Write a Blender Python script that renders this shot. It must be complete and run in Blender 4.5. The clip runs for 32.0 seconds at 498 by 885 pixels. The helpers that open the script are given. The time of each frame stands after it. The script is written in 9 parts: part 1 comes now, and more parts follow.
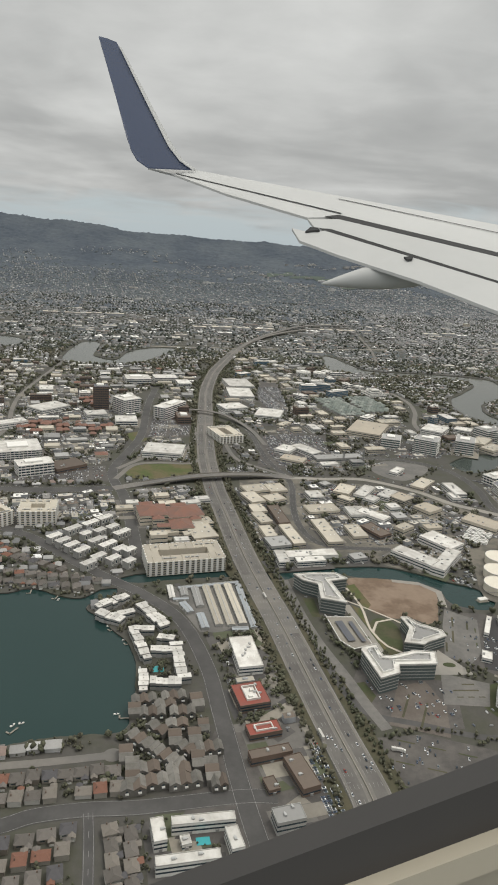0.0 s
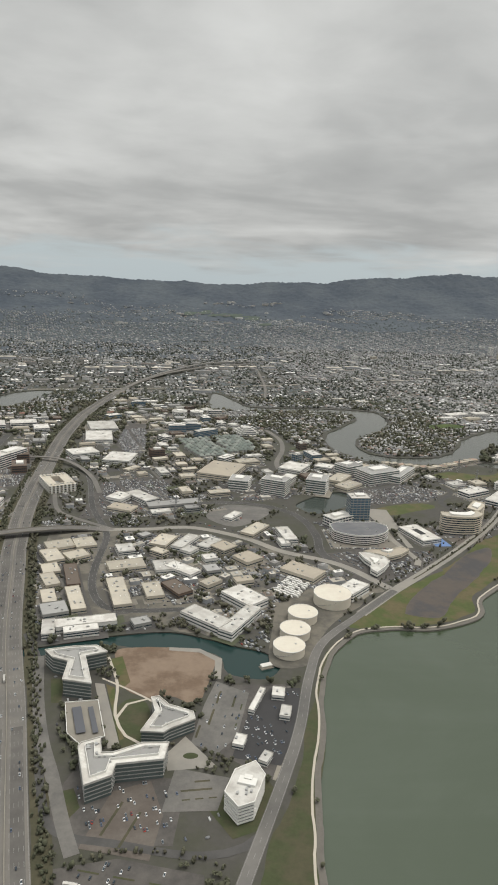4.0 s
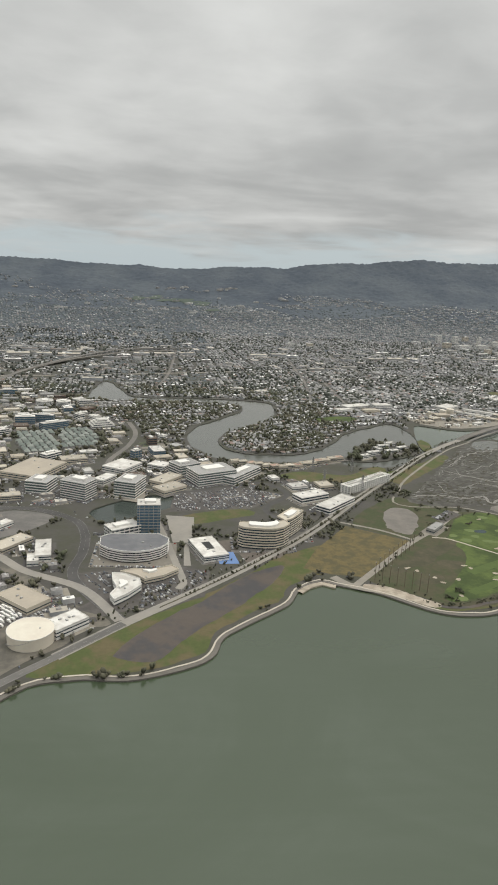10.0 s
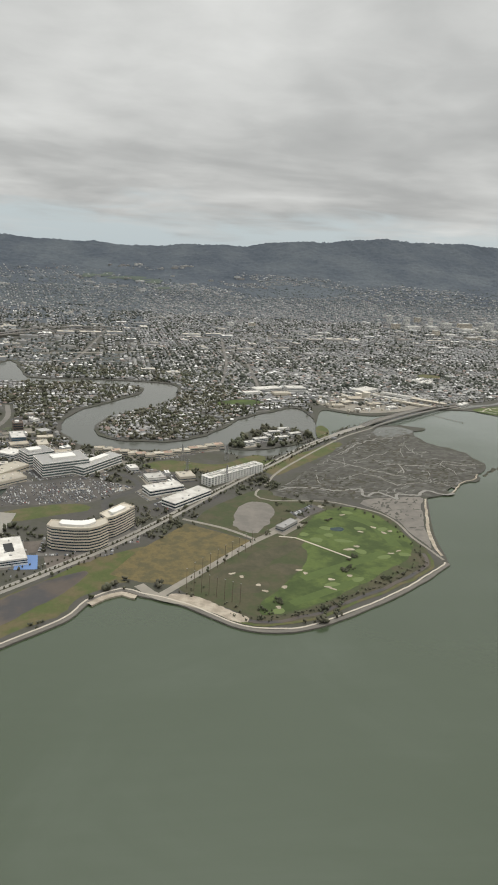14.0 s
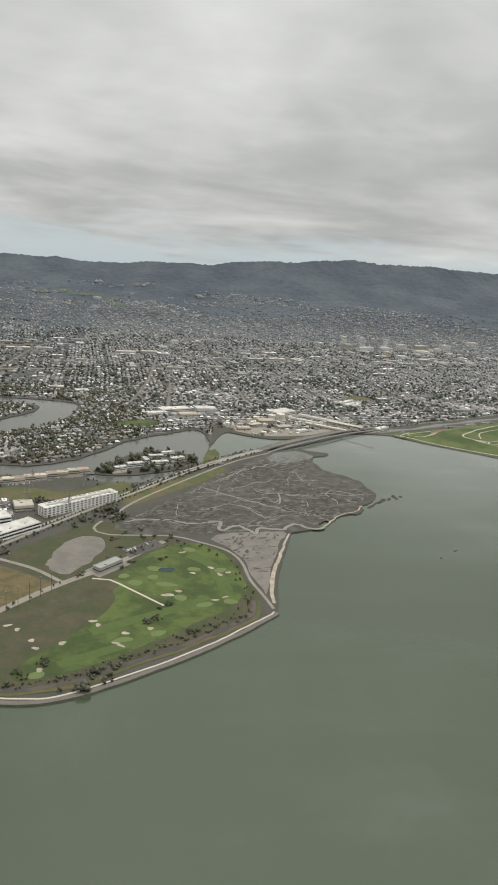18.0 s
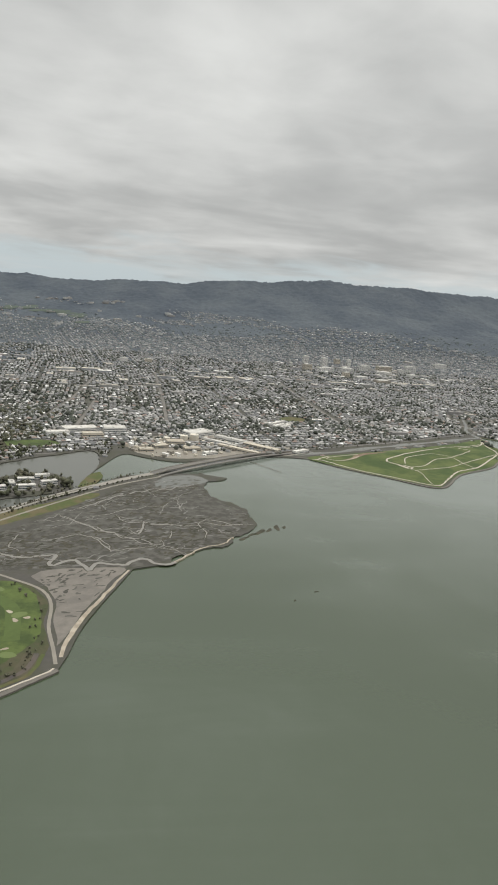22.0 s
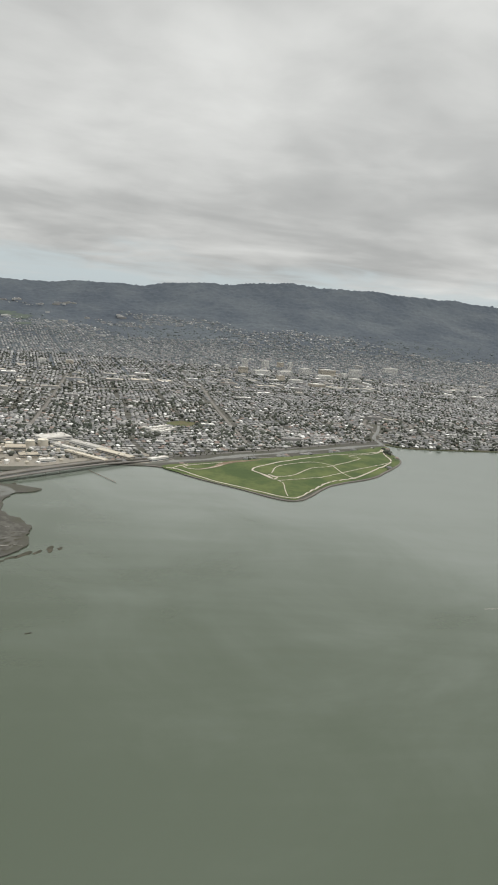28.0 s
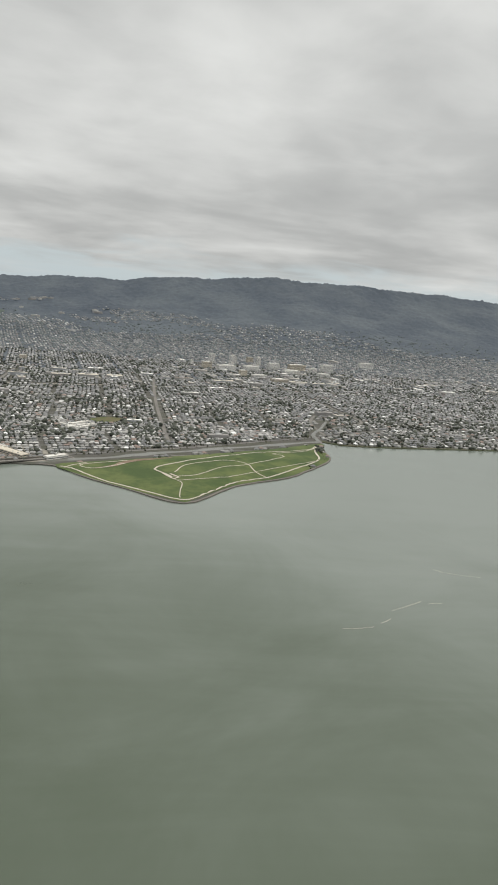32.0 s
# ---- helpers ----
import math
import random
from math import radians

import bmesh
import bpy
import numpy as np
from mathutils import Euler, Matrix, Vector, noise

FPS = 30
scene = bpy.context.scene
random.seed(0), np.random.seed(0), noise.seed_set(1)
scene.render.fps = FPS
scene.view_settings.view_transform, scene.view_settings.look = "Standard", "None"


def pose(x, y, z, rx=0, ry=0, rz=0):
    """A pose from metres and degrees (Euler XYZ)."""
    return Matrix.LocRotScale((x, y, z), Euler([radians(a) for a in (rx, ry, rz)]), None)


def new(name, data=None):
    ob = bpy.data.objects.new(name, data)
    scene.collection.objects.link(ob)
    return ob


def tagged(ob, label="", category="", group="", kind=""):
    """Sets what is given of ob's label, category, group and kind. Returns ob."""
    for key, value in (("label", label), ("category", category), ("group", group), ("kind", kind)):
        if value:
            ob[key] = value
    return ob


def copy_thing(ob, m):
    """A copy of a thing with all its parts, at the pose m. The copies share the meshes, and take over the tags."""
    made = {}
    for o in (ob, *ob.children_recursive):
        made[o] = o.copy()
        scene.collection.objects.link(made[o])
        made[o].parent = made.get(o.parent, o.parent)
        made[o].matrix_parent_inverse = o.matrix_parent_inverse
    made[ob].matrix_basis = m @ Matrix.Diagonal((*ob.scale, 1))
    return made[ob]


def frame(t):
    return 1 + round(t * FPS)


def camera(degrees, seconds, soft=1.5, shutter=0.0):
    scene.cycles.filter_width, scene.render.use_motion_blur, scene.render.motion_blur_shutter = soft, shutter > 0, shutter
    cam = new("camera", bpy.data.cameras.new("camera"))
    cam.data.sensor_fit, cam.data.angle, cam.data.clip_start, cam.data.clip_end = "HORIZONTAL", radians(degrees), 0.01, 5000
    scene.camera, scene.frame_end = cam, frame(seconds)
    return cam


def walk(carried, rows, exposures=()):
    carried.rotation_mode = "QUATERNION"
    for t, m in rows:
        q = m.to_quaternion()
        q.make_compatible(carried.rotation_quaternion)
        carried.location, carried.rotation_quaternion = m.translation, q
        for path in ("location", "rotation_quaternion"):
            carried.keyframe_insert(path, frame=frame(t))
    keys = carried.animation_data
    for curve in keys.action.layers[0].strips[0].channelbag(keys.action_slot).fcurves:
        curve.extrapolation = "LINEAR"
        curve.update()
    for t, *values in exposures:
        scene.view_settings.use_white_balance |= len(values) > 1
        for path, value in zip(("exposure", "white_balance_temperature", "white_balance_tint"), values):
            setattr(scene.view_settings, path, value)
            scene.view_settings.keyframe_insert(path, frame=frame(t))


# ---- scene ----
cam = camera(40.4, 32.0, 1.85)
METRES, EYE, TILT, LEAN, TURN = 1200.0, 254.3, -17.03, -3.67, 0.0
ROWS = [
    (0.0, 0.00014, 0.00094, -0.00025, 0.0, 0.0, -0.0),
    (0.5, 0.01441, 0.00664, 0.00042, 0.48, -0.44, 0.27),
    (1.0, 0.02873, 0.01240, 0.00105, 0.42, 0.14, 0.42),
    (1.5, 0.04310, 0.01823, 0.00166, -0.08, 1.45, 0.81),
    (2.0, 0.05750, 0.02411, 0.00224, -0.93, 2.93, 1.45),
    (2.5, 0.07195, 0.03005, 0.00280, -1.95, 4.01, 2.16),
    (3.0, 0.08643, 0.03603, 0.00333, -2.88, 4.2, 2.54),
    (3.5, 0.10094, 0.04206, 0.00385, -3.6, 3.74, 2.66),
    (4.0, 0.11548, 0.04812, 0.00434, -4.08, 3.09, 2.45),
    (4.5, 0.13005, 0.05422, 0.00481, -4.39, 2.65, 2.28),
    (6.5, 0.18852, 0.07888, 0.00654, -4.5, 1.77, 1.36),
    (7.0, 0.20317, 0.08508, 0.00694, -4.35, 1.71, 1.49),
    (7.5, 0.21784, 0.09130, 0.00732, -4.36, 1.75, 1.52),
    (8.0, 0.23251, 0.09753, 0.00770, -4.39, 1.8, 1.75),
    (8.5, 0.24719, 0.10376, 0.00806, -4.51, 1.82, 1.85),
    (9.0, 0.26188, 0.10998, 0.00841, -4.66, 1.87, 1.93),
    (9.5, 0.27656, 0.11621, 0.00875, -4.72, 1.94, 2.18),
    (10.0, 0.29125, 0.12243, 0.00909, -4.73, 2.07, 2.18),
    (10.5, 0.30593, 0.12864, 0.00942, -4.68, 2.25, 2.15),
    (11.0, 0.32061, 0.13484, 0.00974, -4.63, 2.45, 2.09),
    (11.5, 0.33528, 0.14103, 0.01006, -4.75, 2.6, 1.99),
    (12.0, 0.34995, 0.14720, 0.01037, -5.09, 2.43, 1.89),
    (12.5, 0.36461, 0.15335, 0.01068, -5.54, 1.93, 1.86),
    (13.0, 0.37926, 0.15948, 0.01099, -5.93, 1.24, 1.9),
    (13.5, 0.39390, 0.16559, 0.01129, -6.15, 0.66, 1.95),
    (14.0, 0.40853, 0.17167, 0.01159, -6.22, 0.44, 2.02),
    (14.5, 0.42315, 0.17773, 0.01189, -6.28, 0.55, 1.93),
    (16.5, 0.48148, 0.20168, 0.01307, -7.02, 1.49, 1.06),
    (17.0, 0.49603, 0.20758, 0.01337, -7.17, 1.74, 1.13),
    (17.5, 0.51056, 0.21346, 0.01366, -7.26, 1.97, 1.31),
    (18.0, 0.52508, 0.21930, 0.01396, -7.3, 2.12, 1.34),
    (18.5, 0.53958, 0.22510, 0.01426, -7.27, 2.17, 1.36),
    (19.0, 0.55406, 0.23087, 0.01456, -7.23, 2.22, 1.31),
    (19.5, 0.56853, 0.23661, 0.01486, -7.17, 2.31, 1.28),
    (20.0, 0.58299, 0.24231, 0.01516, -7.12, 2.44, 1.09),
    (20.5, 0.59742, 0.24797, 0.01546, -7.05, 2.64, 0.94),
    (21.0, 0.61185, 0.25360, 0.01576, -7.11, 2.95, 0.78),
    (21.5, 0.62626, 0.25919, 0.01607, -7.34, 3.39, 0.65),
    (22.0, 0.64065, 0.26475, 0.01637, -7.65, 3.89, 0.75),
    (22.5, 0.65504, 0.27027, 0.01668, -7.98, 4.35, 0.78),
    (23.0, 0.66941, 0.27576, 0.01699, -8.14, 4.61, 0.88),
    (23.5, 0.68377, 0.28122, 0.01730, -8.15, 4.64, 0.87),
    (24.0, 0.69812, 0.28664, 0.01761, -8.14, 4.65, 0.8),
    (24.5, 0.71246, 0.29203, 0.01792, -8.14, 4.64, 0.73),
    (25.0, 0.72679, 0.29740, 0.01823, -8.13, 4.64, 0.64),
    (25.5, 0.74112, 0.30273, 0.01854, -8.14, 4.6, 0.43),
    (27.5, 0.79840, 0.32381, 0.01978, -7.96, 4.45, 0.38),
    (28.0, 0.81272, 0.32902, 0.02008, -8.02, 4.45, 0.51),
    (28.5, 0.82704, 0.33422, 0.02039, -8.03, 4.4, 0.63),
    (29.0, 0.84137, 0.33940, 0.02068, -7.97, 4.34, 0.7),
    (29.5, 0.85571, 0.34457, 0.02098, -7.81, 4.29, 0.71),
    (30.0, 0.87006, 0.34973, 0.02127, -7.66, 4.3, 0.65),
    (30.5, 0.88442, 0.35488, 0.02155, -7.52, 4.3, 0.6),
    (31.0, 0.89880, 0.36002, 0.02183, -7.44, 4.26, 0.53),
    (31.5, 0.91320, 0.36516, 0.02210, -7.38, 4.23, 0.55),
    (32.0, 0.92762, 0.37031, 0.02237, -7.37, 4.26, 0.49),
]
EXPOSURE = [(0.0, -0.08), (7.0, -0.05), (13.0, 0.03), (20.0, 0.06), (32.0, 0.08)]
walk(cam, [(t, pose(0, 0, EYE, TILT, LEAN, TURN) @ pose(METRES * x, METRES * y, METRES * z, 90 + pitch, roll, yaw)) for t, x, y, z, yaw, pitch, roll in ROWS], EXPOSURE)

# ---------------------------------------------------------------- light
SUN_ELEVATION, SUN_AZIMUTH = 68, 75
world = bpy.data.worlds.new("overcast_sky")
scene.world = world
world.use_nodes = True


class Nodes:
    """Short hand for building node trees."""

    def __init__(self, tree):
        self.tree = tree
        tree.nodes.clear()

    def add(self, kind, **values):
        node = self.tree.nodes.new(kind)
        for key, value in values.items():
            if key == "blend_type":
                node.blend_type = value
            elif key == "data_type":
                node.data_type = value
            elif key == "operation":
                node.operation = value
            elif key == "noise_type":
                node.noise_type = value
            elif key == "feature":
                node.feature = value
        return node

    def join(self, a, b):
        self.tree.links.new(a, b)

    def put(self, socket, value):
        if isinstance(value, bpy.types.NodeSocket):
            self.tree.links.new(value, socket)
        else:
            socket.default_value = value

    def math(self, operation, a, b=0.0, clamp=False):
        node = self.add("ShaderNodeMath", operation=operation)
        node.use_clamp = clamp
        self.put(node.inputs[0], a)
        self.put(node.inputs[1], b)
        return node.outputs[0]

    def mix(self, factor, a, b, blend="MIX"):
        node = self.add("ShaderNodeMix", data_type="RGBA", blend_type=blend)
        self.put(node.inputs["Factor"], factor)
        for slot, value in ((node.inputs[6], a), (node.inputs[7], b)):
            self.put(slot, (*value, 1) if isinstance(value, tuple) and len(value) == 3 else value)
        return node.outputs[2]

    def noise(self, vector, scale, detail=3.0, rough=0.55, distort=0.0):
        node = self.add("ShaderNodeTexNoise")
        if vector is not None:
            self.put(node.inputs["Vector"], vector)
        node.inputs["Scale"].default_value = scale
        node.inputs["Detail"].default_value = detail
        node.inputs["Roughness"].default_value = rough
        node.inputs["Distortion"].default_value = distort
        return node.outputs["Fac"]

    def ramp(self, factor, stops):
        node = self.add("ShaderNodeValToRGB")
        ramp = node.color_ramp
        while len(ramp.elements) < len(stops):
            ramp.elements.new(0.5)
        for element, (at, colour) in zip(ramp.elements, stops):
            element.position = at
            element.color = (*colour, 1) if isinstance(colour, tuple) else (colour, colour, colour, 1)
        self.put(node.inputs[0], factor)
        return node.outputs[0]

    def smooth(self, value, low, high):
        node = self.add("ShaderNodeMapRange")
        node.interpolation_type = "SMOOTHSTEP"
        self.put(node.inputs["Value"], value)
        node.inputs["From Min"].default_value, node.inputs["From Max"].default_value = low, high
        return node.outputs["Result"]


def build_sky():
    n = Nodes(world.node_tree)
    sky = n.add("ShaderNodeTexSky")
    sky.sky_type, sky.sun_disc = "NISHITA", False
    sky.sun_elevation, sky.sun_rotation = radians(SUN_ELEVATION), radians(SUN_AZIMUTH)
    coords = n.add("ShaderNodeTexCoord").outputs["Generated"]
    split = n.add("ShaderNodeSeparateXYZ")
    n.join(coords, split.inputs[0])
    up = n.math("MAXIMUM", split.outputs["Z"], 0.0)
    lift = n.math("ADD", up, 0.125)
    flat = n.add("ShaderNodeCombineXYZ")
    n.join(n.math("DIVIDE", split.outputs["X"], lift), flat.inputs[0])
    n.join(n.math("DIVIDE", split.outputs["Y"], lift), flat.inputs[1])
    broad = n.noise(flat.outputs[0], 0.55, 4.0, 0.5, 0.4)
    fine = n.noise(flat.outputs[0], 2.2, 5.0, 0.55, 0.3)
    shape = n.math("ADD", n.math("MULTIPLY", broad, 0.80), n.math("MULTIPLY", fine, 0.20))
    cloud = n.ramp(shape, [(0.33, (0.41, 0.418, 0.412)), (0.45, (0.50, 0.508, 0.498)), (0.56, (0.645, 0.652, 0.636)), (0.68, (0.80, 0.81, 0.79))])
    clear = n.mix(1.0, sky.outputs[0], (0.075, 0.075, 0.075), "MULTIPLY")
    haze = n.mix(0.88, clear, (0.53, 0.60, 0.625))
    streak = n.noise(flat.outputs[0], 1.1, 5.0, 0.6, 0.6)
    edge = n.smooth(n.math("ADD", up, n.math("MULTIPLY", n.math("SUBTRACT", streak, 0.5), 0.12)), 0.004, 0.062)
    # an overcast sky grows brighter towards the zenith
    glow = n.math("ADD", n.math("MULTIPLY", n.smooth(up, 0.34, 0.95), 1.5), 1.0)
    # the far cloud base is seen edge on and looks thicker
    glow = n.math("MULTIPLY", glow, n.math("ADD", n.math("MULTIPLY", n.smooth(up, 0.04, 0.22), 0.16), 0.86))
    gain = n.add("ShaderNodeCombineColor")
    for slot in gain.inputs[:3]:
        n.join(glow, slot)
    colour = n.mix(edge, haze, n.mix(1.0, cloud, gain.outputs[0], "MULTIPLY"))
    back = n.add("ShaderNodeBackground")
    n.join(colour, back.inputs["Color"])
    back.inputs["Strength"].default_value = 1.0
    out = n.add("ShaderNodeOutputWorld")
    n.join(back.outputs[0], out.inputs[0])


build_sky()
sun = new("sun", bpy.data.lights.new("sun", "SUN"))
sun.data.energy, sun.data.angle, sun.data.color = 1.7, radians(25), (1.0, 0.95, 0.86)
sun.matrix_world = pose(0, 0, 900, 90 - SUN_ELEVATION, 0, 180 - SUN_AZIMUTH)

# ---------------------------------------------------------------- materials
def surface(name, colour, rough=0.85, vary=0.25, grain=0.8, patch=0.05, other=None, amount=0.5, bump=0.0, metal=0.0, island=0.0, per_object=0.0, spec=0.4):
    """A matt or glossy surface: colour that varies at two scales, by island or by object."""
    mat = bpy.data.materials.new(name)
    mat.use_nodes = True
    n = Nodes(mat.node_tree)
    at = n.add("ShaderNodeTexCoord").outputs["Object"]
    small = n.noise(at, grain, 5.0, 0.65)
    large = n.noise(at, patch, 7.0, 0.65)
    base = (*colour, 1.0)
    if other:
        base = n.mix(n.smooth(large, 0.5 - 0.3 * amount, 0.5 + 0.3 * amount), base, (*other, 1.0))
    tone = n.math("ADD", n.math("MULTIPLY", small, vary), n.math("MULTIPLY", large, vary))
    tone = n.math("ADD", tone, 1.0 - vary)
    if island:
        pick = n.add("ShaderNodeNewGeometry").outputs["Random Per Island"]
        tone = n.math("MULTIPLY", tone, n.math("ADD", n.math("MULTIPLY", pick, 2 * island), 1 - island))
    if per_object:
        pick = n.add("ShaderNodeObjectInfo").outputs["Random"]
        tone = n.math("MULTIPLY", tone, n.math("ADD", n.math("MULTIPLY", pick, 2 * per_object), 1 - per_object))
    shade = n.add("ShaderNodeCombineColor")
    for slot in shade.inputs[:3]:
        n.join(tone, slot)
    colour_out = n.mix(1.0, base, shade.outputs[0], "MULTIPLY")
    bsdf = n.add("ShaderNodeBsdfPrincipled")
    n.join(colour_out, bsdf.inputs["Base Color"])
    bsdf.inputs["Roughness"].default_value, bsdf.inputs["Metallic"].default_value = rough, metal
    bsdf.inputs["Specular IOR Level"].default_value = spec
    if bump:
        relief = n.add("ShaderNodeBump")
        relief.inputs["Strength"].default_value, relief.inputs["Distance"].default_value = 1.0, bump
        n.join(small, relief.inputs["Height"])
        n.join(relief.outputs[0], bsdf.inputs["Normal"])
    out = n.add("ShaderNodeOutputMaterial")
    n.join(bsdf.outputs[0], out.inputs[0])
    return mat


def palette(name, stops, rough=0.85, by="island", grain=0.6, vary=0.2):
    """Colours picked at random from a few, by island or by object."""
    mat = bpy.data.materials.new(name)
    mat.use_nodes = True
    n = Nodes(mat.node_tree)
    pick = n.add("ShaderNodeNewGeometry").outputs["Random Per Island"] if by == "island" else n.add("ShaderNodeObjectInfo").outputs["Random"]
    node = n.add("ShaderNodeValToRGB")
    node.color_ramp.interpolation = "CONSTANT"
    while len(node.color_ramp.elements) < len(stops):
        node.color_ramp.elements.new(0.5)
    for element, (at, colour) in zip(node.color_ramp.elements, stops):
        element.position, element.color = at, (*colour, 1)
    n.join(pick, node.inputs[0])
    small = n.noise(n.add("ShaderNodeTexCoord").outputs["Object"], grain, 4.0, 0.6)
    tone = n.math("ADD", n.math("MULTIPLY", small, 2 * vary), 1 - vary)
    shade = n.add("ShaderNodeCombineColor")
    for slot in shade.inputs[:3]:
        n.join(tone, slot)
    bsdf = n.add("ShaderNodeBsdfPrincipled")
    n.join(n.mix(1.0, node.outputs[0], shade.outputs[0], "MULTIPLY"), bsdf.inputs["Base Color"])
    bsdf.inputs["Roughness"].default_value = rough
    bsdf.inputs["Specular IOR Level"].default_value = 0.3
    out = n.add("ShaderNodeOutputMaterial")
    n.join(bsdf.outputs[0], out.inputs[0])
    return mat


def water(name, deep, silt_sheen, rough, wave):
    mat = bpy.data.materials.new(name)
    mat.use_nodes = True
    n = Nodes(mat.node_tree)
    at = n.add("ShaderNodeTexCoord").outputs["Object"]
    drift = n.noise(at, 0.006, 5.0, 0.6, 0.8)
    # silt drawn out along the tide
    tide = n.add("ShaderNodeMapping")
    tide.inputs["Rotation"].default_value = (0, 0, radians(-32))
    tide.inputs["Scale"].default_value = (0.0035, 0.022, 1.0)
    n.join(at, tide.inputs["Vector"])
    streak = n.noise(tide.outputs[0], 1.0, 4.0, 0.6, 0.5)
    ripple = n.noise(at, 0.35, 4.0, 0.6)
    relief = n.add("ShaderNodeBump")
    relief.inputs["Strength"].default_value, relief.inputs["Distance"].default_value = 0.6, wave
    n.join(ripple, relief.inputs["Height"])
    bsdf = n.add("ShaderNodeBsdfPrincipled")
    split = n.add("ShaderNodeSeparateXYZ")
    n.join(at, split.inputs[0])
    # far water is paled in its colour for the low sky it reflects
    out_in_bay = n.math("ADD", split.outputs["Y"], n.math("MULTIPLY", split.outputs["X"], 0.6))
    paler = n.math("ADD", n.math("MULTIPLY", n.math("SUBTRACT", drift, 0.5), 0.65), n.math("MULTIPLY", n.smooth(out_in_bay, 1200.0, 2150.0), 1.1))
    paler = n.math("ADD", paler, n.math("MULTIPLY", n.math("SUBTRACT", streak, 0.5), 0.32))
    n.join(n.mix(n.smooth(paler, -0.1, 1.05), deep, silt_sheen), bsdf.inputs["Base Color"])
    bsdf.inputs["Roughness"].default_value = rough
    bsdf.inputs["IOR"].default_value = 1.66 if name == "bay_water" else 1.33
    n.join(relief.outputs[0], bsdf.inputs["Normal"])
    out = n.add("ShaderNodeOutputMaterial")
    n.join(bsdf.outputs[0], out.inputs[0])
    return mat


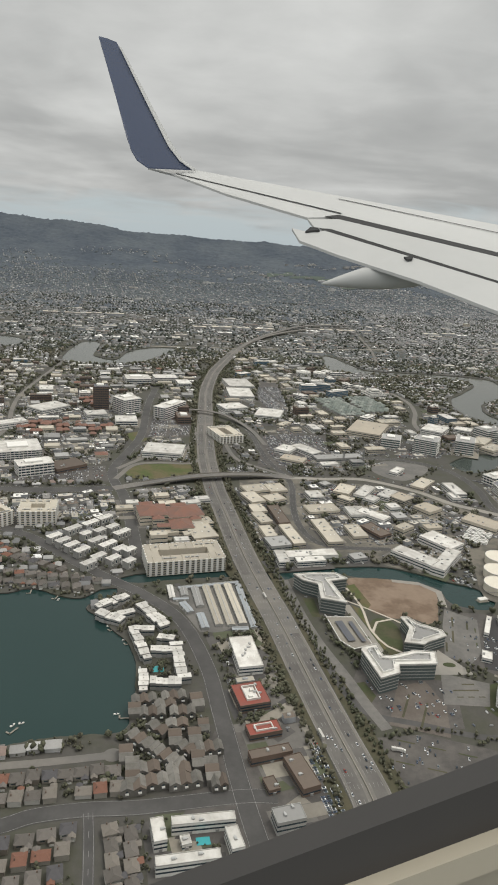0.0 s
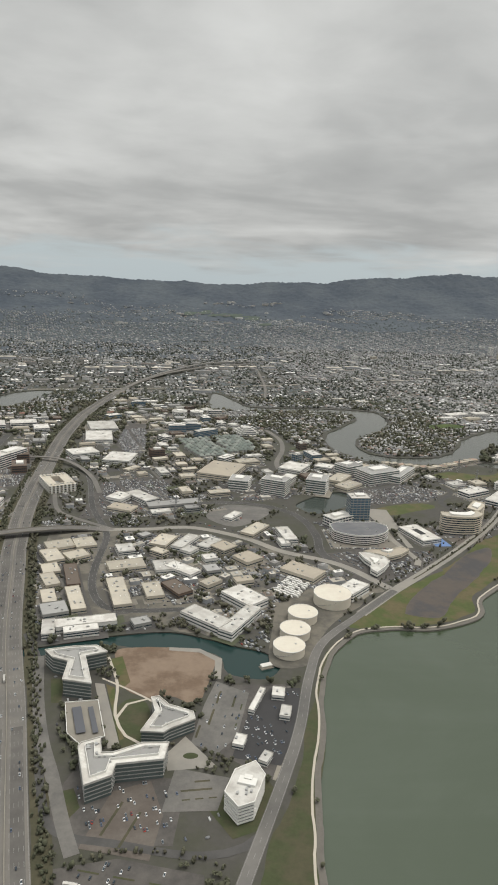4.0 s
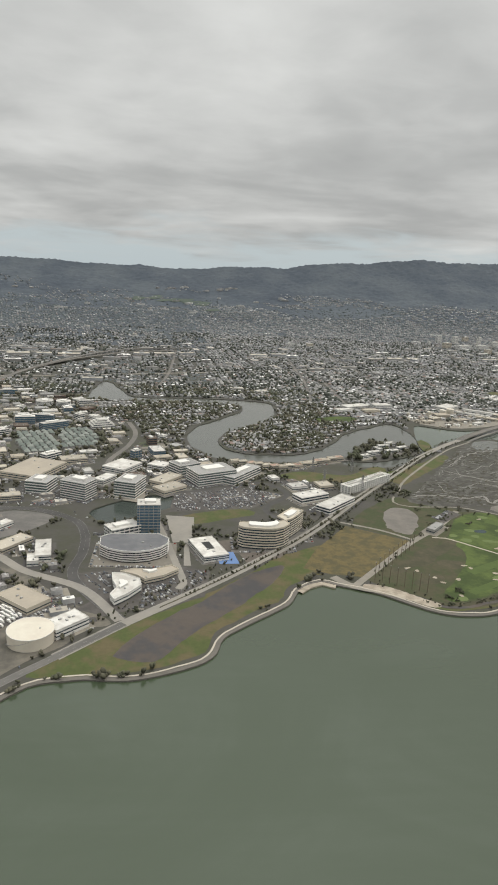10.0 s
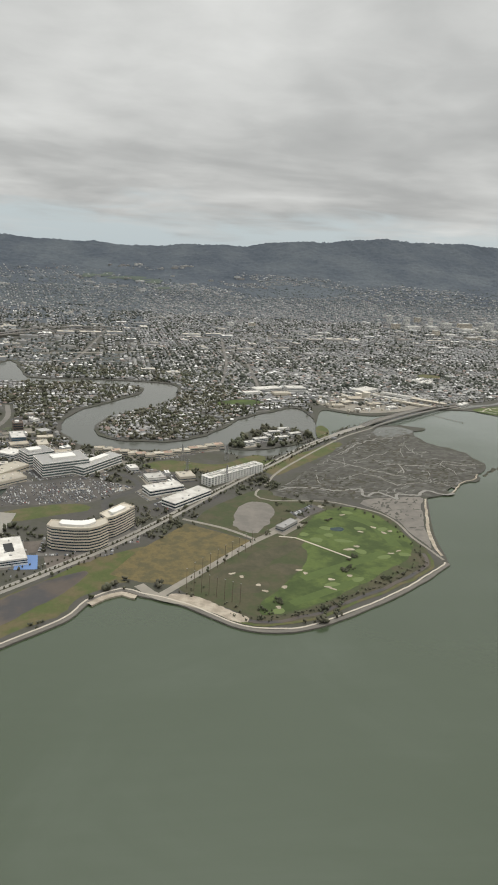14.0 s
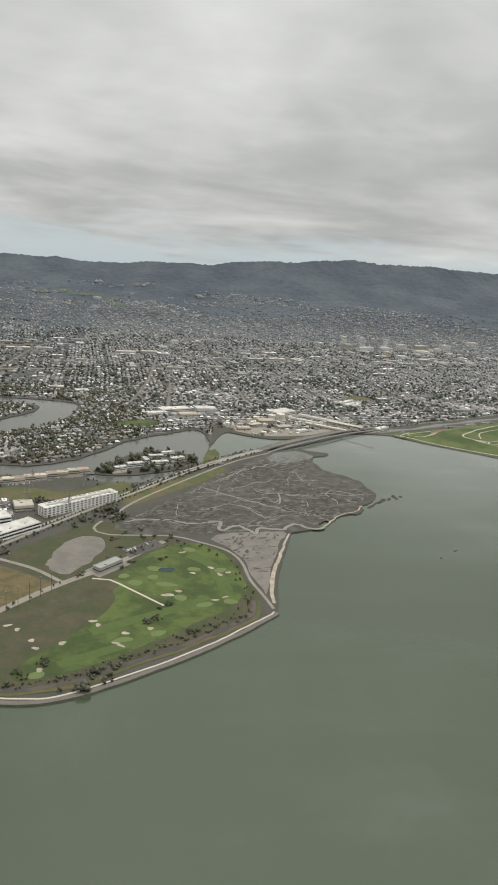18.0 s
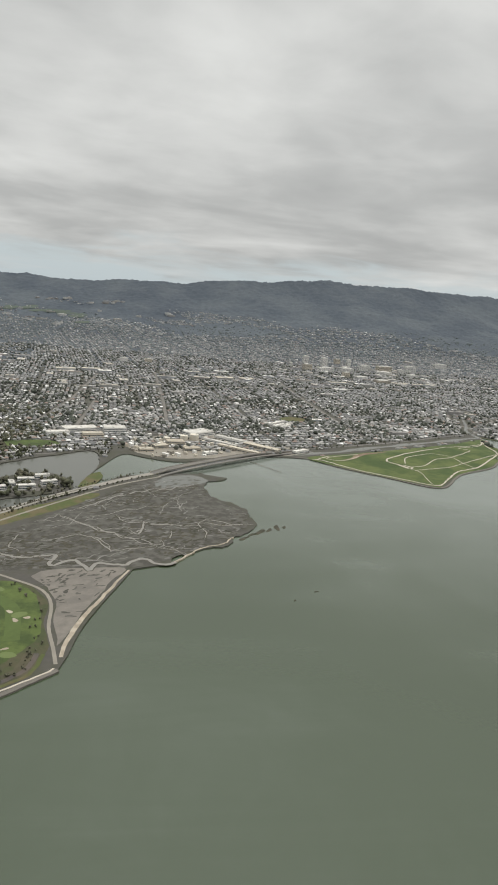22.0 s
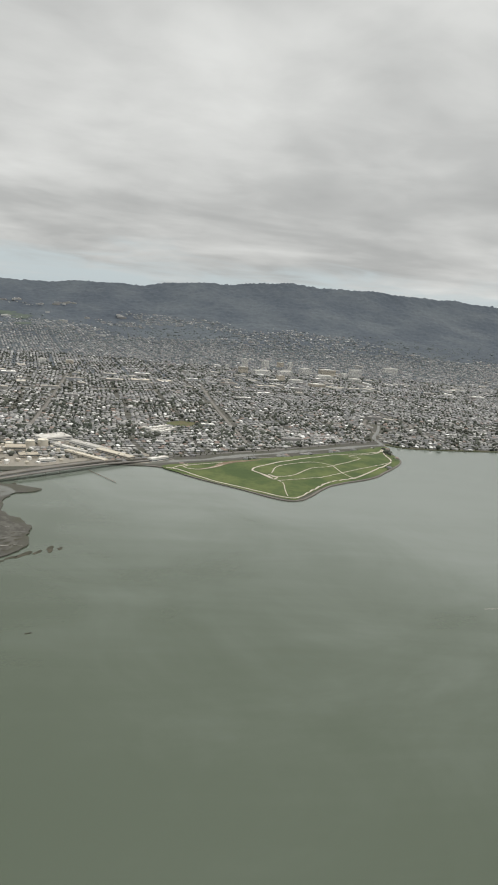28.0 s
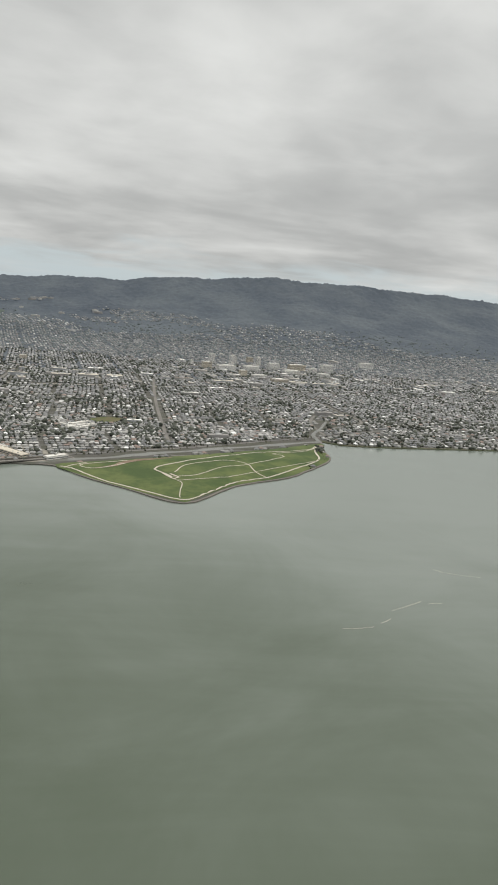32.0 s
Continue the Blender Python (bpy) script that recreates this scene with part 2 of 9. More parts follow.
M = {
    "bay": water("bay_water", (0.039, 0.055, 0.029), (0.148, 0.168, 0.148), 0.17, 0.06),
    "lagoon": water("lagoon_water", (0.014, 0.034, 0.032), (0.03, 0.05, 0.045), 0.14, 0.05),
    "marina": water("marina_water", (0.09, 0.095, 0.085), (0.12, 0.12, 0.105), 0.16, 0.05),
    "lake": water("lake_water", (0.040, 0.050, 0.044), (0.05, 0.058, 0.05), 0.14, 0.05),
    "pool": water("pool_water", (0.06, 0.32, 0.34), (0.07, 0.36, 0.38), 0.1, 0.01),
    "town": surface("town_ground", (0.072, 0.068, 0.061), 0.95, 0.45, 0.25, 0.03, (0.056, 0.056, 0.041), 0.4),
    "asphalt": surface("asphalt", (0.056, 0.054, 0.052), 0.9, 0.3, 0.5, 0.04, (0.076, 0.073, 0.070), 0.6),
    "lot": surface("car_park_asphalt", (0.066, 0.061, 0.057), 0.9, 0.3, 0.4, 0.05, (0.095, 0.087, 0.079), 0.5),
    "concrete": surface("concrete_road", (0.165, 0.153, 0.137), 0.9, 0.25, 0.3, 0.02, (0.118, 0.112, 0.104), 0.5),
    "pale_road": surface("pale_worn_road", (0.26, 0.242, 0.212), 0.9, 0.22, 0.3, 0.03, (0.21, 0.198, 0.178), 0.5),
    "street": surface("worn_street", (0.108, 0.104, 0.098), 0.9, 0.3, 0.3, 0.01, (0.148, 0.14, 0.13), 0.4),
    "hill_green": surface("hill_lawn", (0.066, 0.084, 0.066), 0.95, 0.3, 0.1, 0.03),
    "creek_mud": surface("creek_mud", (0.19, 0.18, 0.163), 0.45, 0.25, 0.3, 0.05),
    "worn": surface("dark_worn_lanes", (0.092, 0.086, 0.080), 0.9, 0.3, 0.35, 0.03, (0.118, 0.111, 0.102), 0.5),
    "tar": surface("fresh_dark_asphalt", (0.040, 0.039, 0.040), 0.85, 0.3, 0.5, 0.05),
    "lot_grey": surface("grey_worn_lot", (0.115, 0.110, 0.103), 0.9, 0.3, 0.4, 0.05, (0.145, 0.137, 0.126), 0.5),
    "yard": surface("worn_sunlit_yard_concrete", (0.150, 0.136, 0.112), 0.9, 0.4, 0.3, 0.035, (0.082, 0.077, 0.066), 0.3),
    "lot_brown": surface("brown_worn_lot", (0.098, 0.082, 0.070), 0.9, 0.3, 0.4, 0.05, (0.12, 0.104, 0.09), 0.5),
    "path": surface("pale_path", (0.42, 0.38, 0.32), 0.9, 0.2, 0.4, 0.05),
    "paint": surface("road_paint", (0.25, 0.245, 0.235), 0.7, 0.4, 0.8, 0.1),
    "levee": surface("levee_gravel", (0.25, 0.23, 0.195), 0.95, 0.35, 0.4, 0.05, (0.19, 0.175, 0.15), 0.5),
    "rock": surface("riprap_rock", (0.13, 0.12, 0.105), 0.95, 0.5, 0.5, 0.06, bump=0.3),
    "sand": surface("sand", (0.38, 0.335, 0.27), 0.95, 0.35, 0.5, 0.12, (0.25, 0.215, 0.17), 0.35),
    "grass": surface("grass", (0.068, 0.084, 0.027), 0.95, 0.5, 0.35, 0.04, (0.098, 0.082, 0.042), 0.3),
    "rough": surface("rough_grass", (0.050, 0.060, 0.026), 0.95, 0.55, 0.35, 0.05, (0.062, 0.058, 0.033), 0.3),
    "straw": surface("straw_grass", (0.130, 0.102, 0.045), 0.95, 0.6, 0.5, 0.10, (0.074, 0.066, 0.034), 0.35),
    "fairway": surface("fairway_grass", (0.042, 0.062, 0.018), 0.95, 0.5, 0.3, 0.035, (0.072, 0.099, 0.027), 0.3),
    "green": surface("putting_green", (0.110, 0.142, 0.052), 0.95, 0.15, 0.2, 0.05),
    "hill_grass": surface("landfill_grass", (0.046, 0.072, 0.020), 0.95, 0.5, 0.15, 0.016, (0.086, 0.106, 0.034), 0.35),
    "mud": surface("marsh_mud", (0.044, 0.041, 0.033), 0.7, 0.5, 0.6, 0.11, (0.074, 0.071, 0.060), 0.2, bump=0.2),
    "reed": surface("marsh_reed", (0.040, 0.039, 0.027), 0.95, 0.5, 0.4, 0.05, (0.060, 0.054, 0.038), 0.4),
    "mudflat": surface("mudflat", (0.175, 0.158, 0.136), 0.6, 0.35, 0.35, 0.05, (0.115, 0.105, 0.092), 0.45),
    "pan": surface("wet_mud_pan", (0.108, 0.104, 0.092), 0.45, 0.3, 0.3, 0.05, (0.08, 0.076, 0.07), 0.5),
    "fairway_mown": surface("mown_fairway", (0.066, 0.094, 0.027), 0.95, 0.35, 0.25, 0.05),
    "dry_scrub": surface("dry_scrub", (0.054, 0.053, 0.031), 0.95, 0.5, 0.35, 0.05, (0.072, 0.064, 0.040), 0.5),
    "dirt_dark": surface("weedy_earth", (0.108, 0.080, 0.053), 0.95, 0.4, 0.3, 0.06, (0.085, 0.070, 0.042), 0.4),
    "dirt": surface("bare_dirt", (0.140, 0.098, 0.068), 0.95, 0.35, 0.3, 0.04, (0.195, 0.145, 0.107), 0.3),
    "scrub": surface("drained_pond_bed", (0.046, 0.043, 0.044), 0.55, 0.4, 0.3, 0.03, (0.070, 0.056, 0.046), 0.25),
    "leaf": surface("leaves", (0.064, 0.070, 0.042), 0.95, 0.4, 1.2, 0.02, (0.088, 0.082, 0.058), 0.5, island=0.4),
    # distance haze is put into these leaves: paler and bluer
    "leaf_hazed": surface("leaves_hazed", (0.096, 0.112, 0.118), 0.95, 0.2, 0.4, 0.01, (0.112, 0.124, 0.128), 0.5, island=0.2),
    "leaf_town": surface("leaves_suburb", (0.050, 0.058, 0.046), 0.95, 0.3, 0.8, 0.01, (0.068, 0.072, 0.058), 0.5, island=0.35),
    "bark": surface("bark", (0.12, 0.09, 0.065), 0.95, 0.3, 3.0, 0.5),
    # blue of the distant air painted into the wooded slopes
    "forest_hazed": surface("forest_hill_hazed", (0.052, 0.065, 0.083), 0.95, 0.5, 0.05, 0.0045, (0.072, 0.085, 0.098), 0.5, bump=1.5),
    "white_roof": surface("white_roof", (0.56, 0.545, 0.51), 0.7, 0.35, 0.5, 0.12, (0.38, 0.36, 0.33), 0.4, per_object=0.2),
    "beige_roof": surface("beige_gravel_roof", (0.44, 0.40, 0.33), 0.9, 0.2, 0.4, 0.06, (0.36, 0.33, 0.28), 0.5, per_object=0.2),
    "grey_roof": surface("grey_roof", (0.28, 0.275, 0.265), 0.9, 0.22, 0.4, 0.06, per_object=0.2),
    "tan_roof": surface("tan_roof", (0.38, 0.335, 0.27), 0.9, 0.22, 0.4, 0.06, (0.32, 0.285, 0.235), 0.5),
    "brown_roof": surface("brown_roof", (0.115, 0.092, 0.075), 0.9, 0.22, 0.5, 0.06, per_object=0.15),
    "red_roof": surface("terracotta_tiles", (0.195, 0.098, 0.072), 0.85, 0.35, 1.0, 0.12, (0.145, 0.088, 0.07), 0.5),
    "dark_roof": surface("dark_roof", (0.085, 0.088, 0.1), 0.6, 0.2, 0.5, 0.05),
    "white_wall": surface("white_wall", (0.66, 0.645, 0.61), 0.8, 0.14, 0.5, 0.1),
    "cream_wall": surface("cream_wall", (0.50, 0.45, 0.37), 0.85, 0.16, 0.5, 0.1, per_object=0.2),
    "grey_wall": surface("grey_wall", (0.30, 0.295, 0.28), 0.85, 0.18, 0.5, 0.1, per_object=0.15),
    "brown_wall": surface("brown_wall", (0.14, 0.1, 0.078), 0.85, 0.2, 0.5, 0.1),
    "glass": surface("window_glass", (0.035, 0.05, 0.062), 0.12, 0.3, 0.4, 0.1, spec=0.6),
    "blue_glass": surface("blue_glass", (0.07, 0.13, 0.18), 0.1, 0.25, 0.35, 0.1, spec=0.7),
    "metal": surface("galvanised_metal", (0.40, 0.40, 0.39), 0.5, 0.2, 1.0, 0.2, metal=0.5),
    "steel": surface("lattice_steel", (0.24, 0.24, 0.235), 0.7, 0.2, 1.0, 0.2),
    "tank": surface("cream_tank_paint", (0.62, 0.58, 0.49), 0.6, 0.14, 0.3, 0.06, (0.55, 0.50, 0.42), 0.5),
    "shingle": surface("weathered_shingle", (0.175, 0.166, 0.150), 0.9, 0.4, 0.9, 0.15, (0.115, 0.108, 0.095), 0.5, per_object=0.25),
    "blue_metal": surface("blue_grey_metal_roof", (0.30, 0.325, 0.345), 0.55, 0.22, 0.5, 0.08, (0.24, 0.25, 0.26), 0.5),
    "clay_roof": surface("clay_pink_roof", (0.36, 0.25, 0.195), 0.9, 0.25, 0.5, 0.08, (0.30, 0.22, 0.175), 0.5, per_object=0.15),
    "red_flat": surface("red_painted_roof", (0.235, 0.062, 0.045), 0.8, 0.25, 0.6, 0.1, (0.19, 0.07, 0.055), 0.5),
    "green_glass": surface("green_grey_glass", (0.095, 0.118, 0.115), 0.15, 0.3, 0.35, 0.08, spec=0.6),
    "slate_roof": surface("slate_grey_deck", (0.115, 0.118, 0.126), 0.8, 0.25, 0.3, 0.06, (0.15, 0.15, 0.155), 0.5),
    "sage_roof": palette("sage_roofs", [(0.0, (0.165, 0.185, 0.165)), (0.35, (0.21, 0.225, 0.205)), (0.7, (0.135, 0.155, 0.14))]),
    "court": surface("blue_court", (0.12, 0.20, 0.38), 0.8, 0.1, 0.4, 0.05),
    "house_roof": palette("house_roofs", [(0.0, (0.168, 0.168, 0.168)), (0.26, (0.230, 0.224, 0.215)), (0.46, (0.140, 0.140, 0.141)), (0.64, (0.286, 0.280, 0.269)), (0.80, (0.392, 0.386, 0.375)), (0.89, (0.202, 0.155, 0.134)), (0.955, (0.620, 0.620, 0.610))]),
    # house colours for far rows, flattened and cooled to paint in haze
    "hazed_roof": palette("hazed_house_roofs", [(0.0, (0.177, 0.179, 0.181)), (0.26, (0.218, 0.217, 0.215)), (0.46, (0.157, 0.159, 0.162)), (0.64, (0.260, 0.258, 0.253)), (0.82, (0.319, 0.317, 0.311)), (0.92, (0.196, 0.168, 0.159)), (0.97, (0.470, 0.468, 0.461))]),
    "hazed_wall": palette("hazed_house_walls", [(0.0, (0.23, 0.228, 0.222)), (0.3, (0.30, 0.298, 0.292)), (0.55, (0.19, 0.188, 0.184)), (0.8, (0.235, 0.24, 0.245))]),
    "house_wall": palette("house_walls", [(0.0, (0.32, 0.315, 0.30)), (0.3, (0.44, 0.437, 0.43)), (0.55, (0.25, 0.243, 0.235)), (0.8, (0.31, 0.32, 0.33))]),
    "near_roof": palette("near_house_roofs", [(0.0, (0.105, 0.095, 0.085)), (0.3, (0.135, 0.122, 0.11)), (0.5, (0.08, 0.077, 0.08)), (0.72, (0.165, 0.148, 0.128)), (0.90, (0.17, 0.085, 0.06))], by="object"),
    "near_wall": palette("near_house_walls", [(0.0, (0.28, 0.26, 0.225)), (0.35, (0.40, 0.385, 0.355)), (0.6, (0.20, 0.175, 0.145))], by="object"),
    "town_roof": palette("town_roofs", [(0.0, (0.34, 0.315, 0.27)), (0.26, (0.22, 0.21, 0.20)), (0.52, (0.68, 0.665, 0.63)), (0.68, (0.44, 0.41, 0.36)), (0.84, (0.14, 0.115, 0.095))]),
    "car_paint": palette("car_paint", [(0.0, (0.70, 0.70, 0.70)), (0.36, (0.05, 0.05, 0.055)), (0.6, (0.28, 0.29, 0.30)), (0.82, (0.12, 0.14, 0.2)), (0.965, (0.30, 0.04, 0.03))], 0.35, by="object", vary=0.05),
    "far_cars": palette("car_paint_far", [(0.0, (0.48, 0.48, 0.475)), (0.24, (0.05, 0.05, 0.055)), (0.52, (0.19, 0.195, 0.20)), (0.82, (0.09, 0.10, 0.12)), (0.985, (0.20, 0.045, 0.035))], 0.35, vary=0.05),
    "paving": palette("yard_paving", [(0.0, (0.085, 0.08, 0.075)), (0.25, (0.125, 0.117, 0.107)), (0.48, (0.065, 0.062, 0.06)), (0.66, (0.18, 0.165, 0.14)), (0.85, (0.23, 0.21, 0.175)), (0.93, (0.075, 0.082, 0.05))], vary=0.25, grain=0.3),
    "wing": surface("wing_grey_paint", (0.445, 0.445, 0.432), 0.45, 0.2, 0.9, 0.3),
    "winglet": surface("navy_paint", (0.035, 0.05, 0.095), 0.35, 0.1, 1.0, 0.3),
    "gap": surface("dark_gap", (0.03, 0.03, 0.03), 0.8, 0.2, 2.0, 0.5),
    "bezel": surface("cabin_plastic", (0.37, 0.335, 0.265), 0.6, 0.08, 6.0, 1.0),
    "gasket": surface("window_gasket", (0.045, 0.042, 0.04), 0.6, 0.2, 8.0, 1.0),
}

# ---------------------------------------------------------------- mesh helpers
GROUND = 1.0


def make_mesh(name, verts, faces, mats, slots=None, smooth=False):
    data = bpy.data.meshes.new(name)
    data.from_pydata([tuple(v) for v in verts], [], [tuple(f) for f in faces])
    for m in mats if isinstance(mats, (list, tuple)) else [mats]:
        data.materials.append(m)
    if slots is not None:
        data.polygons.foreach_set("material_index", slots)
    if smooth:
        data.polygons.foreach_set("use_smooth", [True] * len(data.polygons))
    return data


def part(name, data, parent, label="", at=None):
    """One mesh object under a thing."""
    ob = new(name, data)
    ob.parent = parent
    if at is not None:
        ob.matrix_basis = at
    return tagged(ob, label)


def thing(name, x, y, angle, label, category, group="", z=None):
    ob = new(name)
    ob.empty_display_size = 2
    ob.matrix_basis = pose(x, y, (max(GROUND, float(terrain(x, y))) if y > 2150 else GROUND) if z is None else z, 0, 0, angle)
    return tagged(ob, label, category, group)


def spline(points, step=6.0, closed=False):
    """A smooth line through a few points."""
    p = [np.array(q, float) for q in points]
    ends = [p[-1]] + p + [p[0], p[1]] if closed else [2 * p[0] - p[1]] + p + [2 * p[-1] - p[-2]]
    line = []
    for a, b, c, d in zip(ends, ends[1:], ends[2:], ends[3:]):
        k = max(1, int(np.linalg.norm(c - b) / step))
        for i in range(k):
            t = i / k
            line.append(0.5 * (2 * b + (c - a) * t + (2 * a - 5 * b + 4 * c - d) * t * t + (3 * b - a - 3 * c + d) * t ** 3))
    if not closed:
        line.append(p[-1])
    return np.array(line)


def jitter(line, size, seed, closed=True):
    """Small uneven bays along a line."""
    r = np.random.default_rng(seed)
    out = np.array(line, float)
    k = r.normal(0, size, (len(out), 2))
    k = (k + np.roll(k, 1, 0) + np.roll(k, -1, 0)) / 1.7
    if not closed:
        k[0] = k[-1] = 0
    out[:, :2] += k
    return out


def fill(loops, z, depth=0.0):
    """A flat sheet inside the first loop and outside the others, with a skirt that goes down."""
    from mathutils.geometry import tessellate_polygon
    pts = [(float(p[0]), float(p[1])) for loop in loops for p in loop]
    tris = tessellate_polygon([[Vector((float(p[0]), float(p[1]), 0)) for p in loop] for loop in loops])
    verts = [(x, y, z) for x, y in pts]
    faces = []
    for a, b, c in tris:
        area = (pts[b][0] - pts[a][0]) * (pts[c][1] - pts[a][1]) - (pts[b][1] - pts[a][1]) * (pts[c][0] - pts[a][0])
        faces.append((a, b, c) if area > 0 else (a, c, b))
    if depth:
        start = 0
        for loop in loops:
            k, base = len(loop), len(verts)
            verts += [(float(p[0]), float(p[1]), z - depth) for p in loop]
            faces += [(start + i, base + i, base + (i + 1) % k, start + (i + 1) % k) for i in range(k)]
            start += k
    return verts, faces


def ribbon(line, width, lift=0.0, thick=0.0, shift=0.0):
    """A strip along a line of (x, y) or (x, y, z) points."""
    p = np.array(line, float)
    z = p[:, 2] if p.shape[1] > 2 else np.full(len(p), GROUND)
    run = np.gradient(p[:, :2], axis=0)
    run /= np.linalg.norm(run, axis=1)[:, None] + 1e-9
    side = np.c_[-run[:, 1], run[:, 0]]
    wide = np.broadcast_to(np.asarray(width, float), (len(p),))[:, None]
    a, b = p[:, :2] + side * (shift + wide / 2), p[:, :2] + side * (shift - wide / 2)
    k = len(p)
    verts = [(*q, h + lift) for q, h in zip(a, z)] + [(*q, h + lift) for q, h in zip(b, z)]
    faces = [(i, k + i, k + i + 1, i + 1) for i in range(k - 1)]
    if thick:
        verts += [(x, y, h - thick) for x, y, h in verts[: 2 * k]]
        faces += [(i, i + 1, 2 * k + i + 1, 2 * k + i) for i in range(k - 1)]
        faces += [(k + i + 1, k + i, 3 * k + i, 3 * k + i + 1) for i in range(k - 1)]
        faces += [(2 * k + i, 2 * k + i + 1, 3 * k + i + 1, 3 * k + i) for i in range(k - 1)]
    return verts, faces


class Pieces:
    """Collects boxes, prisms and strips into one mesh."""

    def __init__(self):
        self.v, self.f, self.s = [], [], []

    def add(self, verts, faces, slot=0):
        k = len(self.v)
        self.v += [tuple(float(c) for c in q) for q in verts]
        self.f += [tuple(i + k for i in face) for face in faces]
        self.s += [slot] * len(faces)
        return self

    def box(self, x, y, z, sx, sy, sz, angle=0.0, slot=0, taper=1.0):
        c, s = math.cos(radians(angle)), math.sin(radians(angle))
        verts = []
        for h, k in ((z, 1.0), (z + sz, taper)):
            for a, b in ((-1, -1), (1, -1), (1, 1), (-1, 1)):
                u, w = a * sx / 2 * k, b * sy / 2 * k
                verts.append((x + u * c - w * s, y + u * s + w * c, h))
        return self.add(verts, [(3, 2, 1, 0), (4, 5, 6, 7), (0, 1, 5, 4), (1, 2, 6, 5), (2, 3, 7, 6), (3, 0, 4, 7)], slot)

    def prism(self, outline, z0, z1, slot=0):
        verts, faces = fill([outline], z1, z1 - z0)
        area = sum(a[0] * b[1] - b[0] * a[1] for a, b in zip(outline, list(outline[1:]) + [outline[0]]))
        k = len(outline)
        if area < 0:
            faces = faces[:-k] + [face[::-1] for face in faces[-k:]]
        return self.add(verts, faces, slot)

    def ring(self, outline, inset, z0, z1, slot=0):
        """A low wall round an outline."""
        inner = offset(outline, -inset)
        k = len(outline)
        verts = [(*p, z0) for p in outline] + [(*p, z1) for p in outline] + [(*p, z1) for p in inner] + [(*p, z0) for p in inner]
        faces = []
        for i in range(k):
            j = (i + 1) % k
            faces += [(i, j, k + j, k + i), (k + i, k + j, 2 * k + j, 2 * k + i), (2 * k + i, 2 * k + j, 3 * k + j, 3 * k + i)]
        return self.add(verts, faces, slot)

    def data(self, name, mats, smooth=False):
        return make_mesh(name, self.v, self.f, mats, self.s, smooth)


def offset(outline, by):
    """The outline moved outwards (inwards: minus); corners run anticlockwise."""
    p = np.array(outline, float)
    prev, nxt = np.roll(p, 1, 0), np.roll(p, -1, 0)
    a, b = p - prev, nxt - p
    a /= np.linalg.norm(a, axis=1)[:, None] + 1e-9
    b /= np.linalg.norm(b, axis=1)[:, None] + 1e-9
    na, nb = np.c_[a[:, 1], -a[:, 0]], np.c_[b[:, 1], -b[:, 0]]
    m = na + nb
    m /= np.maximum((m * m).sum(1) / 2, 0.35)[:, None]
    return [tuple(q) for q in p + m * by]


def anticlockwise(outline):
    area = sum(a[0] * b[1] - b[0] * a[1] for a, b in zip(outline, list(outline[1:]) + [outline[0]]))
    return list(outline) if area > 0 else list(outline)[::-1]


# a plan of what is taken, for scattering houses and trees
CELL, X0, Y0, NX, NY = 2.0, -1500.0, 100.0, 2300, 1600
taken = np.zeros((NY, NX), np.uint8)


def inside(px, py, outline):
    o = np.array(outline, float)[:, :2]
    hit = np.zeros(np.shape(px), bool)
    for (x1, y1), (x2, y2) in zip(o, np.roll(o, -1, 0)):
        if y1 != y2:
            cross = ((y1 > py) != (y2 > py)) & (px < (x2 - x1) * (py - y1) / (y2 - y1) + x1)
            hit ^= cross
    return hit


def claim(outline, code):
    o = np.array(outline, float)[:, :2]
    i0, i1 = max(0, int((o[:, 0].min() - X0) / CELL)), min(NX, int((o[:, 0].max() - X0) / CELL) + 2)
    j0, j1 = max(0, int((o[:, 1].min() - Y0) / CELL)), min(NY, int((o[:, 1].max() - Y0) / CELL) + 2)
    if i1 <= i0 or j1 <= j0:
        return
    gx, gy = np.meshgrid(X0 + (np.arange(i0, i1) + 0.5) * CELL, Y0 + (np.arange(j0, j1) + 0.5) * CELL)
    taken[j0:j1, i0:i1][inside(gx, gy, o)] = code


def claim_line(line, width, code):
    for p in spline([(q[0], q[1]) for q in line], 2.0) if len(line) < 60 else line:
        i, j, r = int((p[0] - X0) / CELL), int((p[1] - Y0) / CELL), max(1, int(width / 2 / CELL + 0.5))
        if 0 <= i < NX and 0 <= j < NY:
            taken[max(0, j - r):j + r + 1, max(0, i - r):i + r + 1] = code


def code_at(x, y):
    i = np.clip(((np.asarray(x) - X0) / CELL).astype(int), 0, NX - 1)
    j = np.clip(((np.asarray(y) - Y0) / CELL).astype(int), 0, NY - 1)
    return taken[j, i]


def outline_of(x, y, w, d, angle, grow=0.0):
    c, s = math.cos(radians(angle)), math.sin(radians(angle))
    w, d = w / 2 + grow, d / 2 + grow
    return [(x + a * w * c - b * d * s, y + a * w * s + b * d * c) for a, b in ((-1, -1), (1, -1), (1, 1), (-1, 1))]


def blob(x, y, rx, ry, angle=0.0, seed=0, count=20, uneven=0.15):
    r = np.random.default_rng(seed)
    a = np.linspace(0, 2 * math.pi, count, endpoint=False)
    k = 1 + uneven * (np.sin(2 * a + r.uniform(0, 6)) + 0.6 * np.sin(3 * a + r.uniform(0, 6)))
    u, w = rx * k * np.cos(a), ry * k * np.sin(a)
    c, s = math.cos(radians(angle)), math.sin(radians(angle))
    return [(x + p * c - q * s, y + p * s + q * c) for p, q in zip(u, w)]


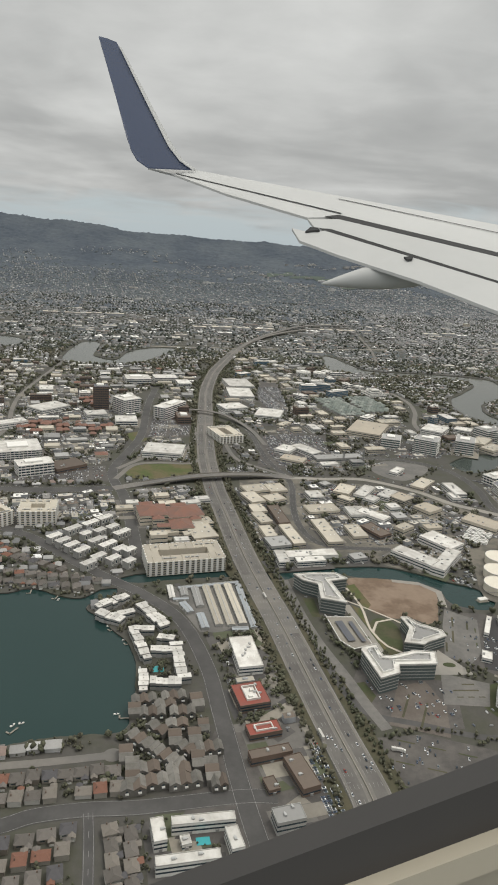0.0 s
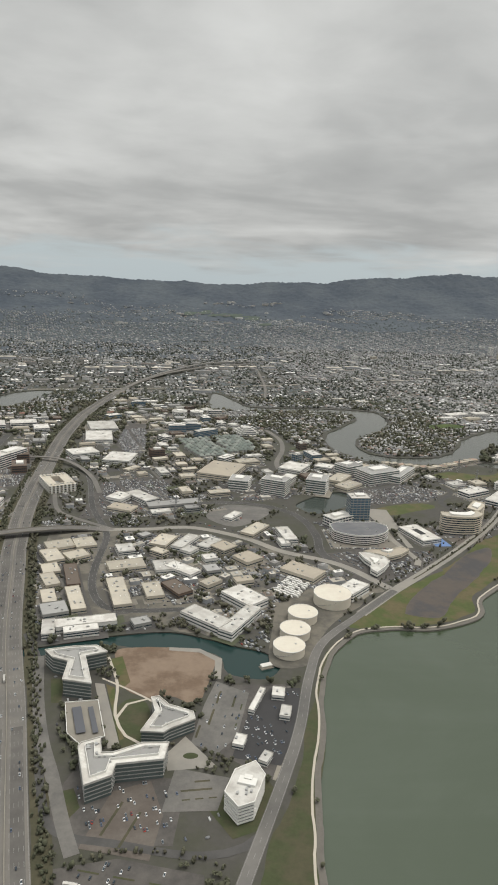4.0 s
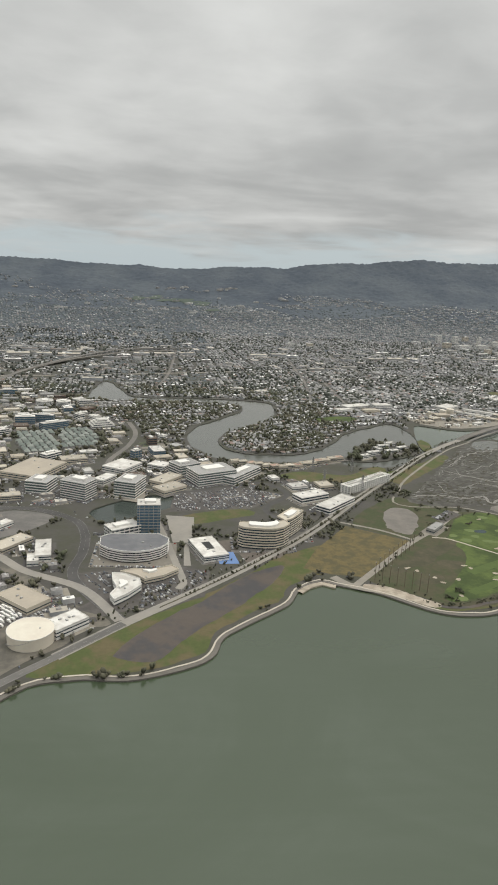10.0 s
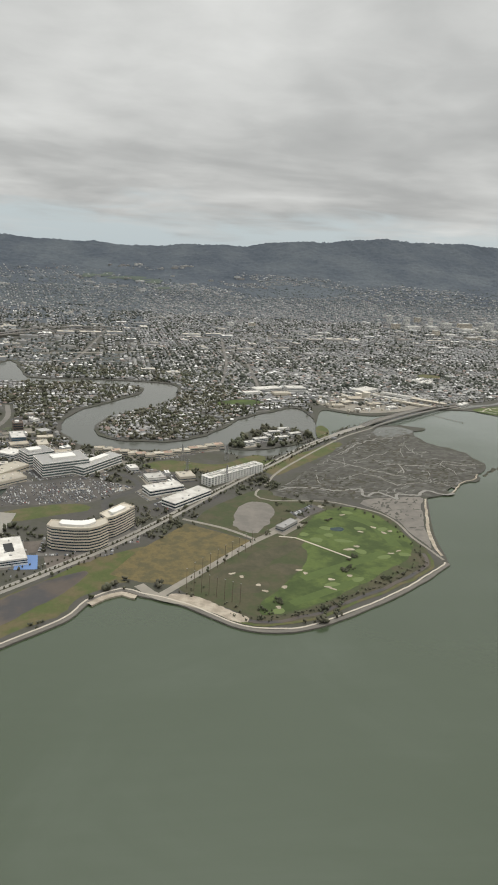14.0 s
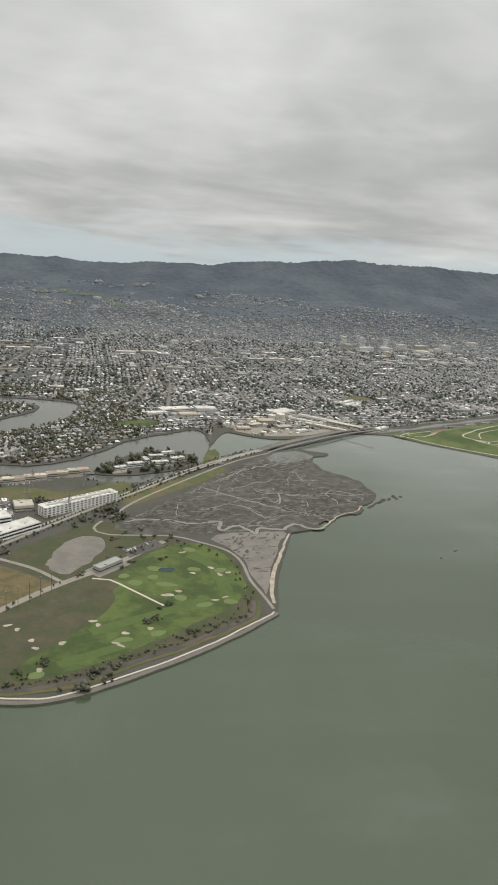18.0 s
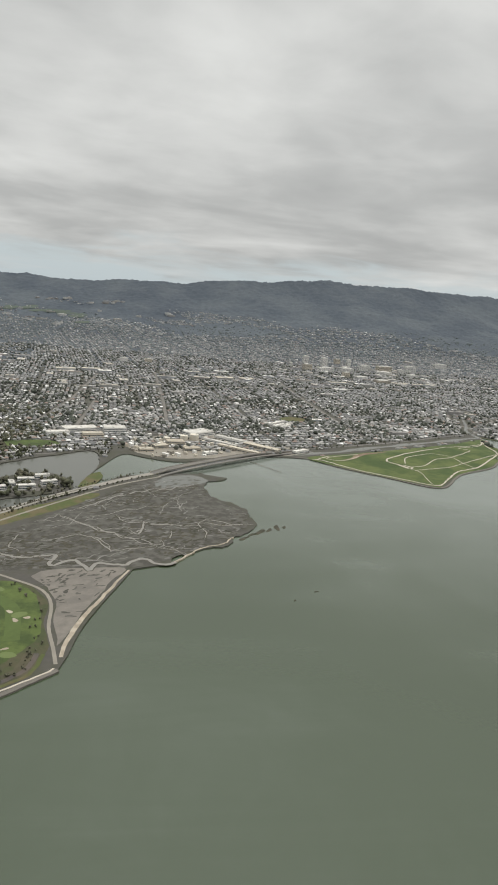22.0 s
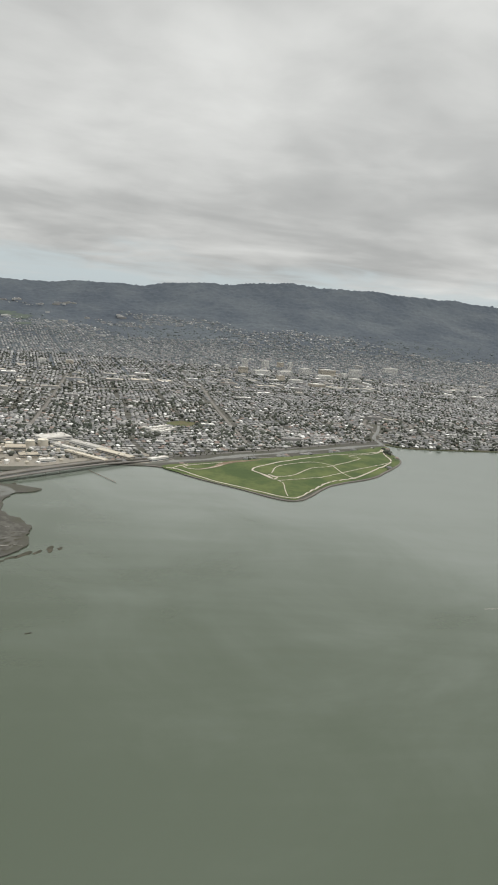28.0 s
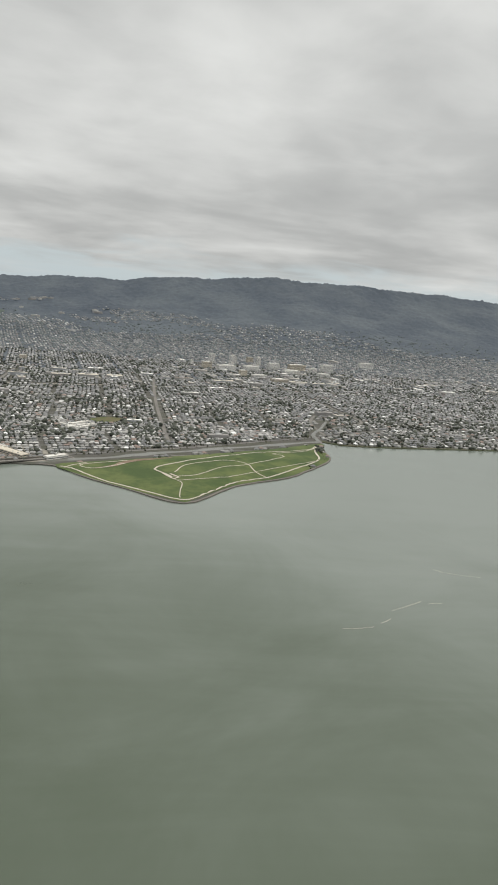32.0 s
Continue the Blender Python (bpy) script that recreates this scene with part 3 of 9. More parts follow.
def sheet(name, loops, lift, mat, label, category, kind="structure", depth=0.0):
    verts, faces = fill(loops, GROUND + lift, depth)
    return tagged(new(name, make_mesh(name, verts, faces, mat)), label, category, kind=kind)

# ---------------------------------------------------------------- land and water
SHORE = [(206, 328), (220, 389), (227, 433), (242, 472), (265, 499), (292, 506), (328, 506), (358, 517), (374, 529), (383, 552), (406, 574), (434, 599), (446, 622), (466, 637), (480, 631), (513, 615), (541, 591), (568, 583), (598, 589), (653, 621), (686, 645), (718, 673), (727, 682)]
SPIT = [(731, 700), (733, 716), (737, 738), (747, 773), (757, 804), (766, 833)]
MARSH_EDGE = [(793, 845), (821, 878), (850, 892), (864, 917), (884, 950), (884, 992), (864, 1021), (846, 1048), (844, 1090), (868, 1117), (836, 1134), (800, 1126), (776, 1120)]
BASIN = [(742, 1106), (716, 1066), (706, 1097), (716, 1146), (740, 1215), (770, 1202), (808, 1188), (844, 1200), (917, 1240), (985, 1248)]
FILL_EDGE = [(1005, 1246), (1041, 1208), (1098, 1163), (1158, 1126), (1220, 1200), (1290, 1250), (1323, 1288), (1374, 1360), (1380, 1420), (1392, 1492)]
NORTH_COAST = [(1420, 1474), (1514, 1480), (1711, 1512), (2100, 1570), (2700, 1680), (3600, 1800)]

shore_line = np.vstack([spline([(186, 150)] + SHORE, 7.0), spline(SPIT, 8.0), jitter(spline(MARSH_EDGE, 5.0), 2.2, 3, False), spline(BASIN, 7.0), spline(FILL_EDGE, 8.0), spline(NORTH_COAST, 25.0)])
land_edge = [(-1700, -500), (150, -500)] + [tuple(p) for p in shore_line] + [(3600, 2170), (-1700, 2170)]

LAGOON = [(-250, 442), (-200, 436), (-160, 428), (-143, 437), (-123, 430), (-104, 427), (-92, 441), (-80, 444), (-78, 438), (-88, 426), (-96, 415), (-83, 401), (-69, 385), (-58, 371), (-51, 343), (-48, 309), (-51, 296), (-69, 292), (-88, 288), (-130, 276), (-250, 262)]
CHANNEL = [(-80, 455), (-71, 466), (-2, 482), (34, 481), (57, 487), (89, 497), (128, 502), (157, 492), (176, 482), (195, 474), (204, 458), (192, 442), (168, 449), (164, 468), (148, 477), (110, 479), (90, 484), (56, 478), (42, 470), (7, 471), (-44, 460), (-66, 453)]
LAKE = [(264, 791), (293, 823), (324, 840), (364, 830), (336, 797), (311, 777), (282, 759), (268, 772)]
MARINA_INNER = [(181, 1367), (183, 1500), (198, 1545), (233, 1462), (265, 1389), (359, 1393), (464, 1386), (508, 1370), (512, 1290), (486, 1215), (448, 1170), (417, 1130), (404, 1082), (414, 1034), (456, 1012), (520, 1024), (562, 1070), (608, 1146), (664, 1199), (702, 1222)]
MARINA_OUTER = [(712, 1150), (706, 1090), (716, 1060), (694, 1024), (658, 990), (619, 966), (581, 966), (545, 984), (500, 980), (453, 980), (398, 992), (366, 1050), (360, 1108), (376, 1168), (418, 1230), (450, 1285), (458, 1330), (430, 1352), (348, 1359), (258, 1355), (202, 1354)]
ISLAND = [(571, 1000), (586, 1027), (613, 1081), (657, 1102), (685, 1080), (689, 1042), (653, 1013), (619, 995), (590, 988)]
WEST_LAGOON = [(-350, 1317), (-362, 1430), (-357, 1536), (-322, 1530), (-308, 1440), (-298, 1366), (-250, 1340), (-240, 1440), (-205, 1500), (-150, 1514), (-164, 1430), (-215, 1310), (-320, 1285)]
FAR_LAGOON = [(-700, 1560), (-552, 1547), (-494, 1519), (-478, 1460), (-506, 1416), (-700, 1400)]

lagoon_loop = jitter(spline(LAGOON, 4.0, True), 0.5, 5)
channel_loop = spline(CHANNEL, 5.0, True)
lake_loop = spline(LAKE, 5.0, True)
marina_loop = jitter(spline(MARINA_INNER + MARINA_OUTER, 7.0, True), 1.2, 6)
west_loop = spline(WEST_LAGOON, 9.0, True)
far_loop = spline(FAR_LAGOON, 20.0, True)
# the channel meets the lagoon, so the two are cut as one opening
cut = [tuple(p) for p in lagoon_loop]
# the land: one sheet with banks down to the water
verts, faces = fill([land_edge, cut, [tuple(p) for p in channel_loop], [tuple(p) for p in lake_loop], [tuple(p) for p in marina_loop], [tuple(p) for p in west_loop], [tuple(p) for p in far_loop]], GROUND, 3.0)
tagged(new("ground", make_mesh("ground", verts, faces, M["town"])), "grey brown town ground with dry grass", "ground", kind="structure")

tagged(new("ground_bed", make_mesh("ground_bed", [(-1900, -700, -2.5), (3800, -700, -2.5), (3800, 2200, -2.5), (-1900, 2200, -2.5)], [(0, 1, 2, 3)], M["mud"])), "dark mud bed under the water", "mud", kind="structure")
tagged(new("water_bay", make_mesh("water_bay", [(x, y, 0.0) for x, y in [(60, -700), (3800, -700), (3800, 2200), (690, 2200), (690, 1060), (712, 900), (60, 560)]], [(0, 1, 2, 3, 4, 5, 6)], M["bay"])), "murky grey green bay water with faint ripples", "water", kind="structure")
for name, loop, mat, words in (("water_lagoon", lagoon_loop, "lagoon", "dark teal still lagoon water"), ("water_channel", channel_loop, "lagoon", "dark green channel water between banks"), ("water_lake", lake_loop, "lake", "dark pond among office blocks"),
                               ("water_marina", marina_loop, "marina", "pale grey winding slough water"), ("water_west", west_loop, "marina", "pale grey winding lagoon"), ("water_far", far_loop, "marina", "pale grey far lagoon")):
    v, f = fill([offset(anticlockwise([tuple(p) for p in loop]), 0.8)], 0.06)
    tagged(new(name, make_mesh(name, v, f, M[mat])), words, "water", kind="structure")
    claim(offset(anticlockwise([tuple(p) for p in loop]), 7.0 if mat == "marina" else 2.5), 4)
    claim(loop, 1)
island_loop = jitter(spline(ISLAND, 5.0, True), 0.8, 8)
sheet("ground_island", [[tuple(p) for p in island_loop]], 0.0, M["town"], "small wooded island in the slough", "island", depth=2.0)
claim(island_loop, 5)

gx, gy = np.meshgrid(X0 + (np.arange(NX) + 0.5) * CELL, Y0 + (np.arange(NY) + 0.5) * CELL)
sea = ~inside(gx, gy, land_edge) & (gy < 2150)
taken[sea] = 1


def bank(name, line, width, mat, lift, label):
    v, f = ribbon(line, width, lift, 1.6)
    tagged(new(name, make_mesh(name, v, f, mat)), label, "bank", kind="structure")


# rock bank and pale path that follow the bay
levee = spline([(186, 150)] + SHORE, 6.0)
for k, (name, width, shift, lift, mat, words) in enumerate((("bank_riprap", 3.4, 0.2, 0.10, "rock", "dark rock armour along the bay shore"), ("path_levee", 1.3, 2.9, 0.22, "path", "pale gravel path on top of the levee"))):
    v, f = ribbon(jitter(levee, 0.35, 20 + k, False), width, lift, 1.5, shift)
    tagged(new(name, make_mesh(name, v, f, M[mat])), words, "path" if k else "bank", kind="structure")
fill_line = spline([(985, 1250)] + FILL_EDGE, 7.0)
v, f = ribbon(jitter(fill_line, 0.5, 31, False), 3.0, 0.12, 1.5, 0.5)
tagged(new("bank_fill", make_mesh("bank_fill", v, f, M["rock"])), "dark rock bank round the green headland", "bank", kind="structure")
coast = spline([(1392, 1492)] + NORTH_COAST, 20.0)
v, f = ribbon(coast, 9.0, 0.1, 1.5, 2.0)
tagged(new("bank_coast", make_mesh("bank_coast", v, f, M["rough"])), "low grassy bank along the far coast", "bank", kind="structure")
spit = spline([(727, 696), (728, 715), (732, 736), (743, 773), (754, 804), (763, 830)], 5.0)
v, f = ribbon(jitter(spit, 0.5, 33, False), np.interp(np.linspace(0, 1, len(spit)), [0, 0.25, 0.6, 1], [2.4, 3.6, 2.8, 1.6]), 0.16, 1.4)
tagged(new("beach_spit", make_mesh("beach_spit", v, f, M["sand"])), "narrow pale sand beach on a spit", "beach", kind="structure")
v, f = ribbon(jitter(spline([(446, 618), (456, 628), (466, 633), (477, 628)], 3.0), 0.4, 35, False), 5.0, 0.14, 1.4)
tagged(new("beach_cove", make_mesh("beach_cove", v, f, M["sand"])), "small pale sand beach in a cove", "beach", kind="structure")


ZONES = []


def zone(name, points, lift, mat, label, category, step=6.0, rough=0.8, code=4, seed=1, smooth=True):
    loop = jitter(spline(points, step, True), rough, seed) if smooth else np.array(points, float)
    ZONES.append(name)
    sheet(name, [[tuple(p) for p in loop]], lift + 0.0009 * len(ZONES), M[mat], label, category)
    claim(loop, code)
    return loop


# open land behind the levee
zone("ground_pond_grass", [(262, 508), (300, 552), (356, 600), (410, 650), (446, 690), (478, 668), (440, 628), (430, 606), (402, 582), (378, 558), (366, 530), (325, 512)], 0.04, "grass", "green grass behind the levee", "grass")
zone("ground_pond_mud", [(312, 530), (325, 556), (345, 580), (370, 604), (406, 644), (438, 666), (430, 640), (398, 596), (374, 572), (355, 545), (336, 525)], 0.08, "scrub", "dark drained pond bed", "mud", seed=2)
zone("ground_strip_grass", [(150, 200), (176, 296), (196, 345), (212, 394), (225, 440), (238, 476), (243, 474), (228, 436), (221, 394), (207, 335), (192, 240), (184, 150)], 0.05, "rough", "rough grass strip beside the shore road", "grass", seed=3)
zone("ground_straw_field", [(456, 661), (474, 700), (515, 758), (570, 722), (504, 645), (478, 650)], 0.07, "straw", "straw coloured weedy field", "field", smooth=False)
zone("ground_corner_grass", [(424, 650), (452, 690), (480, 712), (474, 696), (458, 662), (470, 650), (462, 648), (444, 640)], 0.06, "grass", "bright grass corner by the road", "grass", seed=4)
zone("ground_north_field", [(524, 766), (574, 730), (612, 772), (650, 806), (610, 832), (598, 850), (572, 832)], 0.05, "rough", "rough brown field beside the road", "field", seed=5)
zone("ground_mudflat_pan", [(558, 754), (562, 786), (574, 811), (592, 812), (599, 795), (594, 772), (586, 752), (574, 738)], 0.09, "mudflat", "pale bare mud pan", "mud", 4.0, 1.2, seed=6)
golf = zone("ground_golf_rough", [(507, 642), (540, 686), (572, 729), (616, 777), (652, 805), (687, 799), (700, 785), (709, 764), (712, 734), (718, 704), (707, 686), (673, 656), (614, 617), (574, 592), (540, 612)], 0.05, "rough", "rough brown grass of the golf course", "golf course", seed=7)
zone("ground_golf_fairway", [(564, 604), (566, 620), (589, 651), (612, 690), (609, 728), (619, 748), (636, 782), (665, 802), (690, 791), (709, 741), (703, 702), (672, 670), (638, 642), (606, 618), (578, 605)], 0.10, "fairway", "bright green golf fairways", "golf course", seed=8)
zone("ground_sand_flat", [(690, 812), (704, 794), (714, 768), (717, 740), (724, 710), (729, 730), (738, 766), (750, 806), (760, 834), (720, 830), (695, 822)], 0.06, "mudflat", "pale grey mud inside the spit", "mud", seed=9)
zone("ground_marsh", [(606, 842), (632, 878), (660, 924), (713, 1002), (758, 1072), (790, 1108), (832, 1122), (840, 1092), (842, 1046), (860, 1016), (878, 990), (878, 950), (860, 920), (846, 896), (815, 876), (790, 850), (755, 834), (689, 826), (640, 816), (612, 830)], 0.05, "mud", "dark tidal marsh mud cut by creeks", "marsh", seed=10)
zone("ground_park_strip", [(470, 920), (500, 938), (556, 930), (600, 968), (612, 950), (560, 890), (530, 905), (500, 900)], 0.04, "grass", "green strip under the power lines", "grass", seed=12)
zone("ground_levee_grass", [(598, 935), (630, 956), (672, 990), (712, 1030), (724, 1024), (690, 975), (650, 930), (615, 895)], 0.04, "grass", "grass bank beside the slough", "grass", seed=13)
zone("ground_ball_field", [(574, 1215), (600, 1222), (640, 1232), (650, 1262), (610, 1268), (580, 1250)], 0.05, "fairway", "green ball field by the slough", "field", seed=14)
zone("ground_dirt_lot", [(93, 474), (102, 480), (129, 481), (147, 478), (160, 468), (158, 452), (148, 418), (131, 424), (114, 424), (101, 438)], 0.06, "dirt", "brown bare earth lot beside the channel", "lot", 3.0, 0.3, seed=15)
zone("ground_campus_lawn", [(96, 398), (104, 420), (116, 420), (120, 404), (116, 382), (108, 376), (100, 384)], 0.06, "rough", "oval campus lawn inside a pale path", "lawn", 3.0, 0.2, seed=16)
zone("ground_interchange_grass", [(-118, 690), (-96, 672), (-50, 688), (-40, 700), (-52, 730), (-86, 724), (-112, 712)], 0.05, "grass", "grass inside the road ramp", "grass", seed=17)
zone("ground_bird_park", [(-125, 800), (-112, 812), (-100, 840), (-120, 850), (-140, 830)], 0.05, "grass", "small green park", "lawn", seed=18)
zone("ground_tower_lawn", [(345, 775), (400, 800), (424, 800), (426, 786), (380, 762), (352, 760)], 0.05, "grass", "lawn beside the office towers", "lawn", seed=19)
# a patch of sun on this quarter is painted as paler worn ground
zone("ground_industry", [(6, 716), (36, 500), (100, 516), (150, 500), (204, 520), (262, 560), (306, 570), (268, 606), (226, 652), (190, 676), (150, 694), (70, 700)], 0.02, "yard", "worn yards and lots of the industrial quarter, paled as if sunlit", "yard", 6.0, 0.4, 0, 21)
zone("ground_bare_yard", [(160, 747), (185, 786), (229, 774), (222, 745), (188, 716)], 0.045, "lot_grey", "wide grey paved works yard", "yard", 6.0, 0.3, 5, 22)
for k, (points, mat, words) in enumerate((([(272, 648), (297, 654), (304, 640), (300, 606), (290, 604), (272, 622)], "lot", "car park beside the curved white building"), ([(324, 634), (352, 660), (378, 656), (372, 610), (340, 592), (322, 592)], "lot", "car park below the orange roofs"), ([(346, 712), (338, 780), (366, 776), (364, 716)], "pale_road", "pale paved plaza beside the tower"), ([(356, 664), (356, 716), (360, 716), (362, 664)], "pale_road", "pale paved walk"), ([(384, 716), (398, 720), (402, 698), (388, 696)], "lot_brown", "planted brown court beside the office"), ([(404, 690), (448, 696), (440, 682), (410, 668)], "lot_brown", "brown planted lot before the office"))):
    zone("car_park_office_" + str(k + 1), points, 0.075, mat, words, "car park", smooth=False, code=5)
zone("ground_hidden_pond", [(698, 1052), (712, 1056), (722, 1096), (716, 1120), (704, 1100)], 0.04, "grass", "grass bank between ponds", "grass", seed=20)
for k, (points, words) in enumerate((([(74, 334), (86, 368), (142, 352), (136, 312), (92, 312)], "car park with painted bays and planted strips"), ([(76, 300), (112, 306), (150, 296), (150, 250), (82, 252)], "large car park with scattered cars"), ([(150, 388), (170, 436), (205, 436), (202, 396), (186, 352), (160, 372)], "dark car park behind low white roofs"),
                                   ([(341, 790), (345, 842), (405, 878), (470, 850), (425, 803)], "big office car park full of cars"), ([(-122, 818), (-56, 842), (-62, 918), (-124, 904)], "full car park beside office blocks"), ([(-222, 640), (-130, 662), (-142, 706), (-232, 690)], "wide dark car park"),
                                   ([(26, 735), (34, 860), (64, 880), (120, 880), (118, 800), (60, 735)], "packed car storage yard"), ([(280, 590), (318, 650), (356, 640), (330, 596), (300, 580)], "car park under trees"), ([(30, 1054), (32, 1204), (66, 1204), (76, 1060), (77, 1010), (56, 988)], "wide car park of a shopping centre"),
                                   ([(204, 575), (234, 606), (250, 582), (226, 554)], "lorry yard"), ([(-16, 232), (-2, 300), (14, 300), (46, 296), (62, 260), (60, 226)], "car park behind low offices"))):
    zone("car_park_" + str(k + 1), points, 0.05, "lot", words, "car park", smooth=False, code=5)

# lots, plaza and lawns of the campus
for k, (name, points, mat, words, category) in enumerate((
        ("car_park_campus_grey", [(160, 440), (180, 427), (170, 386), (158, 372), (144, 381), (152, 416)], "lot_grey", "grey worn campus car park", "car park"),
        ("car_park_campus_dark", [(180, 412), (194, 432), (213, 432), (206, 398), (192, 362), (166, 369)], "tar", "fresh dark asphalt yard with white sheds", "car park"),
        ("car_park_campus_lower", [(136, 362), (164, 354), (157, 332), (130, 332)], "lot_grey", "grey lower campus car park", "car park"),
        ("car_park_campus_brown", [(94, 312), (105, 346), (124, 353), (131, 330), (126, 304)], "lot_brown", "brown worn campus car park", "car park"),
        ("plaza_campus", [(141, 387), (150, 374), (158, 362), (132, 360), (130, 372), (136, 380)], "pale_road", "pale paved turning plaza", "plaza"),
        ("walk_campus_broad", [(84, 439), (90, 438), (106, 378), (99, 378)], "pale_road", "broad pale campus walk", "path"),
        ("lawn_campus_west", [(56, 444), (64, 444), (67, 419), (61, 419)], "rough", "small dark lawn beside the offices", "lawn"),
        ("lawn_campus_south", [(80, 347), (86, 349), (91, 336), (86, 328)], "rough", "small dark lawn before the offices", "lawn"),
        ("lawn_campus_middle", [(91, 438), (97, 434), (99, 413), (107, 386), (105, 384)], "grass", "strip of lawn beside the walk", "lawn"),
        ("lawn_campus_north", [(90, 466), (98, 470), (106, 440), (101, 432), (97, 446)], "grass", "lawn beside the earth lot", "lawn"),
        ("walk_earth_lot", [(129, 481), (150, 479), (165, 466), (163, 442), (159, 444), (160, 464), (150, 474), (129, 477)], "pale_road", "pale paved edge of the earth lot", "path"))):
    zone(name, points, 0.10, mat, words, category, smooth=False, code=5 if "park" in name else 4)
sheet("planted_oval", [blob(144, 371, 4.2, 2.4, 0, 77, 20, 0.02)], 0.17, M["rough"], "dark planted oval in the plaza", "planting")
for x, y, long, angle in ((161, 423, 13, 76), (170, 418, 10, 76), (156, 404, 15, 76), (148, 391, 11, 76), (107, 329, 22, 68), (116, 322, 22, 68), (147, 346, 16, 5), (150, 352, 8, 5)):
    sheet("planted_strip", [outline_of(x, y, long, 1.3, angle)], 0.18, M["dry_scrub"], "narrow planted strip in the car park", "planting")

# putting greens, bunkers and ponds of the golf course
GREENS = [(669, 789), (640, 751), (671, 751), (692, 750), (617, 737), (626, 726), (649, 724), (659, 703), (676, 693), (695, 698), (643, 654), (621, 646), (574, 608), (639, 736)]
BUNKERS = [(663, 783), (685, 754), (670, 744), (691, 742), (698, 746), (650, 707), (658, 713), (684, 700), (692, 705), (622, 654), (617, 642), (620, 639), (638, 660), (600, 669), (604, 664), (547, 663), (554, 658), (565, 645), (569, 636), (584, 642), (575, 613)]
spots = np.random.default_rng(41)
for k, (x, y) in enumerate(GREENS):
    sheet("green", [blob(x, y, spots.uniform(3.8, 6.0) * (1.5 if k == 6 else 1), spots.uniform(3.0, 4.4), spots.uniform(-20, 30), k, 24, 0.1)], 0.14 + 0.001 * k, M["green"], "pale mown putting green", "green")
for k, (x, y) in enumerate(BUNKERS):
    big = 1.7 if k == 5 else 1.0
    sheet("bunker", [blob(x, y, big * spots.uniform(1.9, 2.9), big * spots.uniform(1.2, 1.9), spots.uniform(-40, 40), 60 + k, 16, 0.22)], 0.17 + 0.001 * k, M["sand"], "pale sand bunker in the grass", "bunker")
sheet("ground_golf_pond", [blob(650, 749, 6, 5, 30, 130)], 0.15, M["lagoon"], "small golf pond", "water")
for k, (points, wide) in enumerate((([(600, 655), (622, 668), (650, 684), (676, 700)], 9), ([(668, 778), (684, 762), (690, 740), (694, 715)], 10), ([(630, 745), (648, 736), (664, 728)], 7), ([(585, 618), (612, 634), (640, 650)], 8))):
    v, f = ribbon(spline(points, 4.0), wide, 0.125 + 0.002 * k)
    tagged(new("mown_strip", make_mesh("mown_strip", v, f, M["fairway_mown"])), "lighter mown strip of the fairway", "golf course", kind="structure")
ditch = spline([(545, 600), (562, 594), (595, 602), (626, 620), (660, 641), (690, 662), (708, 680), (712, 700)], 4.0)
for k, (name, wide, shift, mat, words) in enumerate((("bank_ditch", 11.0, 1.5, "dry_scrub", "brown scrub bank behind the levee"), ("ditch", 3.2, 0.0, "scrub", "dark narrow ditch behind the levee"), ("verge_levee", 2.6, -4.2, "grass", "thin green verge beside the levee"))):
    v, f = ribbon(jitter(ditch, 0.5, 140 + k, False), wide, 0.17 + 0.02 * k, 0.0, shift)
    tagged(new(name, make_mesh(name, v, f, M[mat])), words, "ditch" if k == 1 else "bank", kind="structure")
sheet("beach_cove_strip", [jitter(spline([(500, 632), (522, 626), (538, 612), (553, 599), (546, 594), (526, 608), (502, 622)], 3.0, True), 0.5, 90)], 0.215, M["sand"], "pinkish bare sand behind the cove wall", "beach")
for x, y, rx, ry in ((575, 690, 24, 12), (548, 668, 16, 9), (600, 712, 14, 8), (560, 640, 14, 7), (590, 672, 12, 8)):
    sheet("range_weeds", [blob(x, y, rx, ry, 35, int(x), 26, 0.28)], 0.116 + 0.0001 * (x % 17), M["dry_scrub"], "brown weedy patch of the driving range", "golf course")
zone("car_park_golf", [(620, 770), (649, 796), (640, 809), (613, 786)], 0.12, "lot", "small car park beside the golf course", "car park", smooth=False, code=5)

# creeks of the marsh
zone("ground_plant_yard", [(752, 1236), (800, 1204), (860, 1222), (917, 1246), (985, 1262), (1004, 1300), (930, 1356), (862, 1392), (800, 1350), (748, 1290)], 0.06, "levee", "pale dusty yard of the water plant", "yard", 8.0, 1.0, 0, 61)
CREEKS = [([(612, 850), (632, 858), (653, 856), (675, 849), (700, 856), (700, 834), (718, 846), (732, 828), (737, 842), (758, 841), (774, 854), (789, 844), (802, 848)], 3.6), ([(692, 953), (730, 924), (770, 893), (812, 868)], 1.6), ([(747, 959), (758, 945), (817, 937), (826, 924)], 1.8), ([(825, 950), (846, 948), (882, 951)], 2.0), ([(773, 942), (768, 920), (754, 904)], 1.8), ([(663, 900), (660, 876), (670, 861)], 1.6), ([(823, 952), (832, 929), (830, 908)], 1.6), ([(707, 980), (762, 1043), (823, 1079)], 2.4), ([(717, 951), (764, 986), (797, 1001)], 1.5), ([(682, 885), (718, 905), (740, 890), (746, 867)], 1.5), ([(788, 894), (798, 912), (799, 930)], 1.3)]
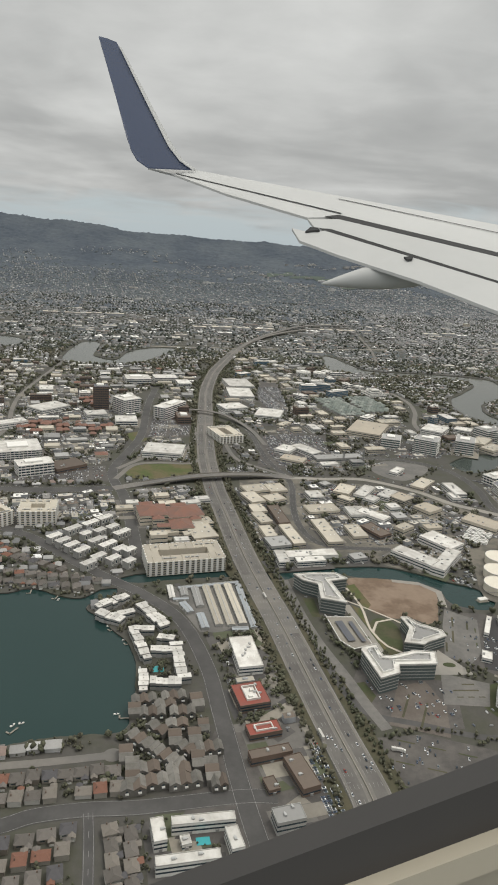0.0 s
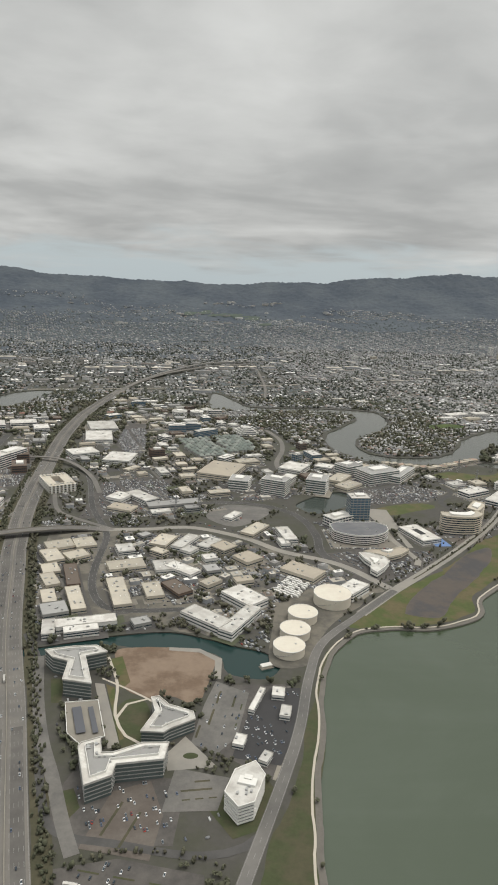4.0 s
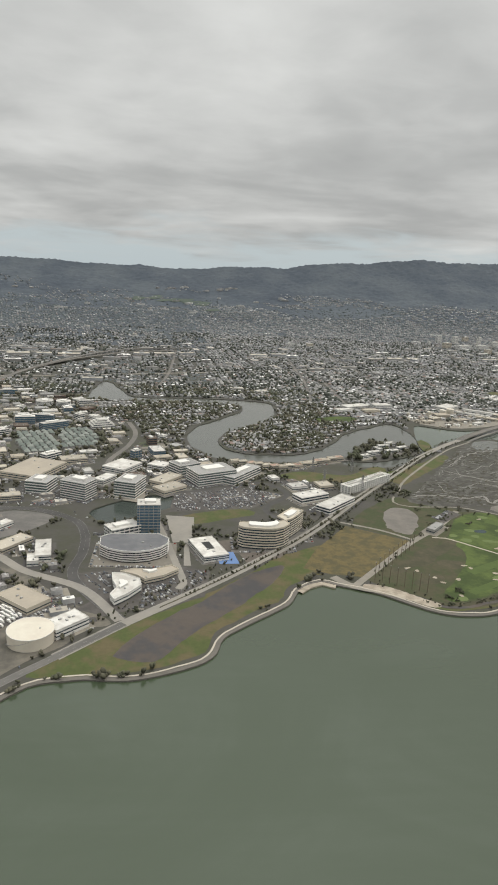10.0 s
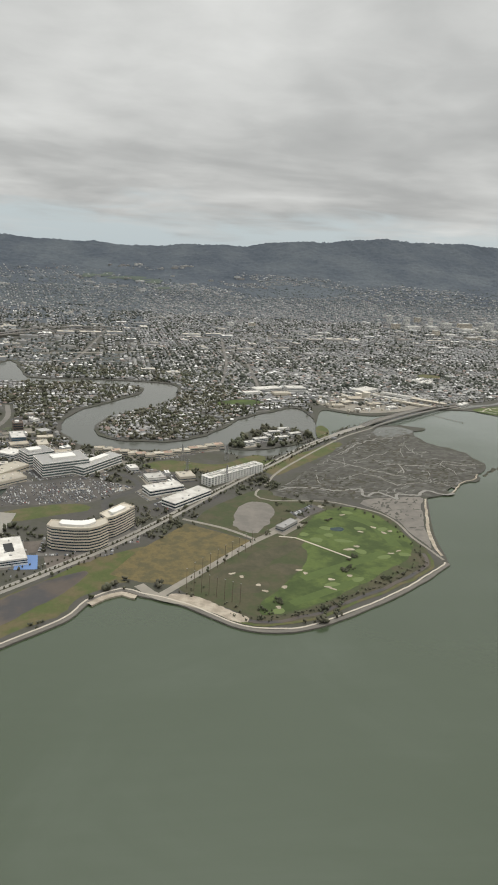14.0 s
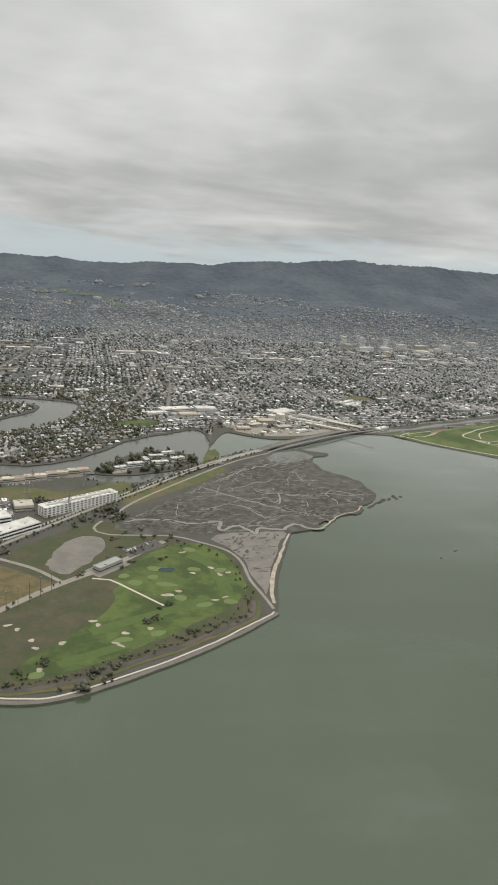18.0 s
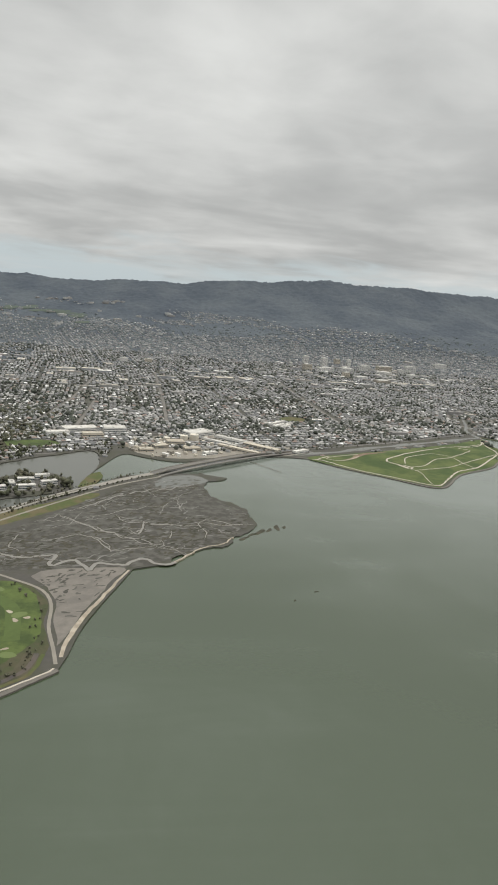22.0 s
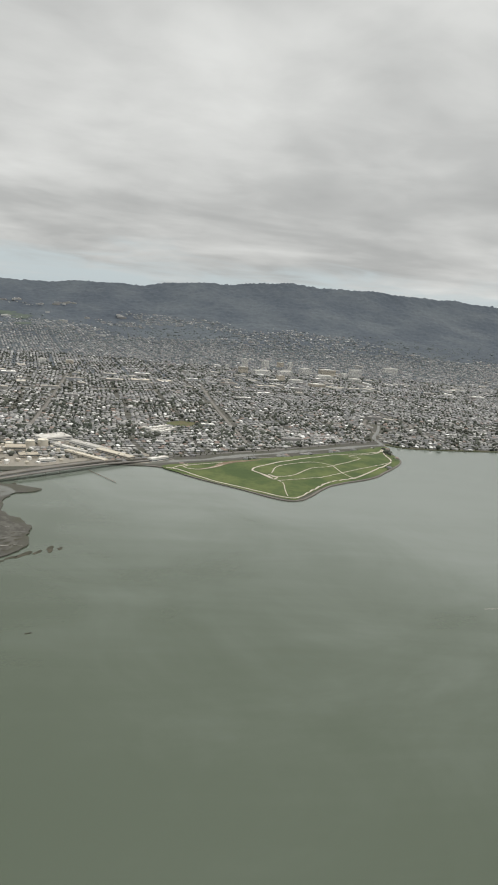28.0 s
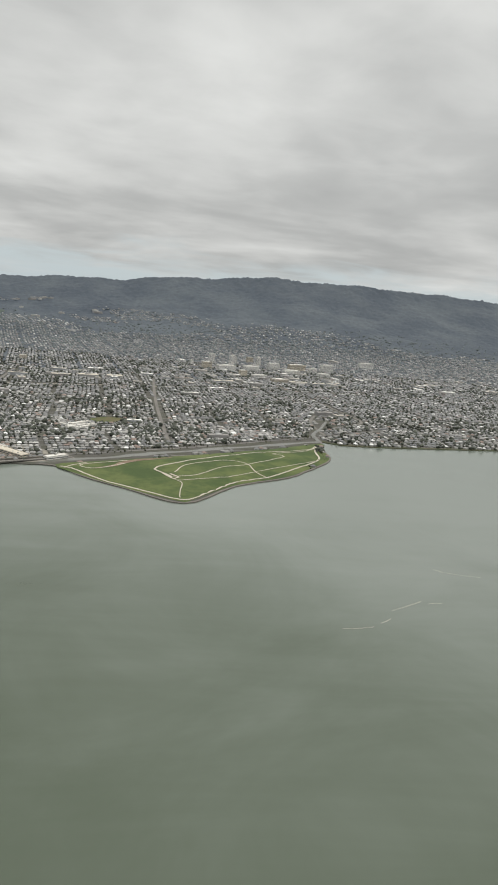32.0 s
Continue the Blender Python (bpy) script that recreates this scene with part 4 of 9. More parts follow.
CREEKS += [([(691, 957), (734, 918), (766, 900), (797, 882), (811, 864)], 1.9), ([(745, 964), (770, 946), (803, 942), (825, 941), (838, 927)], 1.7), ([(826, 948), (838, 962), (854, 951), (883, 951)], 1.8), ([(773, 946), (772, 926), (766, 913), (756, 927)], 2.2), ([(726, 903), (748, 871), (767, 877), (787, 888)], 1.5), ([(768, 1044), (800, 1062), (827, 1081)], 2.0)]
wander = np.random.default_rng(91)
MARSH = [(606, 842), (660, 924), (758, 1072), (832, 1122), (842, 1046), (878, 990), (878, 950), (846, 896), (790, 850), (689, 826)]
for k in range(90):
    a = wander.uniform((620, 835), (872, 1100))
    b = a + wander.normal(0, 1, 2) * np.array([34, 26])
    if inside(np.array([a[0], b[0]]), np.array([a[1], b[1]]), MARSH).all():
        CREEKS.append(([tuple(a), tuple((a + b) / 2 + wander.normal(0, 6, 2)), tuple(b)], wander.uniform(0.6, 1.1)))
for k, (points, wide) in enumerate(CREEKS):
    r = np.random.default_rng(50 + k)
    line = jitter(spline(points, 2.5), 0.7, 50 + k, False)
    if k > 0:
        u = np.linspace(0, math.pi * r.uniform(3, 6) * max(1, len(line) / 25), len(line))
        line[:, 1] += np.sin(u) * 2.2 * np.sin(np.linspace(0, math.pi, len(line)))
    for name, grow, lift, mat, words in (("creek_bank", 1.6, 0.10, "reed", "dark reed edge of a marsh creek"), ("creek", 0.0, 0.16, "creek_mud", "pale winding tidal creek"))[0 if wide > 1.2 else 1:]:
        v, f = ribbon(line, np.interp(np.linspace(0, 1, len(line)), [0, 0.5, 1], [0.6 * wide + grow, wide + grow, (wide if k == 0 else 0.5) + grow]), lift + 0.0004 * k)
        tagged(new(name, make_mesh(name, v, f, M[mat])), words, "creek", kind="structure")
v, f = ribbon(jitter(spline([(800, 850), (812, 866), (820, 876), (832, 888), (846, 895), (858, 913)], 2.0), 0.8, 49, False), 1.5, 0.2, 1.2)
tagged(new("beach_marsh", make_mesh("beach_marsh", v, f, M["sand"])), "thin pale shell beach along the marsh", "beach", kind="structure")
reeds = np.random.default_rng(77)
for name, count, long, wide, mat, words, lift in (("marsh_reeds", 3400, (0.8, 4.5), (0.4, 1.6), "reed", "dark olive reed tufts on the tidal marsh", 0.10), ("mud_pans", 700, (1.0, 5.5), (0.4, 1.8), "pan", "pale grey wet mud pans in the marsh", 0.12)):
    beds = Pieces()
    for k in range(count):
        x, y = reeds.uniform(610, 880), reeds.uniform(826, 1115)
        if inside(np.array([x]), np.array([y]), MARSH)[0] and np.sin(x / 31 + y / 47) + np.sin(y / 23 - x / 61) + (0 if mat == "reed" else 1.2 * (y < 900)) > reeds.uniform(-1.4, 1.4) * (1 if mat == "reed" else 1.6):
            o = blob(x, y, reeds.uniform(*long), reeds.uniform(*wide), reeds.uniform(-10, 70), 200 + k, 12, 0.35)
            beds.add([(*p, GROUND + lift + 0.00003 * k) for p in o], [tuple(range(12))])
    tagged(new(name, beds.data(name, M[mat])), words, "marsh", kind="stuff")

FLAT = [(694, 810), (714, 768), (717, 740), (724, 712), (738, 766), (750, 806), (758, 830), (720, 828)]
beds = Pieces()
for k in range(420):
    x, y = reeds.uniform(690, 760), reeds.uniform(710, 836)
    if inside(np.array([x]), np.array([y]), FLAT)[0] and (x - 690) * 0.5 + (836 - y) * 0.35 < reeds.uniform(0, 60):
        beds.add([(*p, GROUND + 0.14 + 0.00003 * k) for p in blob(x, y, reeds.uniform(0.8, 4), reeds.uniform(0.5, 1.8), reeds.uniform(0, 90), 2000 + k, 12, 0.35)], [tuple(range(12))])
tagged(new("flat_weeds", beds.data("flat_weeds", M["mud"])), "dark weed patches on the pale mudflat", "marsh", kind="stuff")

sheet("water_marsh_inlet", [jitter(spline([(786, 1092), (801, 1116), (830, 1124), (846, 1108), (842, 1092), (828, 1082), (800, 1066), (784, 1070)], 3.0, True), 0.6, 88)], 0.125, M["marina"], "shallow grey inlet at the marsh edge", "water")
# the green headland: a low grassed mound
FILL = [(1008, 1252), (1043, 1213), (1100, 1167), (1157, 1130), (1160, 1131), (1218, 1203), (1288, 1254), (1320, 1291), (1371, 1362), (1376, 1422), (1384, 1468), (1300, 1412), (1228, 1370), (1140, 1322), (1060, 1282)]
rings, loop = [], np.array([p for p in spline(FILL, 14.0, True)])
centre = loop.mean(0) + np.array([20, 20])
for s, h in ((1.02, 0.2), (0.96, 0.8), (0.80, 2.0), (0.62, 3.4), (0.40, 4.4), (0.18, 4.9), (0.02, 5.0)):
    rings.append(np.c_[centre + (loop - centre) * s, np.full(len(loop), GROUND + h)])
k = len(loop)
verts = [tuple(p) for ring in rings for p in ring]
faces = [(r * k + i, r * k + (i + 1) % k, (r + 1) * k + (i + 1) % k, (r + 1) * k + i) for r in range(len(rings) - 1) for i in range(k)]
tagged(new("headland_mound", make_mesh("headland_mound", verts, faces, M["hill_grass"], smooth=True)), "low bright green grassed headland mound", "hill", kind="structure")
claim(FILL, 4)


def mound_height(x, y):
    """The height of the headland at a place."""
    d = np.array([x, y]) - centre
    ray = np.arctan2(*(loop - centre).T[::-1])
    i = int(np.argmin(np.abs(np.angle(np.exp(1j * (ray - math.atan2(d[1], d[0])))))))
    s = np.linalg.norm(d) / np.linalg.norm(loop[i] - centre)
    return GROUND + float(np.interp(s, [0.02, 0.18, 0.40, 0.62, 0.80, 0.95, 1.0], [5.0, 4.9, 4.4, 3.4, 2.0, 0.8, 0.2]))


def over_mound(points, step=6.0):
    return np.array([(x, y, mound_height(x, y)) for x, y in spline(points, step)])


line = over_mound([(1050, 1238), (1059, 1242), (1076, 1255), (1091, 1274), (1122, 1294), (1145, 1308)])
v, f = ribbon(jitter(line, 0.8, 41, False), np.interp(np.linspace(0, 1, len(line)), [0, 0.35, 0.7, 1], [2, 9, 7, 2]), 0.35)
tagged(new("earth_headland", make_mesh("earth_headland", v, f, M["dirt"])), "bare brown earth on the headland", "earth", kind="structure")
TRAILS = [([(1010, 1243), (1025, 1236), (1054, 1205), (1076, 1184), (1104, 1166), (1152, 1135), (1173, 1150), (1221, 1212), (1268, 1246), (1314, 1298), (1355, 1354), (1363, 1409), (1376, 1456)], 2.6), ([(1016, 1238), (1026, 1250), (1040, 1264)], 2.0), ([(1090, 1279), (1039, 1256), (1036, 1244), (1055, 1240), (1087, 1264)], 1.8), ([(1224, 1336), (1172, 1296), (1126, 1254), (1123, 1243), (1140, 1221), (1144, 1212)], 2.6),
          ([(1148, 1235), (1160, 1265), (1185, 1287), (1222, 1304), (1245, 1290), (1252, 1257), (1266, 1240)], 1.7), ([(1145, 1216), (1176, 1228), (1211, 1269), (1245, 1290), (1305, 1350), (1290, 1360), (1336, 1392), (1366, 1427)], 1.7), ([(1150, 1200), (1202, 1221), (1244, 1253), (1291, 1293), (1350, 1345)], 1.5), ([(1145, 1206), (1155, 1193), (1152, 1140)], 1.1), ([(1224, 1336), (1262, 1362), (1308, 1381), (1355, 1415), (1376, 1450)], 1.9), ([(1134, 1226), (1146, 1206), (1152, 1214), (1142, 1226)], 3.0)]
for k, (points, wide) in enumerate(TRAILS):
    v, f = ribbon(jitter(over_mound(points), 0.4, 150 + k, False), wide, 0.4 + 0.006 * k)
    tagged(new("path_headland", make_mesh("path_headland", v, f, M["path"])), "pale walking path over the green headland", "path", kind="structure")
slough = spline([(982, 1259), (1005, 1275), (1057, 1297), (1117, 1336), (1174, 1367), (1219, 1394), (1287, 1430), (1356, 1470), (1388, 1486)], 6.0)
v, f = ribbon(jitter(slough, 0.9, 152, False), 11.0 + 4 * np.sin(np.linspace(0, 25, len(slough))), 0.08)
tagged(new("water_slough", make_mesh("water_slough", v, f, M["marina"])), "narrow pale slough behind the headland", "water", kind="structure")
line = spline([(1388, 1486), (1390, 1542), (1420, 1610), (1447, 1684)], 6.0)
v, f = ribbon(line, np.linspace(8, 5, len(line)), 0.24)
tagged(new("water_slough_north", make_mesh("water_slough_north", v, f, M["marina"])), "narrow pale creek between the houses", "water", kind="structure")
claim_line([tuple(p) for p in line], 12, 1)
claim_line([tuple(p) for p in slough], 22, 1)

# ---------------------------------------------------------------- hills
RIDGE_X = [-2400, -1433, -1110, -850, -650, -300, 0, 300, 565, 750, 904, 1146, 1394, 1689, 2060, 2340, 2800, 3600]
RIDGE_Z = [300, 288, 268, 254, 232, 222, 216, 216, 228, 242, 246, 282, 298, 326, 331, 327, 320, 310]


def terrain(x, y):
    """The height of the ground: flat by the bay, rising to the ridge."""
    x, y = np.asarray(x, float), np.asarray(y, float)
    s = np.clip((y - 2150) / 1950, 0, 1.25)
    ridge = np.interp(x, RIDGE_X, RIDGE_Z)
    rise = 0.035 * s + 0.965 * s ** 3.3
    top = np.where(s <= 1, rise, 1 - 2.0 * (s - 1))
    z = GROUND - 0.15 + ridge * top
    for hx, hy, rx, ry, h in ((-900, 3150, 330, 200, 45), (-350, 3250, 260, 170, 55), (120, 3080, 300, 160, 40), (620, 3200, 280, 170, 34), (1350, 3300, 330, 190, 42), (2000, 3350, 380, 220, 50), (1700, 3700, 260, 180, 40), (-700, 3650, 300, 200, 35)):
        z += 0.4 * h * np.exp(-((x - hx) / rx) ** 2 - ((y - hy) / ry) ** 2)
    z += 0.4 * s * (9 * np.sin(x / 83 + y / 160) + 6 * np.sin(x / 37 - y / 71) + 5 * np.sin(y / 57 + x / 140))
    return z


nx, ny = 520, 230
hx, hy = np.meshgrid(np.linspace(-2300, 3500, nx), np.linspace(2150, 4520, ny))
hz = terrain(hx, hy)
lump = np.random.default_rng(4).normal(0, 1, hz.shape)
hz += lump * np.clip((hy - 3000) / 600, 0, 1) * 2.6
verts = np.c_[hx.ravel(), hy.ravel(), hz.ravel()]
faces = [(j * nx + i, j * nx + i + 1, (j + 1) * nx + i + 1, (j + 1) * nx + i) for j in range(ny - 1) for i in range(nx - 1)]
tagged(new("ground_hills", make_mesh("ground_hills", verts, faces, M["forest_hazed"], smooth=True)), "dark wooded hills rising to a long ridge", "hills", kind="structure")

def hill_patch(name, loop, mat, label, category):
    """A sheet that follows the slope."""
    loop, mid = np.array(loop), np.mean(loop, 0)
    v = [(*mid, float(terrain(*mid)) + 2.5)]
    for s in (0.35, 0.7, 1.0):
        v += [(*(mid + (p - mid) * s), float(terrain(*(mid + (p - mid) * s))) + 2.5) for p in loop]
    k = len(loop)
    f = [(0, 1 + i, 1 + (i + 1) % k) for i in range(k)] + [(1 + r * k + i, 1 + (r + 1) * k + i, 1 + (r + 1) * k + (i + 1) % k, 1 + r * k + (i + 1) % k) for r in range(2) for i in range(k)]
    tagged(new(name, make_mesh(name, v, f, M[mat])), label, category, kind="structure")
    claim(loop, 4)


for k, (x, y, rx, ry) in enumerate(((435, 3400, 46, 40), (330, 3490, 50, 36), (205, 3540, 40, 40), (478, 3210, 40, 34), (380, 3450, 40, 26), (265, 3480, 44, 26), (130, 3520, 40, 30))):
    hill_patch("hill_lawn", blob(x, y, rx, ry, 20, 330 + k, 22, 0.25), "hill_green", "pale green lawn of a hillside golf course", "lawn")

# ---------------------------------------------------------------- roads
def road(name, points, width, mat, label, lift=0.14, lines=0, code=2, thick=0.0, step=7.0, dash=True):
    line = spline(points, step)
    v, f = ribbon(line, width, lift, thick)
    ob = tagged(new(name, make_mesh(name, v, f, M[mat])), label, "road", kind="structure")
    if code:
        claim_line([(p[0], p[1]) for p in line], width + 3, code)
    if lines:
        marks = Pieces()
        for k in range(lines + 1):
            shift = (k / lines - 0.5) * (width - 1.0)
            fine = spline(points, 3.0)
            if k in (0, lines):
                marks.add(*ribbon(fine, 0.13, lift + 0.03, 0.0, shift))
            elif dash:
                v, f = ribbon(fine, 0.13, lift + 0.03, 0.0, shift)
                marks.add(v, f[::3])
        mark = part("lane_marking", marks.data("lane_marking", M["paint"]), ob, "worn white lane lines")
        tagged(mark, kind="stuff")
    return line


FREEWAY = [(112, 140), (96, 190), (80, 234), (74, 266), (64, 304), (52, 352), (37, 413), (14, 500), (-9, 609), (-21, 669), (-36, 783), (-50, 1000), (-55, 1120), (-50, 1272), (-34, 1399), (-11, 1553)]
freeway = road("road_freeway", FREEWAY, 21.5, "concrete", "wide pale concrete freeway with many lanes", 0.3, 10)
road("road_freeway_south", [(112, 140), (128, 90), (160, -10), (258, -330)], 21.5, "concrete", "wide pale concrete freeway with many lanes", 0.297)
v, f = ribbon(spline(FREEWAY, 7.0), 0.5, 0.95, 0.7)
tagged(new("freeway_median", make_mesh("freeway_median", v, f, M["levee"])), "low concrete median wall of the freeway", "barrier", kind="structure")
whole = spline(FREEWAY, 7.0)
for k, (low, high) in enumerate(((140, 396), (470, 900), (960, 1500))):
    some = whole[(whole[:, 1] > low) & (whole[:, 1] < high)]
    for shift in (-5.6, 5.6):
        v, f = ribbon(some, 6.4, 0.318, 0.0, shift)
        tagged(new("road_worn_lanes", make_mesh("road_worn_lanes", v, f, M["worn"])), "darker worn lanes of the freeway", "road", kind="structure")
for shift in (-15.5, 15.5):
    v, f = ribbon(jitter(whole, 0.5, 19, False), 9.0, 0.09, 0.0, shift)
    tagged(new("verge_freeway", make_mesh("verge_freeway", v, f, M["dry_scrub"])), "brown scrub verge beside the freeway", "verge", kind="structure")
up = lambda points, a, b: [(x, y, a + (b - a) * i / (len(points) - 1)) for i, (x, y) in enumerate(points)]
road("road_ramp_east", [(-11, 1553, 1.0), (15, 1648, 3.0), (75, 1789, 6.5), (177, 1946, 7.0), (330, 2080, 4.0)], 11, "concrete", "raised freeway ramp curving away", 0.3, 0, 2, 1.2, 15)
road("road_ramp_west", [(-11, 1553, 1.0), (30, 1700, 5.0), (93, 1850, 8.0), (194, 2030, 8.0), (380, 2140, 5.0)], 10, "concrete", "high freeway flyover", 0.3, 0, 2, 1.2, 15)
road("road_boulevard", [(-420, 600), (-330, 612), (-228, 621), (-175, 628), (-121, 641)], 14, "asphalt", "grey boulevard with lanes", 0.16, 4, dash=False)
OVERPASS = [(-121, 641, 1.0), (-95, 655, 2.2), (-60, 669, 5.2), (-38, 678, 6.2), (-10, 687, 6.4), (16, 695, 5.4), (40, 702, 3.0), (62, 704, 1.0)]
road("road_overpass", OVERPASS, 11, "concrete", "concrete road bridge over the freeway", 0.2, 4, 2, 1.1)
road("road_industrial", [(62, 704), (99, 706), (144, 712), (195, 686), (230, 652), (279, 622), (312, 574)], 8, "pale_road", "pale street through the industrial quarter", 0.16)
road("road_footbridge", [(-84, 960, 1.5), (-70, 962, 5.2), (-34, 950, 6.4), (-5, 922, 5.2), (20, 880, 2.0), (37, 821, 1.0)], 6, "concrete", "narrow bridge curving over the freeway", 0.2, 0, 2, 0.9)
road("road_metro", [(-73, 493), (-86, 546), (-107, 623), (-124, 662), (-132, 703), (-126, 765), (-122, 837), (-135, 984), (-139, 1099)], 11, "asphalt", "grey street through the town centre", 0.15, 4, dash=False)
road("road_shell", [(-260, 575), (-198, 536), (-164, 518), (-127, 486), (-86, 455), (-57, 434), (-30, 405), (-10, 358), (1, 313), (12, 265), (22, 228), (40, 170)], 10, "asphalt", "grey street with painted lanes", 0.17, 4, dash=False)
road("road_beach_park", [(-150, 208), (-120, 224), (-92, 234), (-80, 240), (-58, 245), (-33, 248), (12, 257), (30, 258)], 9, "asphalt", "dark street with painted lanes and crossings", 0.16, 4, dash=False)
road("road_cul_de_sac", [(-160, 258), (-104, 268), (-78, 273), (-52, 279)], 5, "concrete", "pale residential street", 0.15)
sheet("road_cul_de_sac_head", [blob(-52, 279, 5, 4.5, 10, 300, 20, 0.02)], 0.155, M["concrete"], "round end of a pale residential street", "road")
road("road_side_street", [(-56, 243), (-52, 226), (-46, 196), (-40, 160)], 5, "asphalt", "dark side street", 0.15, 2)
road("road_ramp_loop", [(-124, 668), (-112, 715), (-86, 728), (-52, 732), (-40, 760), (-40, 830)], 6, "concrete", "curved freeway ramp", 0.18)
road("road_ramp_outer", [(-128, 700), (-100, 748), (-66, 770), (-54, 820), (-60, 900)], 6, "concrete", "curved freeway slip road", 0.18)
road("road_ramp_right", [(66, 704), (20, 738), (0, 762), (-14, 820), (-24, 900)], 5, "concrete", "curved slip road", 0.18)
road("road_industrial_north", [(12, 900), (22, 853), (36, 771), (57, 706), (62, 674), (60, 609), (65, 566), (78, 540), (98, 534), (140, 536)], 7, "asphalt", "grey street with parked cars", 0.155, 2)
THIRD = [(150, 250), (191, 350), (207, 394), (221, 445), (238, 487), (276, 529), (315, 570), (358, 611), (410, 664), (477, 741), (555, 851), (625, 945), (679, 1018), (740, 1086), (780, 1124)]
road("road_shore_south", THIRD[:7], 6.6, "street", "grey two-lane shore road", 0.165, 2)
road("road_shore", THIRD[5:], 9.0, "pale_road", "pale road that follows the bay shore", 0.16)
BRIDGE = [(780, 1124, 1.2), (800, 1142, 3.0), (837, 1172, 4.6), (880, 1208, 5.0), (925, 1246, 4.2), (970, 1278, 2.4), (1010, 1304, 1.2)]
road("road_bridge", BRIDGE, 11, "concrete", "long concrete bridge over the slough mouth", 0.2, 4, 0, 1.2)
road("road_bridge_side", [(x + 9, y - 11, z) for x, y, z in BRIDGE], 5, "concrete", "second narrower bridge deck", 0.15, 0, 0, 1.0)
road("road_fill", [(1010, 1304), (1099, 1350), (1204, 1406), (1303, 1470), (1394, 1524), (1477, 1580), (1560, 1640)], 5.5, "street", "road behind the headland", 0.16)
road("path_marsh", [(600, 862), (622, 908), (676, 985), (736, 1062), (790, 1112)], 3, "levee", "pale trail beside the shore road", 0.15, code=0)
road("path_marsh_loop", [(592, 850), (586, 832), (600, 818), (653, 818), (678, 806), (701, 789), (711, 766), (714, 734), (721, 706), (725, 688)], 2.4, "levee", "pale trail round the marsh edge", 0.18, code=0)
road("road_golf", [(492, 628), (531, 674), (570, 720), (608, 757), (648, 806)], 6, "levee", "pale road to the golf course", 0.16)
road("road_golf_link", [(512, 768), (548, 748), (572, 726)], 3.5, "levee", "pale farm track", 0.15)
road("path_golf_wall", [(594, 732), (607, 730), (624, 714), (636, 702), (647, 691)], 1.8, "path", "pale path across the golf course", 0.2, code=0)
road("road_cove", [(478, 645), (492, 628), (520, 616), (548, 598)], 8, "levee", "pale shore car park strip", 0.17)
road("road_office", [(312, 575), (270, 640), (270, 690), (266, 730), (250, 765), (205, 792), (150, 790)], 9, "asphalt", "curved grey street past the offices", 0.155, 2)
road("road_office_north", [(470, 742), (440, 800), (470, 850), (440, 890), (380, 860), (330, 850), (270, 860), (150, 850)], 6, "asphalt", "street round the office car park", 0.15)
road("road_tower_street", [(324, 790), (338, 726), (352, 656), (356, 632), (352, 622)], 6, "pale_road", "pale paved street beside the tower", 0.17)
road("road_lagoon_street", [(270, 860), (262, 960), (280, 1040), (285, 1110), (270, 1180)], 7, "concrete", "pale street to the slough", 0.15)
road("road_campus", [(28, 500), (46, 459), (58, 400), (70, 348), (82, 322), (110, 314), (150, 306), (176, 316), (192, 352)], 4.5, "asphalt", "grey campus road", 0.14)
road("road_campus_drive", [(43, 470), (53, 422), (63, 386), (74, 357), (84, 328), (92, 308)], 7.0, "lot_grey", "grey drive beside the campus", 0.15)
road("path_campus_cross", [(88, 444), (104, 433), (118, 422)], 1.4, "path", "pale path across the lawn", 0.19, code=0)
road("path_campus", [(89, 469), (98, 438), (100, 407), (108, 388), (117, 381)], 1.8, "path", "pale curving campus path", 0.17, code=0)
road("path_campus_ring", [(101, 404), (106, 417), (118, 422), (128, 413)], 1.8, "path", "pale ring path round the lawn", 0.175, code=0)
road("road_storage", [(-38, 455), (-20, 418), (0, 398), (26, 402)], 4, "asphalt", "grey yard road", 0.14)
road("railway_line", [(-300, 1500), (100, 1600), (514, 1754), (736, 1850), (1062, 1970), (1330, 2060), (1700, 2130)], 9, "levee", "pale highway strip through the suburb", 0.2)
for points in ([(802, 1460), (797, 1700), (790, 1866), (780, 2120)], [(1142, 1420), (1130, 1600), (1119, 1820), (1112, 2120)], [(596, 1400), (612, 1530), (624, 1660), (640, 2000), (650, 2140)], [(658, 1370), (664, 1500), (667, 1620)], [(1411, 1520), (1411, 1657), (1450, 1760), (1520, 1830)], [(1444, 1616), (1521, 1696), (1507, 1815), (1480, 1960)], [(-330, 700), (-290, 800), (-330, 1000), (-340, 1300)], [(300, 1480), (320, 1700), (330, 2100)]):
    road("road_suburb", points, 6, "concrete", "pale suburban street", 0.16)

middle = spline(THIRD[5:], 4.0)
v, f = ribbon(jitter(middle[(middle[:, 1] > 590) & (middle[:, 1] < 1060)], 0.15, 21, False), 1.3, 0.24)
tagged(new("verge_median", make_mesh("verge_median", v, f, M["dry_scrub"])), "planted median of the shore road", "verge", kind="structure")
# ---------------------------------------------------------------- buildings
ROOFS = {"white": "white_roof", "beige": "beige_roof", "grey": "grey_roof", "tan": "tan_roof", "brown": "brown_roof", "terracotta": "red_roof", "dark": "dark_roof", "red": "red_flat", "clay": "clay_roof"}
WALLS = {"white": "white_wall", "beige": "cream_wall", "grey": "grey_wall", "tan": "cream_wall", "brown": "brown_wall", "terracotta": "cream_wall", "dark": "brown_wall", "red": "brown_wall", "clay": "cream_wall"}
